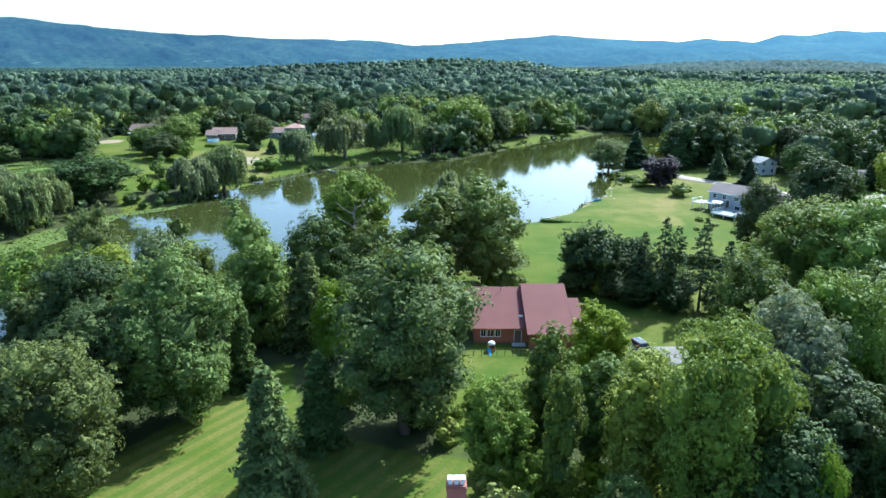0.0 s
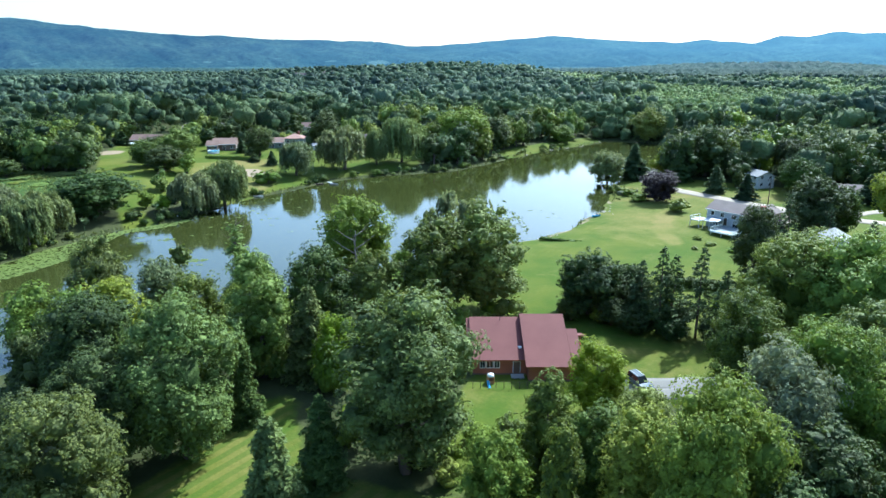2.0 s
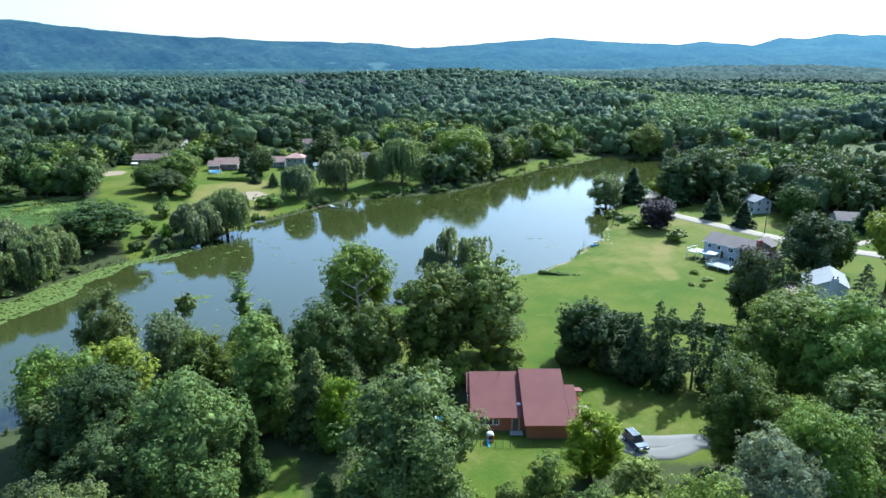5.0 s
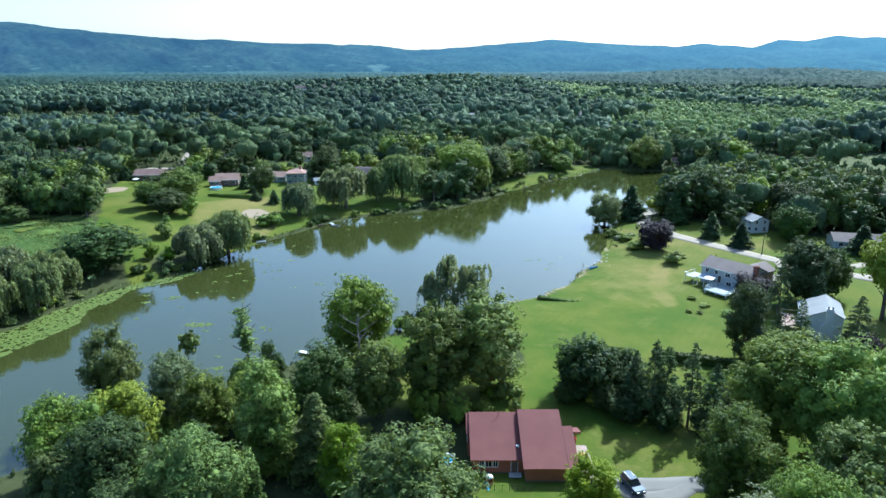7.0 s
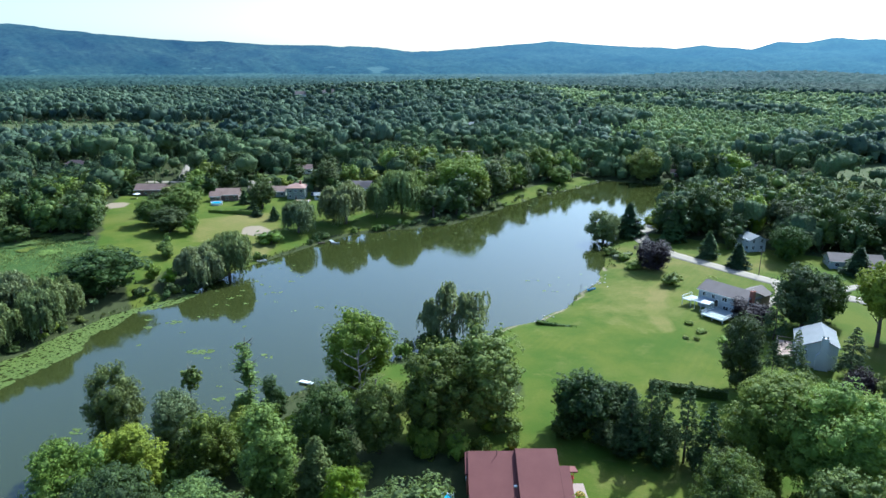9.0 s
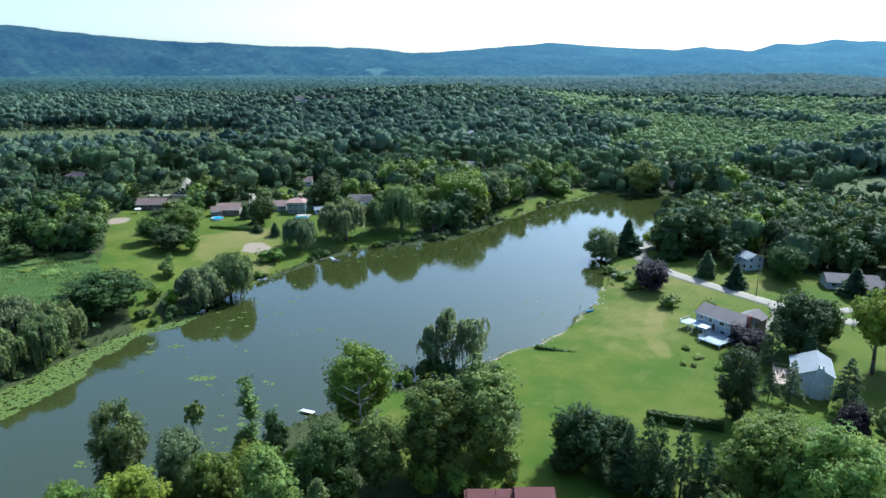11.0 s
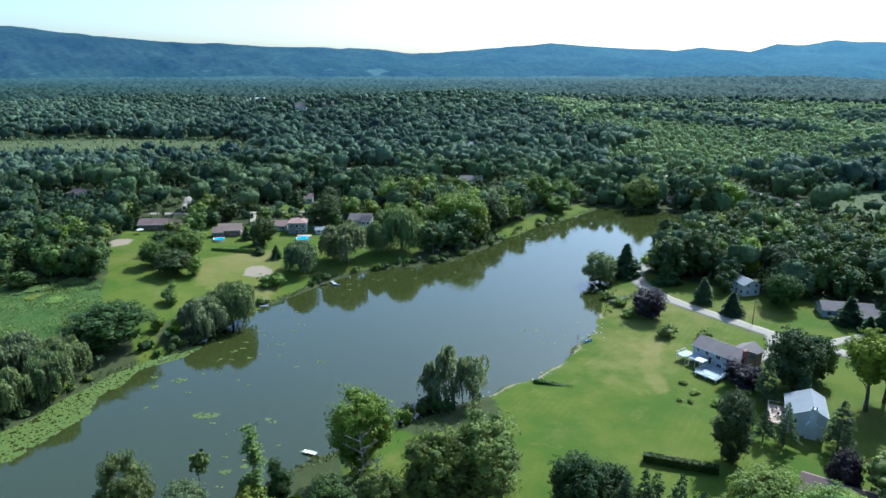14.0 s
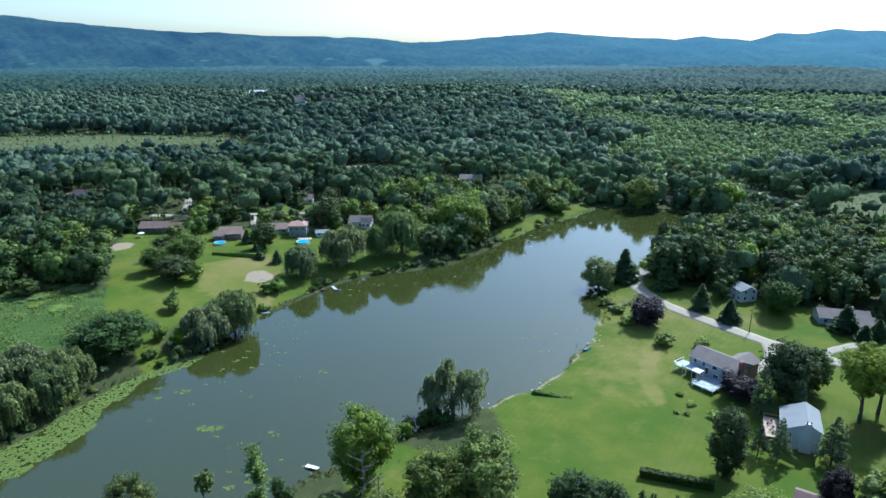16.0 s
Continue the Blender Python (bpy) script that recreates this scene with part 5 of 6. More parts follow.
def hip(root, L, W, H, rise, wallmat, roofmat, over=0.5, ox=0.0, oy=0.0):
    """Walls with a hipped roof."""
    part("wall", boxes("wall", wallmat, (ox - L / 2, oy - W / 2, -0.4, ox + L / 2, oy + W / 2, H)), root)
    bm = bmesh.new()
    a, b, k = L / 2 + over, W / 2 + over, max(0.2, (L - W) / 2)
    low = [bm.verts.new((ox + sx * a, oy + sy * b, H - 0.12)) for sx, sy in ((-1, -1), (1, -1), (1, 1), (-1, 1))]
    eave = [bm.verts.new((ox + sx * a, oy + sy * b, H + 0.06)) for sx, sy in ((-1, -1), (1, -1), (1, 1), (-1, 1))]
    top = [bm.verts.new((ox - k, oy, H + rise)), bm.verts.new((ox + k, oy, H + rise))]
    bm.faces.new(low[::-1])
    for i in range(4):
        j = (i + 1) % 4
        bm.faces.new((low[i], low[j], eave[j], eave[i]))
    bm.faces.new((eave[0], eave[1], top[1], top[0]))
    bm.faces.new((eave[2], eave[3], top[0], top[1]))
    bm.faces.new((eave[1], eave[2], top[1]))
    bm.faces.new((eave[3], eave[0], top[0]))
    part("roof", finish("roof", bm, roofmat), root)


def chimney(root, x, y, z0, z1, w, d, material, pots=1):
    me = boxes("chimney", material, (x - w / 2, y - d / 2, z0, x + w / 2, y + d / 2, z1), (x - w / 2 - 0.06, y - d / 2 - 0.06, z1 - 0.25, x + w / 2 + 0.06, y + d / 2 + 0.06, z1 - 0.08))
    ch = part("chimney", me, root)
    for i in range(pots):
        px = x + (i - (pots - 1) / 2) * w * 0.55
        part("flue", boxes("flue", CONCRETE, (px - 0.14, y - 0.14, z1, px + 0.14, y + 0.14, z1 + 0.3), (px - 0.18, y - 0.18, z1 + 0.3, px + 0.18, y + 0.18, z1 + 0.36)), ch)


def add_door(root, x, y, z, w, h, material, yaw=0):
    d = part("door", boxes("door", material, (-w / 2, -0.05, 0, w / 2, 0.03, h), bevel=0.01), root, at=pose(x, y, z, 0, 0, yaw))
    part("frame", boxes("frame", WHITE, (-w / 2 - 0.1, -0.04, 0, -w / 2 - 0.003, 0.03, h + 0.1), (w / 2 + 0.003, -0.04, 0, w / 2 + 0.1, 0.03, h + 0.1), (-w / 2, -0.04, h + 0.003, w / 2, 0.03, h + 0.1)), d)
    part("door_handle", boxes("door_handle", STEEL, (w / 2 - 0.14, -0.1, 0.95, w / 2 - 0.08, -0.05, 1.05)), d)


def red_house():
    z = level(12, 95)
    r = tagged(empty("house", 12.3, 95, z), "red-roofed wooden house with stepped gables beside the lawn", "house")
    # Lower wing, then the taller wing with its wide front.
    gable(r, 8.2, 13.0, 2.62, 3.5, WOOD_RED, ROOF_RED, 0.4, ox=-3.5, oy=2.4, split=1.6, trim=WOOD_RED)
    part("side_bay", prism("side_bay", WOOD_RED, [(0.6, -0.4), (7.6, -0.4), (7.6, 3.2), (4.0, 5.7), (0.6, 4.15)], -8.2, -7.6), r)
    part("roof", prism("roof", ROOF_RED, [(0.3, 4.05), (4.0, 5.86), (8.0, 3.1), (8.0, 3.26), (4.0, 6.1), (0.3, 4.28)], -8.5, -7.85), r)
    gable(r, 6.2, 15.4, 2.62, 4.1, WOOD_RED, ROOF_RED, 0.45, ox=3.75, oy=1.35, split=2.45, trim=WOOD_RED)
    part("front_bay", prism("front_bay", WOOD_RED, [(-6.3, -0.4), (0.6, -0.4), (0.6, 5.1), (-6.3, 2.56)], 6.85, 8.6), r)
    part("roof", prism("roof", ROOF_RED, [(-6.85, 2.46), (0.7, 5.38), (0.7, 5.6), (-6.85, 2.66)], 7.32, 9.0), r)
    part("porch_roof", prism("porch_roof", ROOF_RED, [(0.75, 4.2), (3.6, 3.4), (3.6, 3.55), (0.75, 4.4)], 6.9, 10.6), r)
    for px in (10.3,):
        part("post", boxes("post", WOOD_RED, (px, 3.2, 0, px + 0.15, 3.35, 3.4)), r)
    for u, w in ((-6.15, 0.7), (-5.05, 0.95), (-3.95, 0.7)):
        add_window(r, "f", u, 1.15, w, 1.05, 0, 8.2)
    for u in (1.0, 3.4):
        add_window(r, "r", u, 1.0, 1.0, 1.1, 13.7, 2.7)
    add_window(r, "l", 3.0, 1.6, 1.0, 1.2, 16.4, 0)
    add_window(r, "l", 5.5, 1.6, 1.0, 1.2, 16.4, 0)
    add_door(r, -0.9, -4.12, 0.1, 1.0, 2.05, SIDE_BROWN)
    part("step", boxes("step", CONCRETE, (-1.8, -5.4, -0.2, 0.2, -4.12, 0.12), (-1.6, -5.8, -0.2, 0.0, -5.4, 0.0), bevel=0.02), r)
    part("skylight", boxes("skylight", WHITE, (-0.55, -2.35, 2.95, 0.05, -1.45, 3.75), bevel=0.05), r, "white boxed roof vent")
    part("vent_pipe", boxes("vent_pipe", DARKWOOD, (-3.05, 3.2, 5.9, -2.97, 3.28, 7.0)), r, "thin dark vent pipe")
    part("foundation", boxes("foundation", SIDE_BROWN, (-7.65, -4.18, -0.5, 0.55, -4.11, 0.22), (0.6, -6.42, -0.5, 6.9, -6.36, 0.22), (6.9, -6.40, -0.5, 8.65, -6.31, 0.22)), r)


def gable_wing(root, L, W, H, rise, wallmat, roofmat, ox, oy, over=0.45):
    """A wing whose ridge runs across the house's own."""
    at = pose(ox, oy, 0, 0, 0, 90)
    part("wall", prism("wall", wallmat, [(-W / 2, -0.4), (W / 2, -0.4), (W / 2, H), (0, H + rise), (-W / 2, H)], -L / 2, L / 2), root, at=at)
    k, t = rise / (W / 2), 0.16
    out = [(-W / 2 - over, H - over * k + 0.02), (0, H + rise + 0.02), (W / 2 + over, H - over * k + 0.02), (W / 2 + over, H - over * k + t), (0, H + rise + t + 0.03), (-W / 2 - over, H - over * k + t)]
    return part("roof", prism("roof", roofmat, out, -L / 2 - 0.1, L / 2 + over), root, at=at)


def two_storey():
    z = level(86, 182)
    r = tagged(empty("house", 86, 182.7, z, -54), "two-storey grey-sided house with white trim and a brown roof", "house")
    gable(r, 14.8, 8.8, 5.4, 1.9, SIDE_GREY, ROOF_GREY, 0.5)
    for u in (-5.6, -2.6, 1.0, 4.6):
        add_window(r, "f", u, 3.6, 1.5 if u > 0 else 1.0, 1.2, 14.8, 8.8)
    for u in (-4.4, 1.6, 5.0):
        add_window(r, "f", u, 0.9, 1.5, 1.3, 14.8, 8.8)
    for u in (-2.2, 2.2):
        add_window(r, "r", u, 3.6, 1.0, 1.2, 14.8, 8.8)
        add_window(r, "r", u, 0.9, 1.0, 1.2, 14.8, 8.8)
    add_door(r, -1.4, -4.41, 1.4, 1.0, 2.05, DARKWOOD)
    chimney(r, 7.75, -1.8, -0.3, 8.3, 0.9, 1.6, BRICK)
    part("brick_facing", boxes("brick_facing", BRICK, (7.41, -0.9, -0.3, 7.47, 4.3, 2.6)), r)
    wing = gable_wing(r, 8.2, 6.4, 5.1, 1.6, SIDE_BROWN, ROOF_GREY, 4.2, 5.2)
    aw = part("awning", prism("awning", SIDE_GREY, [(-4.42, 3.1), (-8.2, 2.5), (-8.2, 2.4), (-4.42, 2.95)], -6.4, -2.0), r, "blue-grey sheet awning")
    for px in (-6.2, -2.3):
        part("post", boxes("post", WHITE, (px, -8.1, -0.3, px + 0.14, -7.96, 2.42)), aw)
    # Deck before the house, at the upper storey's foot.
    d = tagged(empty("deck", 86, 182.7, z, -54), "broad pale wooden deck with white railings", "deck")
    boards = [(-1.0 + 0.25 * i, -12.6, 1.12, -1.0 + 0.25 * i + 0.235, -4.46, 1.2) for i in range(27)]
    part("board", boxes("board", DECK_PALE, *boards), d)
    part("frame", boxes("frame", WHITE, (-1.08, -12.68, 0.85, 5.83, -12.6, 1.2), (-1.08, -12.6, 0.85, -1.0, -4.46, 1.2), (5.75, -12.6, 0.85, 5.83, -4.46, 1.2)), d)
    for px in (-0.9, 2.3, 5.55):
        for py in (-12.4, -9.0):
            part("post", boxes("post", WHITE, (px, py, -0.6, px + 0.14, py + 0.14, 1.1)), d)
    for a, b, c, e in ((-1.05, -12.65, 5.8, -12.6), (-1.05, -12.6, -1.0, -6.5), (5.75, -12.6, 5.8, -6.0)):
        rail = part("railing", boxes("railing", WHITE, (a, b, 2.08, c, e, 2.16), (a, b, 1.3, c, e, 1.36)), d)
        n = int(max(c - a, e - b) / 0.3)
        for i in range(n + 1):
            fx, fy = a + (c - a - 0.05) * i / n, b + (e - b - 0.05) * i / n
            part("baluster", BALUSTER, rail, at=pose(fx, fy, 1.36))
    s = tagged(empty("patio_canopy", 86, 182.7, z, -54), "white square sun canopy on the deck", "canopy")
    part("roof", prism("roof", WHITE, [(-9.6, 3.3), (-8.2, 3.7), (-6.8, 3.3), (-6.8, 3.24), (-9.6, 3.24)], -3.4, -0.6), s)
    for px in (-3.3, -0.8):
        for py in (-9.5, -7.0):
            part("pole", boxes("pole", WHITE, (px, py, 0.2, px + 0.08, py + 0.08, 3.26)), s)
    b = tagged(empty("balcony", 86, 182.7, z, -54), "small white-railed corner balcony", "balcony")
    part("floor", boxes("floor", DECK_PALE, (-10.6, -8.0, 1.9, -7.42, -3.0, 2.05)), b)
    for px, py in ((-10.5, -7.9), (-7.6, -7.9), (-10.5, -3.2)):
        part("post", boxes("post", WHITE, (px, py, -0.6, px + 0.14, py + 0.14, 3.0)), b)
    part("railing", boxes("railing", WHITE, (-10.6, -8.0, 2.9, -7.42, -7.92, 3.0), (-10.6, -7.92, 2.9, -10.52, -3.0, 3.0), (-10.6, -8.0, 2.3, -7.42, -7.94, 2.36)), b)


BALUSTER = boxes("baluster", WHITE, (0, 0, 0, 0.04, 0.04, 0.72))


def tall_house():
    z = level(92, 148)
    r = tagged(empty("house", 92.5, 148.5, z, 64.8), "tall pale house with a light grey roof and a clad chimney", "house")
    gable(r, 11.5, 8.6, 6.0, 1.6, SIDE_WHITE, ROOF_PALE, 0.35, split=-1.2, back=5.0)
    part("chimney", prism("chimney", SIDE_WHITE, [(-2.6, -0.4), (0.2, -0.4), (0.2, 3.6), (-0.5, 4.4), (-0.5, 8.2), (-2.0, 8.2), (-2.0, 4.4), (-2.6, 3.6)], -6.7, -5.756), r)
    for fy in (-1.7, -0.85):
        part("flue", boxes("flue", RUBBER, (-6.45, fy - 0.15, 8.2, -6.05, fy + 0.2, 8.6)), r)
    part("foundation", boxes("foundation", CONCRETE, (-5.80, -4.35, -0.6, -5.753, 4.35, 0.5)), r)
    for u in (-3.0, 0.0, 3.0):
        add_window(r, "b", u, 3.4, 1.1, 1.3, 11.5, 8.6)
        add_window(r, "b", u, 0.8, 1.6, 1.6, 11.5, 8.6)
    add_window(r, "l", 2.6, 3.2, 0.9, 1.2, 11.5, 8.6)
    add_window(r, "l", 2.6, 0.9, 0.9, 1.2, 11.5, 8.6)
    add_window(r, "f", -2.0, 3.4, 1.0, 1.2, 11.5, 8.6)
    add_window(r, "f", 2.0, 3.4, 1.0, 1.2, 11.5, 8.6)
    d = tagged(empty("deck", 86.4, 150.8, z, 64.8), "tan wooden deck with rails behind the pale house", "deck")
    part("board", boxes("board", DECK, *[(-5.0, -1.75 + 0.25 * i, 1.9, 5.0, -1.75 + 0.25 * i + 0.235, 1.98) for i in range(14)]), d)
    for px in (-4.8, 0.0, 4.7):
        part("post", boxes("post", DECK, (px, 1.55, -0.5, px + 0.14, 1.69, 3.0)), d)
        part("post", boxes("post", DECK, (px, -1.7, -0.5, px + 0.14, -1.56, 1.9)), d)
    part("railing", boxes("railing", DECK, (-5, 1.6, 2.9, 5, 1.7, 3.0), (-5, 1.62, 2.4, 5, 1.68, 2.46), (4.92, -1.75, 2.9, 5.0, 1.6, 3.0), (-5, -1.75, 2.9, -4.92, 1.6, 3.0)), d)
    for px, py in ((-2.5, 0.3), (-1.0, -0.5), (1.2, 0.4), (2.4, -0.3), (0.2, 0.7)):
        c = tagged(empty("deck_chair", *(d.matrix_basis @ Vector((px, py, 1.98))), 40 * px), "dark metal deck chair on the tan deck", "chair", "chairs on the deck")
        part("seat", boxes("seat", DARKWOOD, (-0.25, -0.25, 0.4, 0.25, 0.25, 0.46)), c)
        part("backrest", boxes("backrest", DARKWOOD, (-0.25, 0.22, 0.46, 0.25, 0.28, 0.95)), c)
        for lx in (-0.22, 0.18):
            for ly in (-0.22, 0.18):
                part("leg", boxes("leg", DARKWOOD, (lx, ly, 0, lx + 0.04, ly + 0.04, 0.4)), c)


def simple_house(x, y, yaw, L, W, H, rise, wallmat, roofmat, label, windows=3, storeys=1, chim=False, hipped=False, wing=None):
    z = level(x, y)
    r = tagged(empty("house", x, y, z, yaw), label, "house")
    if hipped:
        hip(r, L, W, H, rise, wallmat, roofmat)
    else:
        gable(r, L, W, H, rise, wallmat, roofmat)
    for s in range(storeys):
        for i in range(windows):
            u = (i + 0.5) / windows * L - L / 2
            if s == 0 and i == windows // 2:
                add_door(r, u, -W / 2 - 0.01, 0.1, 1.0, 2.05, DARKWOOD)
            else:
                add_window(r, "f", u, 0.9 + 2.6 * s, 1.3, 1.2, L, W)
        for u in (-W / 4, W / 4):
            add_window(r, "r", u, 0.9 + 2.6 * s, 1.0, 1.2, L, W)
            add_window(r, "l", u, 0.9 + 2.6 * s, 1.0, 1.2, L, W)
    if wing:
        wx, wy, wl, ww, wh, wr = wing
        gable(r, wl, ww, wh, wr, wallmat, roofmat, ox=wx, oy=wy)
        for i in range(2):
            add_window(r, "f", wl * (i - 0.5) * 0.5, 0.9, 1.3, 1.2, wl, ww, wx, wy)
    if chim:
        chimney(r, L * 0.2, 0.6, H, H + rise + 1.0, 0.9, 0.7, BRICK)
    return r


red_house()
two_storey()
tall_house()
simple_house(82.5, 117.5, -35, 13, 8.5, 2.8, 2.2, SIDE_BROWN, ROOF_BROWN, "low house with a red-brown shingle roof among trees")
simple_house(122, 247, -78, 8.6, 7.2, 4.6, 1.6, SIDE_WHITE, ROOF_PALE, "two-storey white house with a pale grey roof", 3, 2)
h6 = simple_house(148, 223, -14, 17, 8.5, 2.8, 2.0, SIDE_GREY, ROOF_GREY, "long grey ranch house with a wing and low roof", 4, 1, True)
gable(h6, 6.5, 8.5, 2.8, 1.9, SIDE_GREY, ROOF_GREY, ox=5.0, oy=-6.0)
simple_house(-149, 329, 2, 14, 8.5, 3.0, 2.2, SIDE_BROWN, ROOF_BROWN, "brown-sided ranch house with a low brown roof", 4, wing=(9.8, 0.6, 6.2, 7.0, 2.5, 1.7))
simple_house(-107.5, 322, 6, 11, 8.5, 3.0, 2.4, SIDE_BROWN, ROOF_TAN, "brown house with a tan roof and grey gable", 3, wing=(-5.2, -3.8, 5.0, 5.5, 2.8, 1.8))
simple_house(-86, 332.5, 3, 10, 7.5, 2.8, 2.0, SIDE_GREEN, ROOF_TAN, "long low house wing with a tan roof", 3)
simple_house(-74.5, 329, 3, 9.0, 9.0, 5.6, 2.0, SIDE_GREEN, ROOF_TERRA, "two-storey grey-green house with a hipped terracotta roof", 3, 2, True, True)
simple_house(-62, 327.5, 10, 6.5, 5.0, 2.3, 0.9, SIDE_WHITE, ROOF_PALE, "small white garden building with a pale roof", 2)
simple_house(-44, 348, -4, 12, 8.0, 2.9, 2.3, SIDE_WHITE, ROOF_GREY, "white lake house with a grey gabled roof", 3, wing=(3.5, -4.0, 5.0, 5.0, 2.8, 2.2))
simple_house(-11, 363, -8, 9, 8.0, 4.2, 3.0, SIDE_WHITE, ROOF_GREY, "white lake house with a steep grey roof", 3, 2)
simple_house(-227, 401, 8, 12, 8.0, 3.0, 2.2, SIDE_WHITE, ROOF_TERRA, "white house with a reddish roof among trees", 3, hipped=True)
simple_house(-137, 408, 5, 11, 8.0, 3.0, 2.2, SIDE_WHITE, ROOF_GREY, "pale house with a grey roof behind trees", 3)
simple_house(-84, 395, 5, 9, 7.0, 3.0, 2.2, SIDE_CREAM, ROOF_BROWN, "small house with a brown roof in a clearing", 3)
simple_house(155, 421, -20, 9, 6.0, 2.6, 1.8, SIDE_BROWN, ROOF_BROWN, "brown cottage at the pond's far end", 3)
simple_house(22, 468, 0, 16, 8.0, 3.0, 2.2, SIDE_CREAM, ROOF_GREY, "low roadside house with a grey roof", 4)
simple_house(137, 662, 0, 20, 11.0, 4.5, 3.5, SIDE_CREAM, ROOF_GREY, "large house with grey roofs in the woods", 5, 2)


# ---- shore life ----
def lily_pads():
    """Floating pads: a mat along the west bank and loose rafts on open water."""
    n = 26000
    x, y = RNG.uniform(-135, -74, n), RNG.uniform(112, 200, n)
    sd = signed(LAKE, x, y)
    width = 13.5 - 9.5 * smooth(145, 192, y) + 2.0 * wobble(x, y, 4.0)
    ok = (sd < 0.3) & (sd > -width) & (y > 0.2 * x + 140) & (wobble(x, y, 1.6) > -0.75)
    xs, ys = [x[ok][:6200]], [y[ok][:6200]]
    for cx, cy, rx, ry, m in ((-63, 156, 3.6, 1.5, 60), (-46, 154, 1.0, 0.5, 8), (-60, 152, 0.8, 0.6, 6), (-50, 131, 1.3, 0.9, 12), (-46, 133, 1.2, 0.8, 10), (-40, 125, 3.0, 2.4, 70), (-78, 176, 2.2, 1.6, 26),
                              (-84, 172, 1.4, 0.8, 12), (-33, 139, 1.2, 0.8, 10), (-86, 178, 1.0, 0.7, 8), (-74, 118, 2.0, 1.2, 16), (-38, 188, 1.6, 0.8, 10)):
        a, r = RNG.uniform(0, 6.3, m), np.sqrt(RNG.uniform(0, 1, m))
        xs.append(cx + rx * r * np.cos(a))
        ys.append(cy + ry * r * np.sin(a))
    # Small loose clusters before the willows and near the east bank.
    for cx, cy, sx, sy, m in ((-66, 196, 9, 14, 26), (-58, 215, 8, 12, 14), (-20, 262, 22, 8, 16), (40, 205, 6, 8, 10), (10, 185, 8, 6, 5), (-55, 140, 12, 14, 12), (65, 372, 6, 5, 12), (47, 345, 5, 8, 10)):
        for _ in range(m):
            px, py, k = RNG.normal(cx, sx), RNG.normal(cy, sy), int(RNG.integers(1, 6))
            xs.append(px + RNG.normal(0, 0.35, k))
            ys.append(py + RNG.normal(0, 0.25, k))
    x, y = np.concatenate(xs), np.concatenate(ys)
    ok = signed(LAKE, x, y) < 0.3
    x, y = x[ok], y[ok]
    r = RNG.uniform(0.22, 0.48, len(x))
    ang = RNG.uniform(0, 6.3, len(x))
    pts = []
    for i in range(6):
        a = ang + i * math.pi / 3 * 0.95
        pts.append(np.stack([x + r * np.cos(a), y + r * np.sin(a), 0.02 + 0.03 * RNG.uniform(0, 1, len(x))], 1))
    v = np.stack(pts, 1).reshape(-1, 3)
    k = np.arange(len(x))[:, None] * 6
    q = np.concatenate([k + np.array([[0, 1, 2, 3]]), k + np.array([[0, 3, 4, 5]])])
    ob = new("lily_pads", quads_mesh("lily_pads", v, q, PADS))
    tagged(ob, "light green floating lily pads crowded along the bank", "lily pads", kind="stuff")


PADS = leaf_material("lily_leaves", (0.075, 0.110, 0.030), (0.155, 0.190, 0.062), 0.1, 0.3)
REED = leaf_material("reed_blades", (0.060, 0.090, 0.032), (0.150, 0.165, 0.065), 0.2, 0.1)
lily_pads()


def bank_growth():
    """Reeds, rank grass and low herbs along the water's edge."""
    n = 60000
    x, y = RNG.uniform(-150, 190, n), RNG.uniform(60, 420, n)
    sd = signed(LAKE, x, y) + 1.2 * wobble(x, y, 5.0) + 0.5 * wobble(x, y, 1.7)
    mown = (x > 12) & (x < 60) & (y < 235) & (y > 160)
    ok = (sd > -0.4) & (sd < np.where(mown, 0.9, 3.2)) & (wobble(x, y, 9.0) > np.where(mown, 0.1, -0.45))
    x, y = x[ok][:5200], y[ok][:5200]
    z = land(x, y)
    h = RNG.uniform(0.25, 0.75, len(x))
    p = np.stack([x, y, np.maximum(z, 0) + h * 0.8], 1)
    nrm = RNG.normal(size=p.shape) * np.array([1, 1, 0.35]) + np.array([0, 0, 0.3])
    v, q = sprays(p, nrm, h, h * RNG.uniform(0.3, 0.8, len(x)), along=np.tile((0, 0, 1.0), (len(x), 1)))
    tagged(new("bank_grass", quads_mesh("bank_grass", v, q, REED)), "rank grass and reeds fringing the pond", "grass", kind="stuff")


def marsh_growth():
    """Pale reeds and thin standing saplings on the two marshes."""
    vs = []
    for fn, x0, x1, y0, y1, n in ((MARSH_WEST, -660, -190, 610, 726, 5000), (MARSH_EAST, 206, 370, 350, 434, 500)):
        x, y = RNG.uniform(x0, x1, n), RNG.uniform(y0, y1, n)
        ok = fn(x, y) < 1.05
        x, y = x[ok], y[ok]
        h = RNG.uniform(0.25, 0.6, len(x))
        p = np.stack([x, y, land(x, y) + h * 0.9], 1)
        nrm = RNG.normal(size=p.shape) * np.array([1, 1, 0.3]) + np.array([0, 0, 0.2])
        vs.append(sprays(p, nrm, h, h * 0.8, along=np.tile((0, 0, 1.0), (len(x), 1))))
    v, q = join(*vs)
    tagged(new("marsh_reeds", quads_mesh("marsh_reeds", v, q, REED)), "pale marsh reeds with thin saplings", "reeds", kind="stuff")


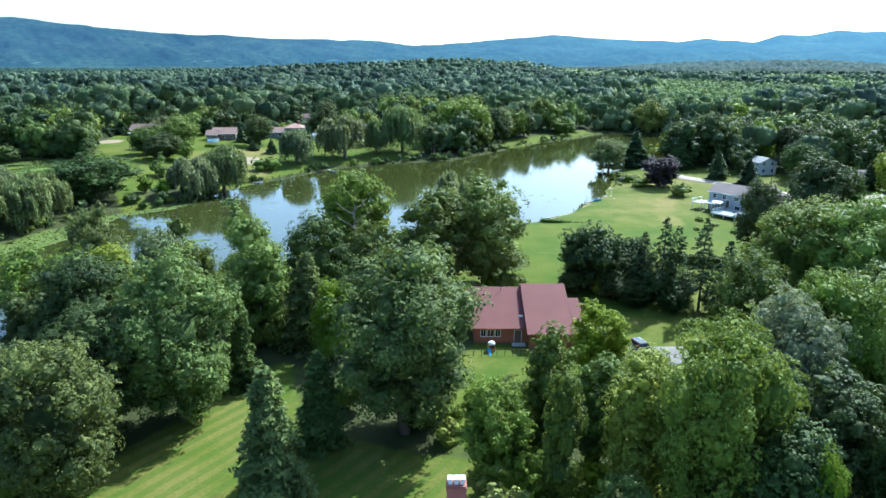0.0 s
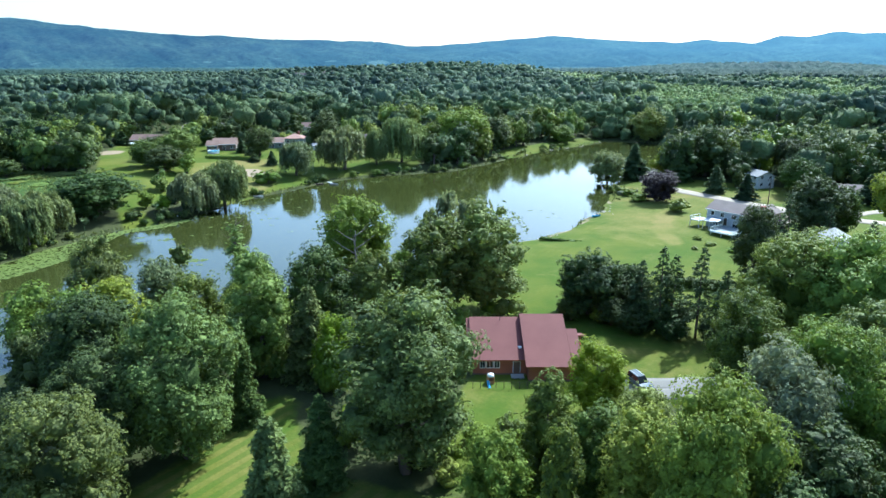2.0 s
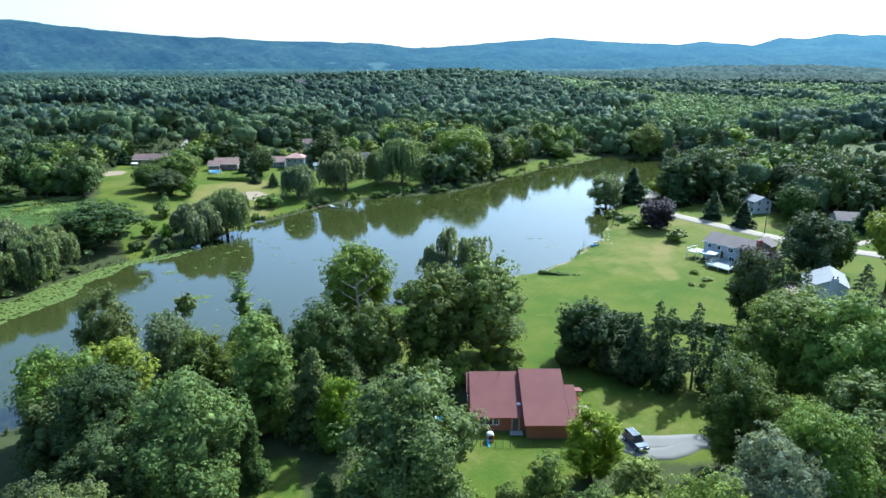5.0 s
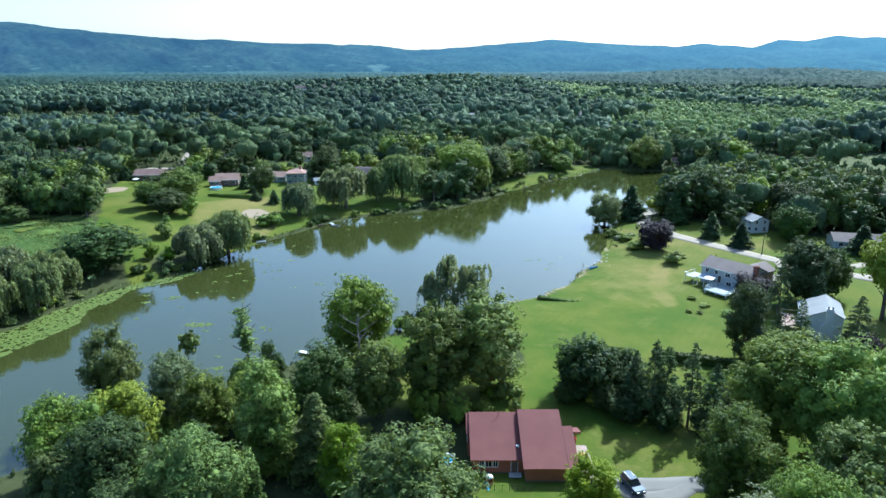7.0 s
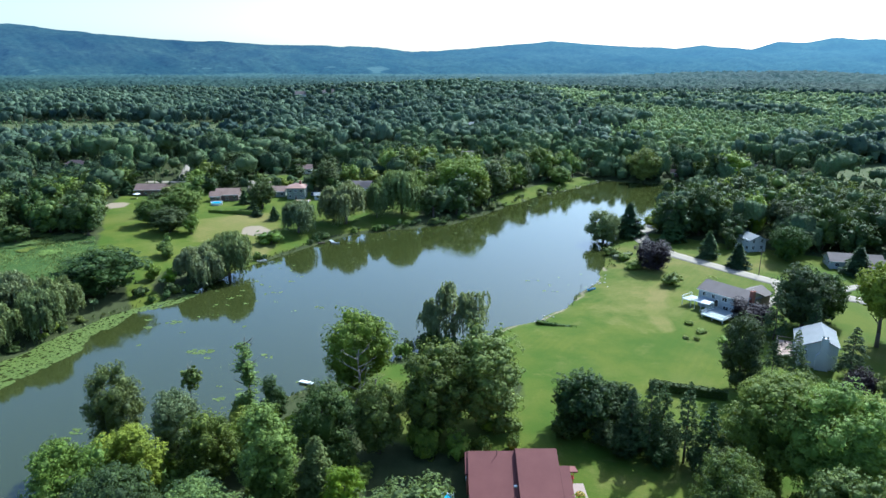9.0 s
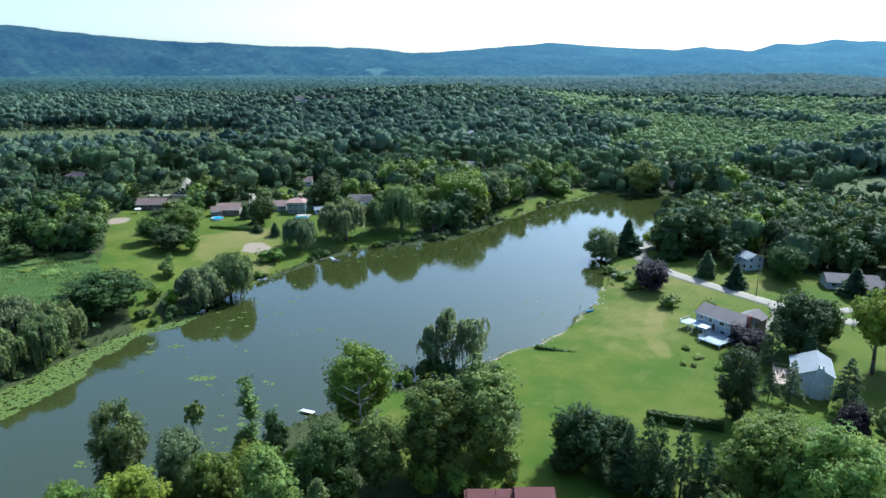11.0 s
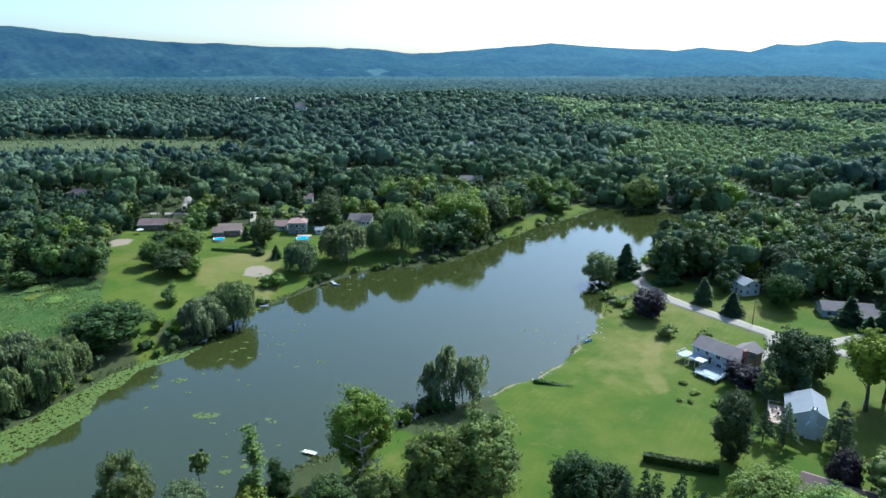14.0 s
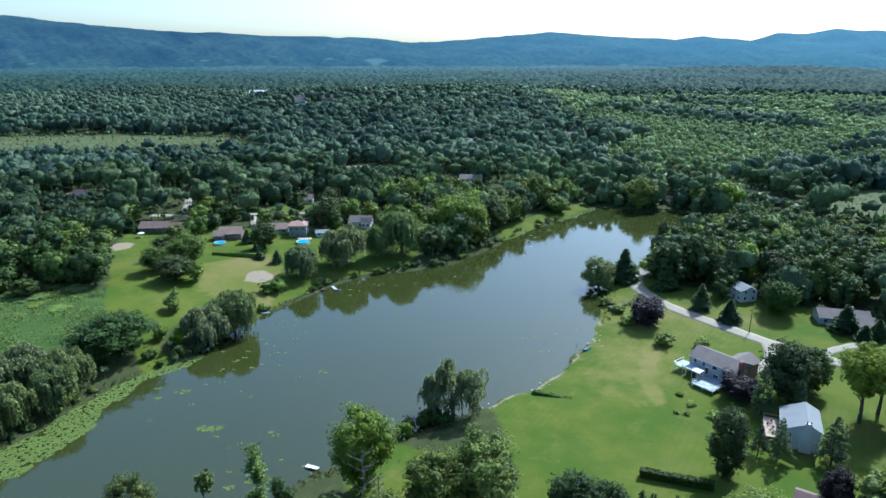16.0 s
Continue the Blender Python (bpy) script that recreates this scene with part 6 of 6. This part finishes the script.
def meadow_growth():
    """Coarse weeds and tall grass in the unmown meadow by the far bank."""
    x, y = RNG.uniform(-215, -120, 16000), RNG.uniform(190, 255, 16000)
    ok = signed(MEADOW, x, y) < 0
    x, y = x[ok], y[ok]
    h = RNG.uniform(0.25, 0.7, len(x)) * (1 + 0.8 * wobble(x, y, 6.0))
    p = np.stack([x, y, land(x, y) + h * 0.5], 1)
    v, q = sprays(p, 0.6 * RNG.normal(size=p.shape) + np.array([0, 0, 0.9]), 0.10 + h * 0.35, 0.06 + h * 0.2)
    tagged(new("meadow_weeds", quads_mesh("meadow_weeds", v, q, LEAF["cedar"])), "coarse green weeds of an unmown meadow", "grass", kind="stuff")


bank_growth()
marsh_growth()
meadow_growth()


def dead_tree(x, y, height, label, leafy=None):
    r = tagged(empty("dead_tree" if leafy is None else "tree", x, y, level(x, y), 30), label, "tree")
    part("trunk", trunk_mesh("trunk", height, 0.32, 11, height * (0.3 if leafy is None else 0.16), DEADWOOD if leafy is None else BARK, 0.35, 0.35), r)
    if leafy:
        crown = lobed_crown(3000, 44, height * 1.02, height * 0.12, 0.11, lobe_r=0.5, core=0.4, spread_=0.9)
        v = crown[0] * np.array([leafy, leafy, 1.0])
        part("crown", quads_mesh("crown", v, crown[1], LEAF["broad"]), r)


dead_tree(-17.0, 120.0, 15.5, "bare grey dead tree with forked branches")
dead_tree(-13.8, 121, 9.0, "bare grey dead sapling with forked branches")
dead_tree(-40.2, 121.6, 18.6, "half-dead tree clad in creeper at the water's edge", 2.2)


def spindle(x, y, top, r):
    """A thin tree with a small tuft of leaves."""
    z = level(x, y)
    t = tagged(empty("tree", x, y, z), "thin leaning tree with a small leafy head", "tree")
    part("trunk", trunk_mesh("trunk", top - z, 0.16, 4, 2.0, BARK, 0.6, 0.25), t)
    crown = lobed_crown(420, 7, 2.4, 0.0, 0.16, lobe_r=0.5, core=0.5, spread_=0.9)
    part("crown", quads_mesh("crown", crown[0] * r + np.array([0, 0, top - z - 2.3 * r]), crown[1], LEAF["broad"]), t)


spindle(-49.8, 116, 16.0, 2.2)


# ---- things by the pond ----
def boat(x, y, z, yaw, length, width, material, label, name="rowing_boat"):
    b = tagged(empty(name, x, y, z, yaw), label, "boat")
    bm = bmesh.new()
    rings = []
    for i in range(9):
        t = i / 8
        w = width / 2 * (math.sin(math.pi * min(1, 0.12 + 0.86 * t)) ** 0.55)
        x_ = (t - 0.5) * length
        lift = 0.12 * (2 * t - 1) ** 2
        rings.append([bm.verts.new(p) for p in ((x_, -w, 0.42 + lift), (x_, -w * 0.75, 0.05), (x_, 0, -0.05), (x_, w * 0.75, 0.05), (x_, w, 0.42 + lift),
                                                (x_, w * 0.88, 0.42 + lift), (x_, w * 0.62, 0.14), (x_, -w * 0.62, 0.14), (x_, -w * 0.88, 0.42 + lift))])
    for a, c in zip(rings, rings[1:]):
        for j in range(9):
            k = (j + 1) % 9
            bm.faces.new((a[j], c[j], c[k], a[k]))
    bm.faces.new(rings[0])
    bm.faces.new(rings[-1][::-1])
    part("hull", finish("hull", bm, material), b)
    for sx in (-0.22, 0.15):
        part("seat", boxes("seat", DECK, (sx * length, -width * 0.4, 0.3, sx * length + 0.25, width * 0.4, 0.34)), b)


def dock(x, y, yaw, length, width, label, top=0.45, material=DECK_PALE):
    d = tagged(empty("dock", x, y, 0, yaw), label, "dock")
    n = int(length / 0.22)
    for i in range(n):
        part("plank", boxes("plank", material, (i * 0.22, -width / 2, top - 0.05, i * 0.22 + 0.2, width / 2, top)), d)
    part("beam", boxes("beam", DARKWOOD, (0, -width / 2 + 0.1, top - 0.2, length, -width / 2 + 0.2, top - 0.055), (0, width / 2 - 0.2, top - 0.2, length, width / 2 - 0.1, top - 0.055)), d)
    for px in (0.2, length - 0.3):
        for py in (-width / 2 + 0.02, width / 2 - 0.14):
            part("pile", boxes("pile", DARKWOOD, (px, py, -1.8, px + 0.12, py + 0.12, top - 0.06)), d)


dock(-30.2, 137.6, 158, 3.6, 1.1, "short white-painted dock on the grassy bank", 0.5, WHITE)
dock(-70.5, 240.5, -50, 4.0, 1.4, "small grey dock at the willow bank")
dock(-47.5, 266.5, -60, 4.5, 1.4, "small weathered dock below the willows")
boat(-68.6, 236.4, 0.05, 20, 3.6, 1.3, WHITE, "white rowing boat moored beside a small dock")
boat(-44.5, 262.0, 0.05, -10, 3.6, 1.3, STEEL, "grey aluminium rowing boat moored at a dock")
boat(-50.5, 262.5, 0.05, 35, 3.2, 1.2, DARKWOOD, "dark rowing boat lying under the willows")
boat(49.6, 203.0, level(49.6, 203) + 0.05, 30, 3.4, 0.85, BLUE, "blue kayak drawn up on the grass bank", "kayak")
boat(-84.5, 203.0, level(-84.5, 203) + 0.05, 60, 3.0, 1.1, WHITE, "upturned white dinghy under the willows", "dinghy")
for px, py, ph in ((46.5, 206, 1.5), (47.2, 207.2, 1.1), (43.5, 197, 0.8), (41.0, 193, 0.7), (44.8, 200.5, 0.8), (39.5, 190.5, 0.6)):
    st = tagged(empty("mooring_stake", px, py, 0), "thin dark stake standing in the shallows", "stake", "stakes along the bank")
    bm = bmesh.new()
    tube(bm, (0, 0, -1.4), (0.05, 0.02, ph), 0.06, 0.04, 6)
    part("post", finish("post", bm, DARKWOOD, True), st)


def rocks(name, label, pts, size):
    """Loose stones, each a thing of its own mesh."""
    for px, py in pts:
        if level(px, py) < -0.15:
            continue
        bm = bmesh.new()
        bmesh.ops.create_icosphere(bm, subdivisions=2, radius=size * RNG.uniform(0.6, 1.3))
        sq = RNG.uniform(0.4, 0.7)
        for v in bm.verts:
            k = 1 + 0.25 * noise.noise(v.co * 2.3 / size + Vector((px, py, 0)))
            v.co = Vector((v.co.x * k * 1.2, v.co.y * k, v.co.z * k * sq))
        ob = new(name, finish(name, bm, STONE))
        ob.matrix_basis = pose(px, py, level(px, py) + size * 0.1, 0, 0, RNG.uniform(0, 360))
        tagged(ob, label, "stone", "stones along the bank")


for cx, cy, n in ((52, 210, 14), (30, 180, 9), (14, 168, 5), (55, 217, 8), (62, 372, 10), (72, 383, 10), (45, 352, 8), (84, 391, 8), (100, 412, 8)):
    rocks("bank_stone", "pale stone lying at the water's edge", [(cx + RNG.normal(0, 2.2), cy + RNG.normal(0, 2.2)) for _ in range(n)], 0.34)


def hedge(x0, y0, x1, y1, width, height, label, n=900, leafkey="dark"):
    """A clipped hedge: leaf sprays over a boxy body."""
    L = math.hypot(x1 - x0, y1 - y0)
    yaw = math.degrees(math.atan2(y1 - y0, x1 - x0))
    xm, ym = (x0 + x1) / 2, (y0 + y1) / 2
    h = tagged(empty("hedge", xm, ym, level(xm, ym), yaw), label, "hedge")
    k = RNG.uniform(0, 1, n)
    p = np.stack([RNG.uniform(-L / 2, L / 2, n), RNG.uniform(-width / 2, width / 2, n), np.full(n, height)], 1)
    face = k < 0.55
    p[face, 1] = np.where(RNG.uniform(0, 1, face.sum()) < 0.6, -width / 2, width / 2)
    p[face, 2] = RNG.uniform(0.1, height, face.sum())
    p += RNG.normal(0, 0.1, p.shape)
    nrm = np.where(face[:, None], np.sign(p[:, 1:2]) * np.array([[0, 1.0, 0.3]]), np.array([[0, 0, 1.0]])) + 0.6 * RNG.normal(size=p.shape)
    s = RNG.uniform(0.14, 0.28, n)
    part("foliage", quads_mesh("foliage", *sprays(p, nrm, s, s * 0.7), LEAF[leafkey]), h)
    part("body", boxes("body", LEAF[leafkey], (-L / 2 + 0.1, -width / 2 + 0.1, -0.2, L / 2 - 0.1, width / 2 - 0.1, height - 0.08), bevel=0.15), h)


hedge(46.8, 133.2, 62.4, 127.9, 1.7, 2.0, "long clipped dark hedge across the lawn", 1500)
hedge(-108, 294, -84, 291, 1.6, 1.6, "low hedge between two far gardens", 700, "broad")
hedge(27, 174.2, 38, 168.9, 1.4, 0.55, "low dark earth bank grown with herbs", 420, "cedar")
hedge(-118, 372, -104, 372, 2.0, 2.2, "clipped hedge along the village road", 420)
hedge(66, 238, 74, 243, 2.2, 1.3, "low tangle of brushwood on the bank", 420, "grey")


def pool(x, y, r, label):
    z = level(x, y)
    p = tagged(empty("swimming_pool", x, y, z), label, "pool")
    bm = bmesh.new()
    bmesh.ops.create_cone(bm, cap_ends=False, segments=28, radius1=r, radius2=r, depth=1.2, matrix=Matrix.Translation((0, 0, 0.5)))
    part("wall", finish("wall", bm, WHITE, True), p)
    bm = bmesh.new()
    for i in range(28):
        a, b = i * math.tau / 28, (i + 1) * math.tau / 28
        q = [bm.verts.new((rr * math.cos(t), rr * math.sin(t), zz)) for t, rr, zz in ((a, r - 0.02, 1.12), (b, r - 0.02, 1.12), (b, r + 0.16, 1.16), (a, r + 0.16, 1.16))]
        bm.faces.new(q)
    part("rim", finish("rim", bm, WHITE), p)
    bm = bmesh.new()
    bmesh.ops.create_cone(bm, cap_ends=True, segments=28, radius1=r - 0.03, radius2=r - 0.03, depth=0.9, matrix=Matrix.Translation((0, 0, 0.5)))
    part("pool_water", finish("pool_water", bm, POOL), p)
    part("ladder", boxes("ladder", WHITE, (r - 0.05, -0.3, 0.0, r + 0.3, -0.24, 1.9), (r - 0.05, 0.24, 0.0, r + 0.3, 0.3, 1.9), (r + 0.2, -0.24, 0.4, r + 0.3, 0.24, 0.46), (r + 0.2, -0.24, 0.9, r + 0.3, 0.24, 0.96)), p)


POOL = Nodes("pool_water").set(Base_Color=(0.06, 0.36, 0.58, 1), Roughness=0.05).mat
pool(-109.6, 309.5, 2.6, "round above-ground pool with clear blue water")
pool(-69.3, 314.0, 3.2, "round white-walled pool with clear blue water")
pool(0.2, 93.2, 1.4, "small blue paddling pool beside the red house")

deckz = level(-69.3, 318)
d = tagged(empty("pool_deck", -69.3, 318.6, deckz), "pale wooden deck beside the round pool", "deck")
part("board", boxes("board", DECK, *[(-3.6 + 0.24 * i, -1.2, 1.0, -3.6 + 0.24 * i + 0.22, 1.2, 1.07) for i in range(30)]), d)
for px in (-3.4, 3.3):
    for py in (-1.1, 1.0):
        part("post", boxes("post", DECK, (px, py, -0.6, px + 0.12, py + 0.12, 1.0)), d)


def umbrella(x, y, z, r, material, label):
    u = tagged(empty("parasol", x, y, z), label, "parasol")
    bm = bmesh.new()
    bmesh.ops.create_cone(bm, cap_ends=False, segments=8, radius1=r, radius2=0.03, depth=0.6, matrix=Matrix.Translation((0, 0, 2.4)))
    part("canopy", finish("canopy", bm, material), u)
    bm = bmesh.new()
    tube(bm, (0, 0, 0), (0, 0, 2.7), 0.03, 0.03, 6)
    part("pole", finish("pole", bm, DARKWOOD), u)
    part("base", boxes("base", CONCRETE, (-0.25, -0.25, 0, 0.25, 0.25, 0.1), bevel=0.03), u)


umbrella(-152, 318, level(-152, 318), 1.8, WHITE, "cream garden parasol behind the brown house")


# ---- round the red house ----
HZ = level(12, 95)
tagged(new("pavement", boxes("pavement", plain("pink_pavers", (0.27, 0.195, 0.165), (0.36, 0.27, 0.235), 2.0, 0.85, 0.3), (21.4, 89.0, HZ - 0.2, 24.6, 98.6, HZ + 0.06), bevel=0.02)), "pink paved patio beside the red house", "patio", kind="structure")
umbrella(22.2, 97.2, HZ + 0.06, 0.45, RED_PAINT, "half-closed red garden parasol on the patio")


def planter(x, y, r, label):
    p = tagged(empty("flower_pot", x, y, HZ + 0.06), label, "flower pot")
    bm = bmesh.new()
    bmesh.ops.create_cone(bm, cap_ends=True, segments=14, radius1=r * 0.7, radius2=r, depth=0.5, matrix=Matrix.Translation((0, 0, 0.25)))
    part("pot", finish("pot", bm, RUBBER, True), p)
    d_ = ball_dirs(260)
    d_[:, 2] = np.abs(d_[:, 2])
    part("plant", quads_mesh("plant", *sprays(d_ * np.array([r * 1.2, r * 1.2, 0.6]) + np.array([0, 0, 0.5]), d_ + 0.5 * RNG.normal(size=d_.shape), 0.13, 0.09), LEAF["shrub"]), p)
    d_ = ball_dirs(120)
    d_[:, 2] = np.abs(d_[:, 2])
    part("flowers", quads_mesh("flowers", *sprays(d_ * np.array([r * 1.25, r * 1.25, 0.65]) + np.array([0, 0, 0.52]), d_, 0.08, 0.08), FLOWER), p)


FLOWER = plain("yellow_petals", (0.60, 0.34, 0.05), (0.70, 0.48, 0.10), 3.0, 0.6, 0.05)
planter(23.2, 94.6, 0.7, "large pot of yellow flowers on the patio")
for px, py in ((23.9, 92.4), (23.6, 90.6)):
    c = tagged(empty("garden_chair", px, py, HZ + 0.06, 60), "dark metal garden chair on the patio", "chair", "patio chairs")
    part("seat", boxes("seat", RUBBER, (-0.24, -0.24, 0.42, 0.24, 0.24, 0.47)), c)
    part("backrest", boxes("backrest", RUBBER, (-0.24, 0.2, 0.47, 0.24, 0.25, 1.0)), c)
    for lx in (-0.22, 0.18):
        for ly in (-0.22, 0.18):
            part("leg", boxes("leg", RUBBER, (lx, ly, 0, lx + 0.04, ly + 0.04, 0.42)), c)


def playhouse():
    p = tagged(empty("playhouse", 7.2, 88.2, HZ, 10), "small plastic playhouse with a white domed roof and slide", "playhouse")
    part("body", boxes("body", ORANGE, (-0.5, -0.5, 0, -0.35, 0.5, 1.1), (0.35, -0.5, 0, 0.5, 0.5, 1.1), (-0.35, 0.38, 0, 0.35, 0.5, 1.1), (-0.35, -0.5, 0, 0.35, -0.42, 0.45), bevel=0.03), p)
    bm = bmesh.new()
    bmesh.ops.create_uvsphere(bm, u_segments=16, v_segments=8, radius=0.58)
    for v in bm.verts:
        v.co.z = max(-0.04, v.co.z * 0.75) + 1.12
    part("roof", finish("roof", bm, WHITE, True), p)
    part("slide", prism("slide", BLUE, [(-0.5, 0.7), (-1.5, 0.05), (-1.7, 0.05), (-1.7, 0.0), (-1.45, 0.0), (-0.5, 0.6)], -0.75, -0.35), p, "teal plastic slide")


playhouse()


def wire_fence():
    f = tagged(empty("fence", 4.4, 86.3, HZ), "low wire fence with thin dark posts", "fence")
    n = 9
    for i in range(n):
        part("post", boxes("post", DARKWOOD, (i * 1.15, -0.04, -0.2, i * 1.15 + 0.07, 0.03, 1.15)), f)
    for k in (0.25, 0.6, 1.05):
        part("wire", boxes("wire", DARKWOOD, (0, -0.01, k, 9.2, 0.005, k + 0.015)), f)


wire_fence()


def car(x, y, yaw, paint, label):
    c = tagged(empty("car", x, y, level(x, y) + 0.1, yaw), label, "car")
    bm = bmesh.new()
    prof = [(-2.3, 0.35), (-2.32, 0.85), (-2.2, 1.0), (2.1, 0.92), (2.3, 0.75), (2.32, 0.35)]
    prev = None
    for y_, k in ((-0.93, 0.96), (-0.86, 1.0), (0.86, 1.0), (0.93, 0.96)):
        row = [bm.verts.new((px * k, y_, pz)) for px, pz in prof]
        if prev:
            for i in range(len(prof)):
                j = (i + 1) % len(prof)
                bm.faces.new((prev[i], prev[j], row[j], row[i]))
        else:
            bm.faces.new(row)
        prev = row
    bm.faces.new(prev[::-1])
    part("body", finish("body", bm, paint), c)
    bm = bmesh.new()
    low = [bm.verts.new(p) for p in ((-2.15, -0.84, 0.96), (1.05, -0.84, 0.94), (1.05, 0.84, 0.94), (-2.15, 0.84, 0.96))]
    top = [bm.verts.new(p) for p in ((-1.95, -0.66, 1.66), (0.25, -0.66, 1.66), (0.25, 0.66, 1.66), (-1.95, 0.66, 1.66))]
    bm.faces.new(top)
    for i in range(4):
        j = (i + 1) % 4
        bm.faces.new((low[i], low[j], top[j], top[i]))
    part("glasshouse", finish("glasshouse", bm, GLASS), c, "dark tinted windows")
    part("roof", boxes("roof", paint, (-1.98, -0.68, 1.65, 0.28, 0.68, 1.73), bevel=0.04), c)
    for sy in (-0.85, 0.8):
        part("pillar", boxes("pillar", paint, (-0.75, sy, 0.95, -0.65, sy + 0.05, 1.3)), c)
    for sy in (-0.55, 0.5):
        part("roof_rail", boxes("roof_rail", STEEL, (-1.8, sy, 1.75, 0.1, sy + 0.05, 1.8)), c)
        part("headlight", boxes("headlight", STEEL, (2.26, sy - 0.18, 0.62, 2.34, sy + 0.22, 0.8)), c)
    for wx in (-1.4, 1.4):
        for wy in (-0.9, 0.9):
            bm = bmesh.new()
            bmesh.ops.create_cone(bm, cap_ends=True, segments=18, radius1=0.36, radius2=0.36, depth=0.24, matrix=Matrix.Translation((wx, wy, 0.3)) @ pose(0, 0, 0, 90, 0, 0))
            w = part("wheel", finish("wheel", bm, RUBBER, True), c)
            bm = bmesh.new()
            bmesh.ops.create_cone(bm, cap_ends=True, segments=12, radius1=0.2, radius2=0.2, depth=0.27, matrix=Matrix.Translation((wx, wy, 0.3)) @ pose(0, 0, 0, 90, 0, 0))
            part("rim", finish("rim", bm, STEEL, True), w)


car(29.3, 87.0, -72, CAR_PAINT, "silver-blue sport utility car parked on the driveway")
car(-91, 343, 20, Nodes("white_car_paint").set(Base_Color=(0.6, 0.6, 0.6, 1), Roughness=0.25).mat, "white car parked beside the lake houses")
car(-66, 333, 5, CAR_PAINT, "silver-blue car parked behind the cream house")


def power_pole(x, y, h):
    p = tagged(empty("utility_pole", x, y, level(x, y), 10), "wooden utility pole with a crossarm", "pole")
    bm = bmesh.new()
    tube(bm, (0, 0, -0.3), (0, 0, h), 0.17, 0.11, 8)
    part("pole", finish("pole", bm, BARK, True), p)
    part("crossarm", boxes("crossarm", BARK, (-1.2, -0.06, h - 0.9, 1.2, 0.06, h - 0.76)), p)
    for px in (-1.0, 0.0, 1.0):
        part("insulator", boxes("insulator", CONCRETE, (px - 0.05, -0.05, h - 0.76, px + 0.05, 0.05, h - 0.58)), p)


power_pole(-117, 371, 13.5)
power_pole(214, 420, 11)
power_pole(110, 214, 9.5)


# ---- the house below the starting point ----
def near_house():
    z = level(-3, 37)
    r = tagged(empty("house", -3, 40.4, z, 0), "house with a grey roof and a red brick chimney", "house")
    gable(r, 13, 9.0, 3.0, 3.4, SIDE_CREAM, ROOF_PALE)
    ch = part("chimney", boxes("chimney", BRICK, (3.3, 3.7, 2.0, 4.85, 4.9, 8.7), (3.24, 3.64, 8.35, 4.91, 4.96, 8.6)), r)
    for i in range(3):
        part("flue", boxes("flue", WHITE, (3.4 + i * 0.5, 4.0, 8.7, 3.75 + i * 0.5, 4.5, 9.15), (3.36 + i * 0.5, 3.96, 9.15, 3.79 + i * 0.5, 4.54, 9.22)), ch)
    for u in (-4, -1, 2):
        add_window(r, "b", u, 0.9, 1.2, 1.2, 13, 9.0)
        add_window(r, "f", u, 0.9, 1.2, 1.2, 13, 9.0)


near_house()


# ---- far buildings ----
def far_block(x, y, z, L, W, H, rise, wallmat, roofmat, label):
    b = tagged(empty("barn", x, y, z, 4), label, "building")
    gable(b, L, W, H, rise, wallmat, roofmat, 0.8)
    for i in range(4):
        add_window(b, "f", (i - 1.5) * L * 0.22, H * 0.3, 2.0, 2.0, L, W)


far_block(-340, 1240, level(-340, 1240), 30, 14, 11.0, 5.0, SIDE_WHITE, WHITE, "long white barn roof standing among far trees")
far_block(-208, 985, level(-208, 985), 16, 10, 7.0, 4.0, SIDE_WHITE, ROOF_GREY, "white house with grey roofs on the wooded hill")
far_block(-170, 1000, level(-170, 1000), 16, 10, 7.0, 4.0, SIDE_CREAM, ROOF_GREY, "pale house with grey roofs on the wooded hill")
far_block(30, 590, level(30, 590), 18, 9, 9.0, 3.0, SIDE_CREAM, ROOF_PALE, "long pale house among dark trees")
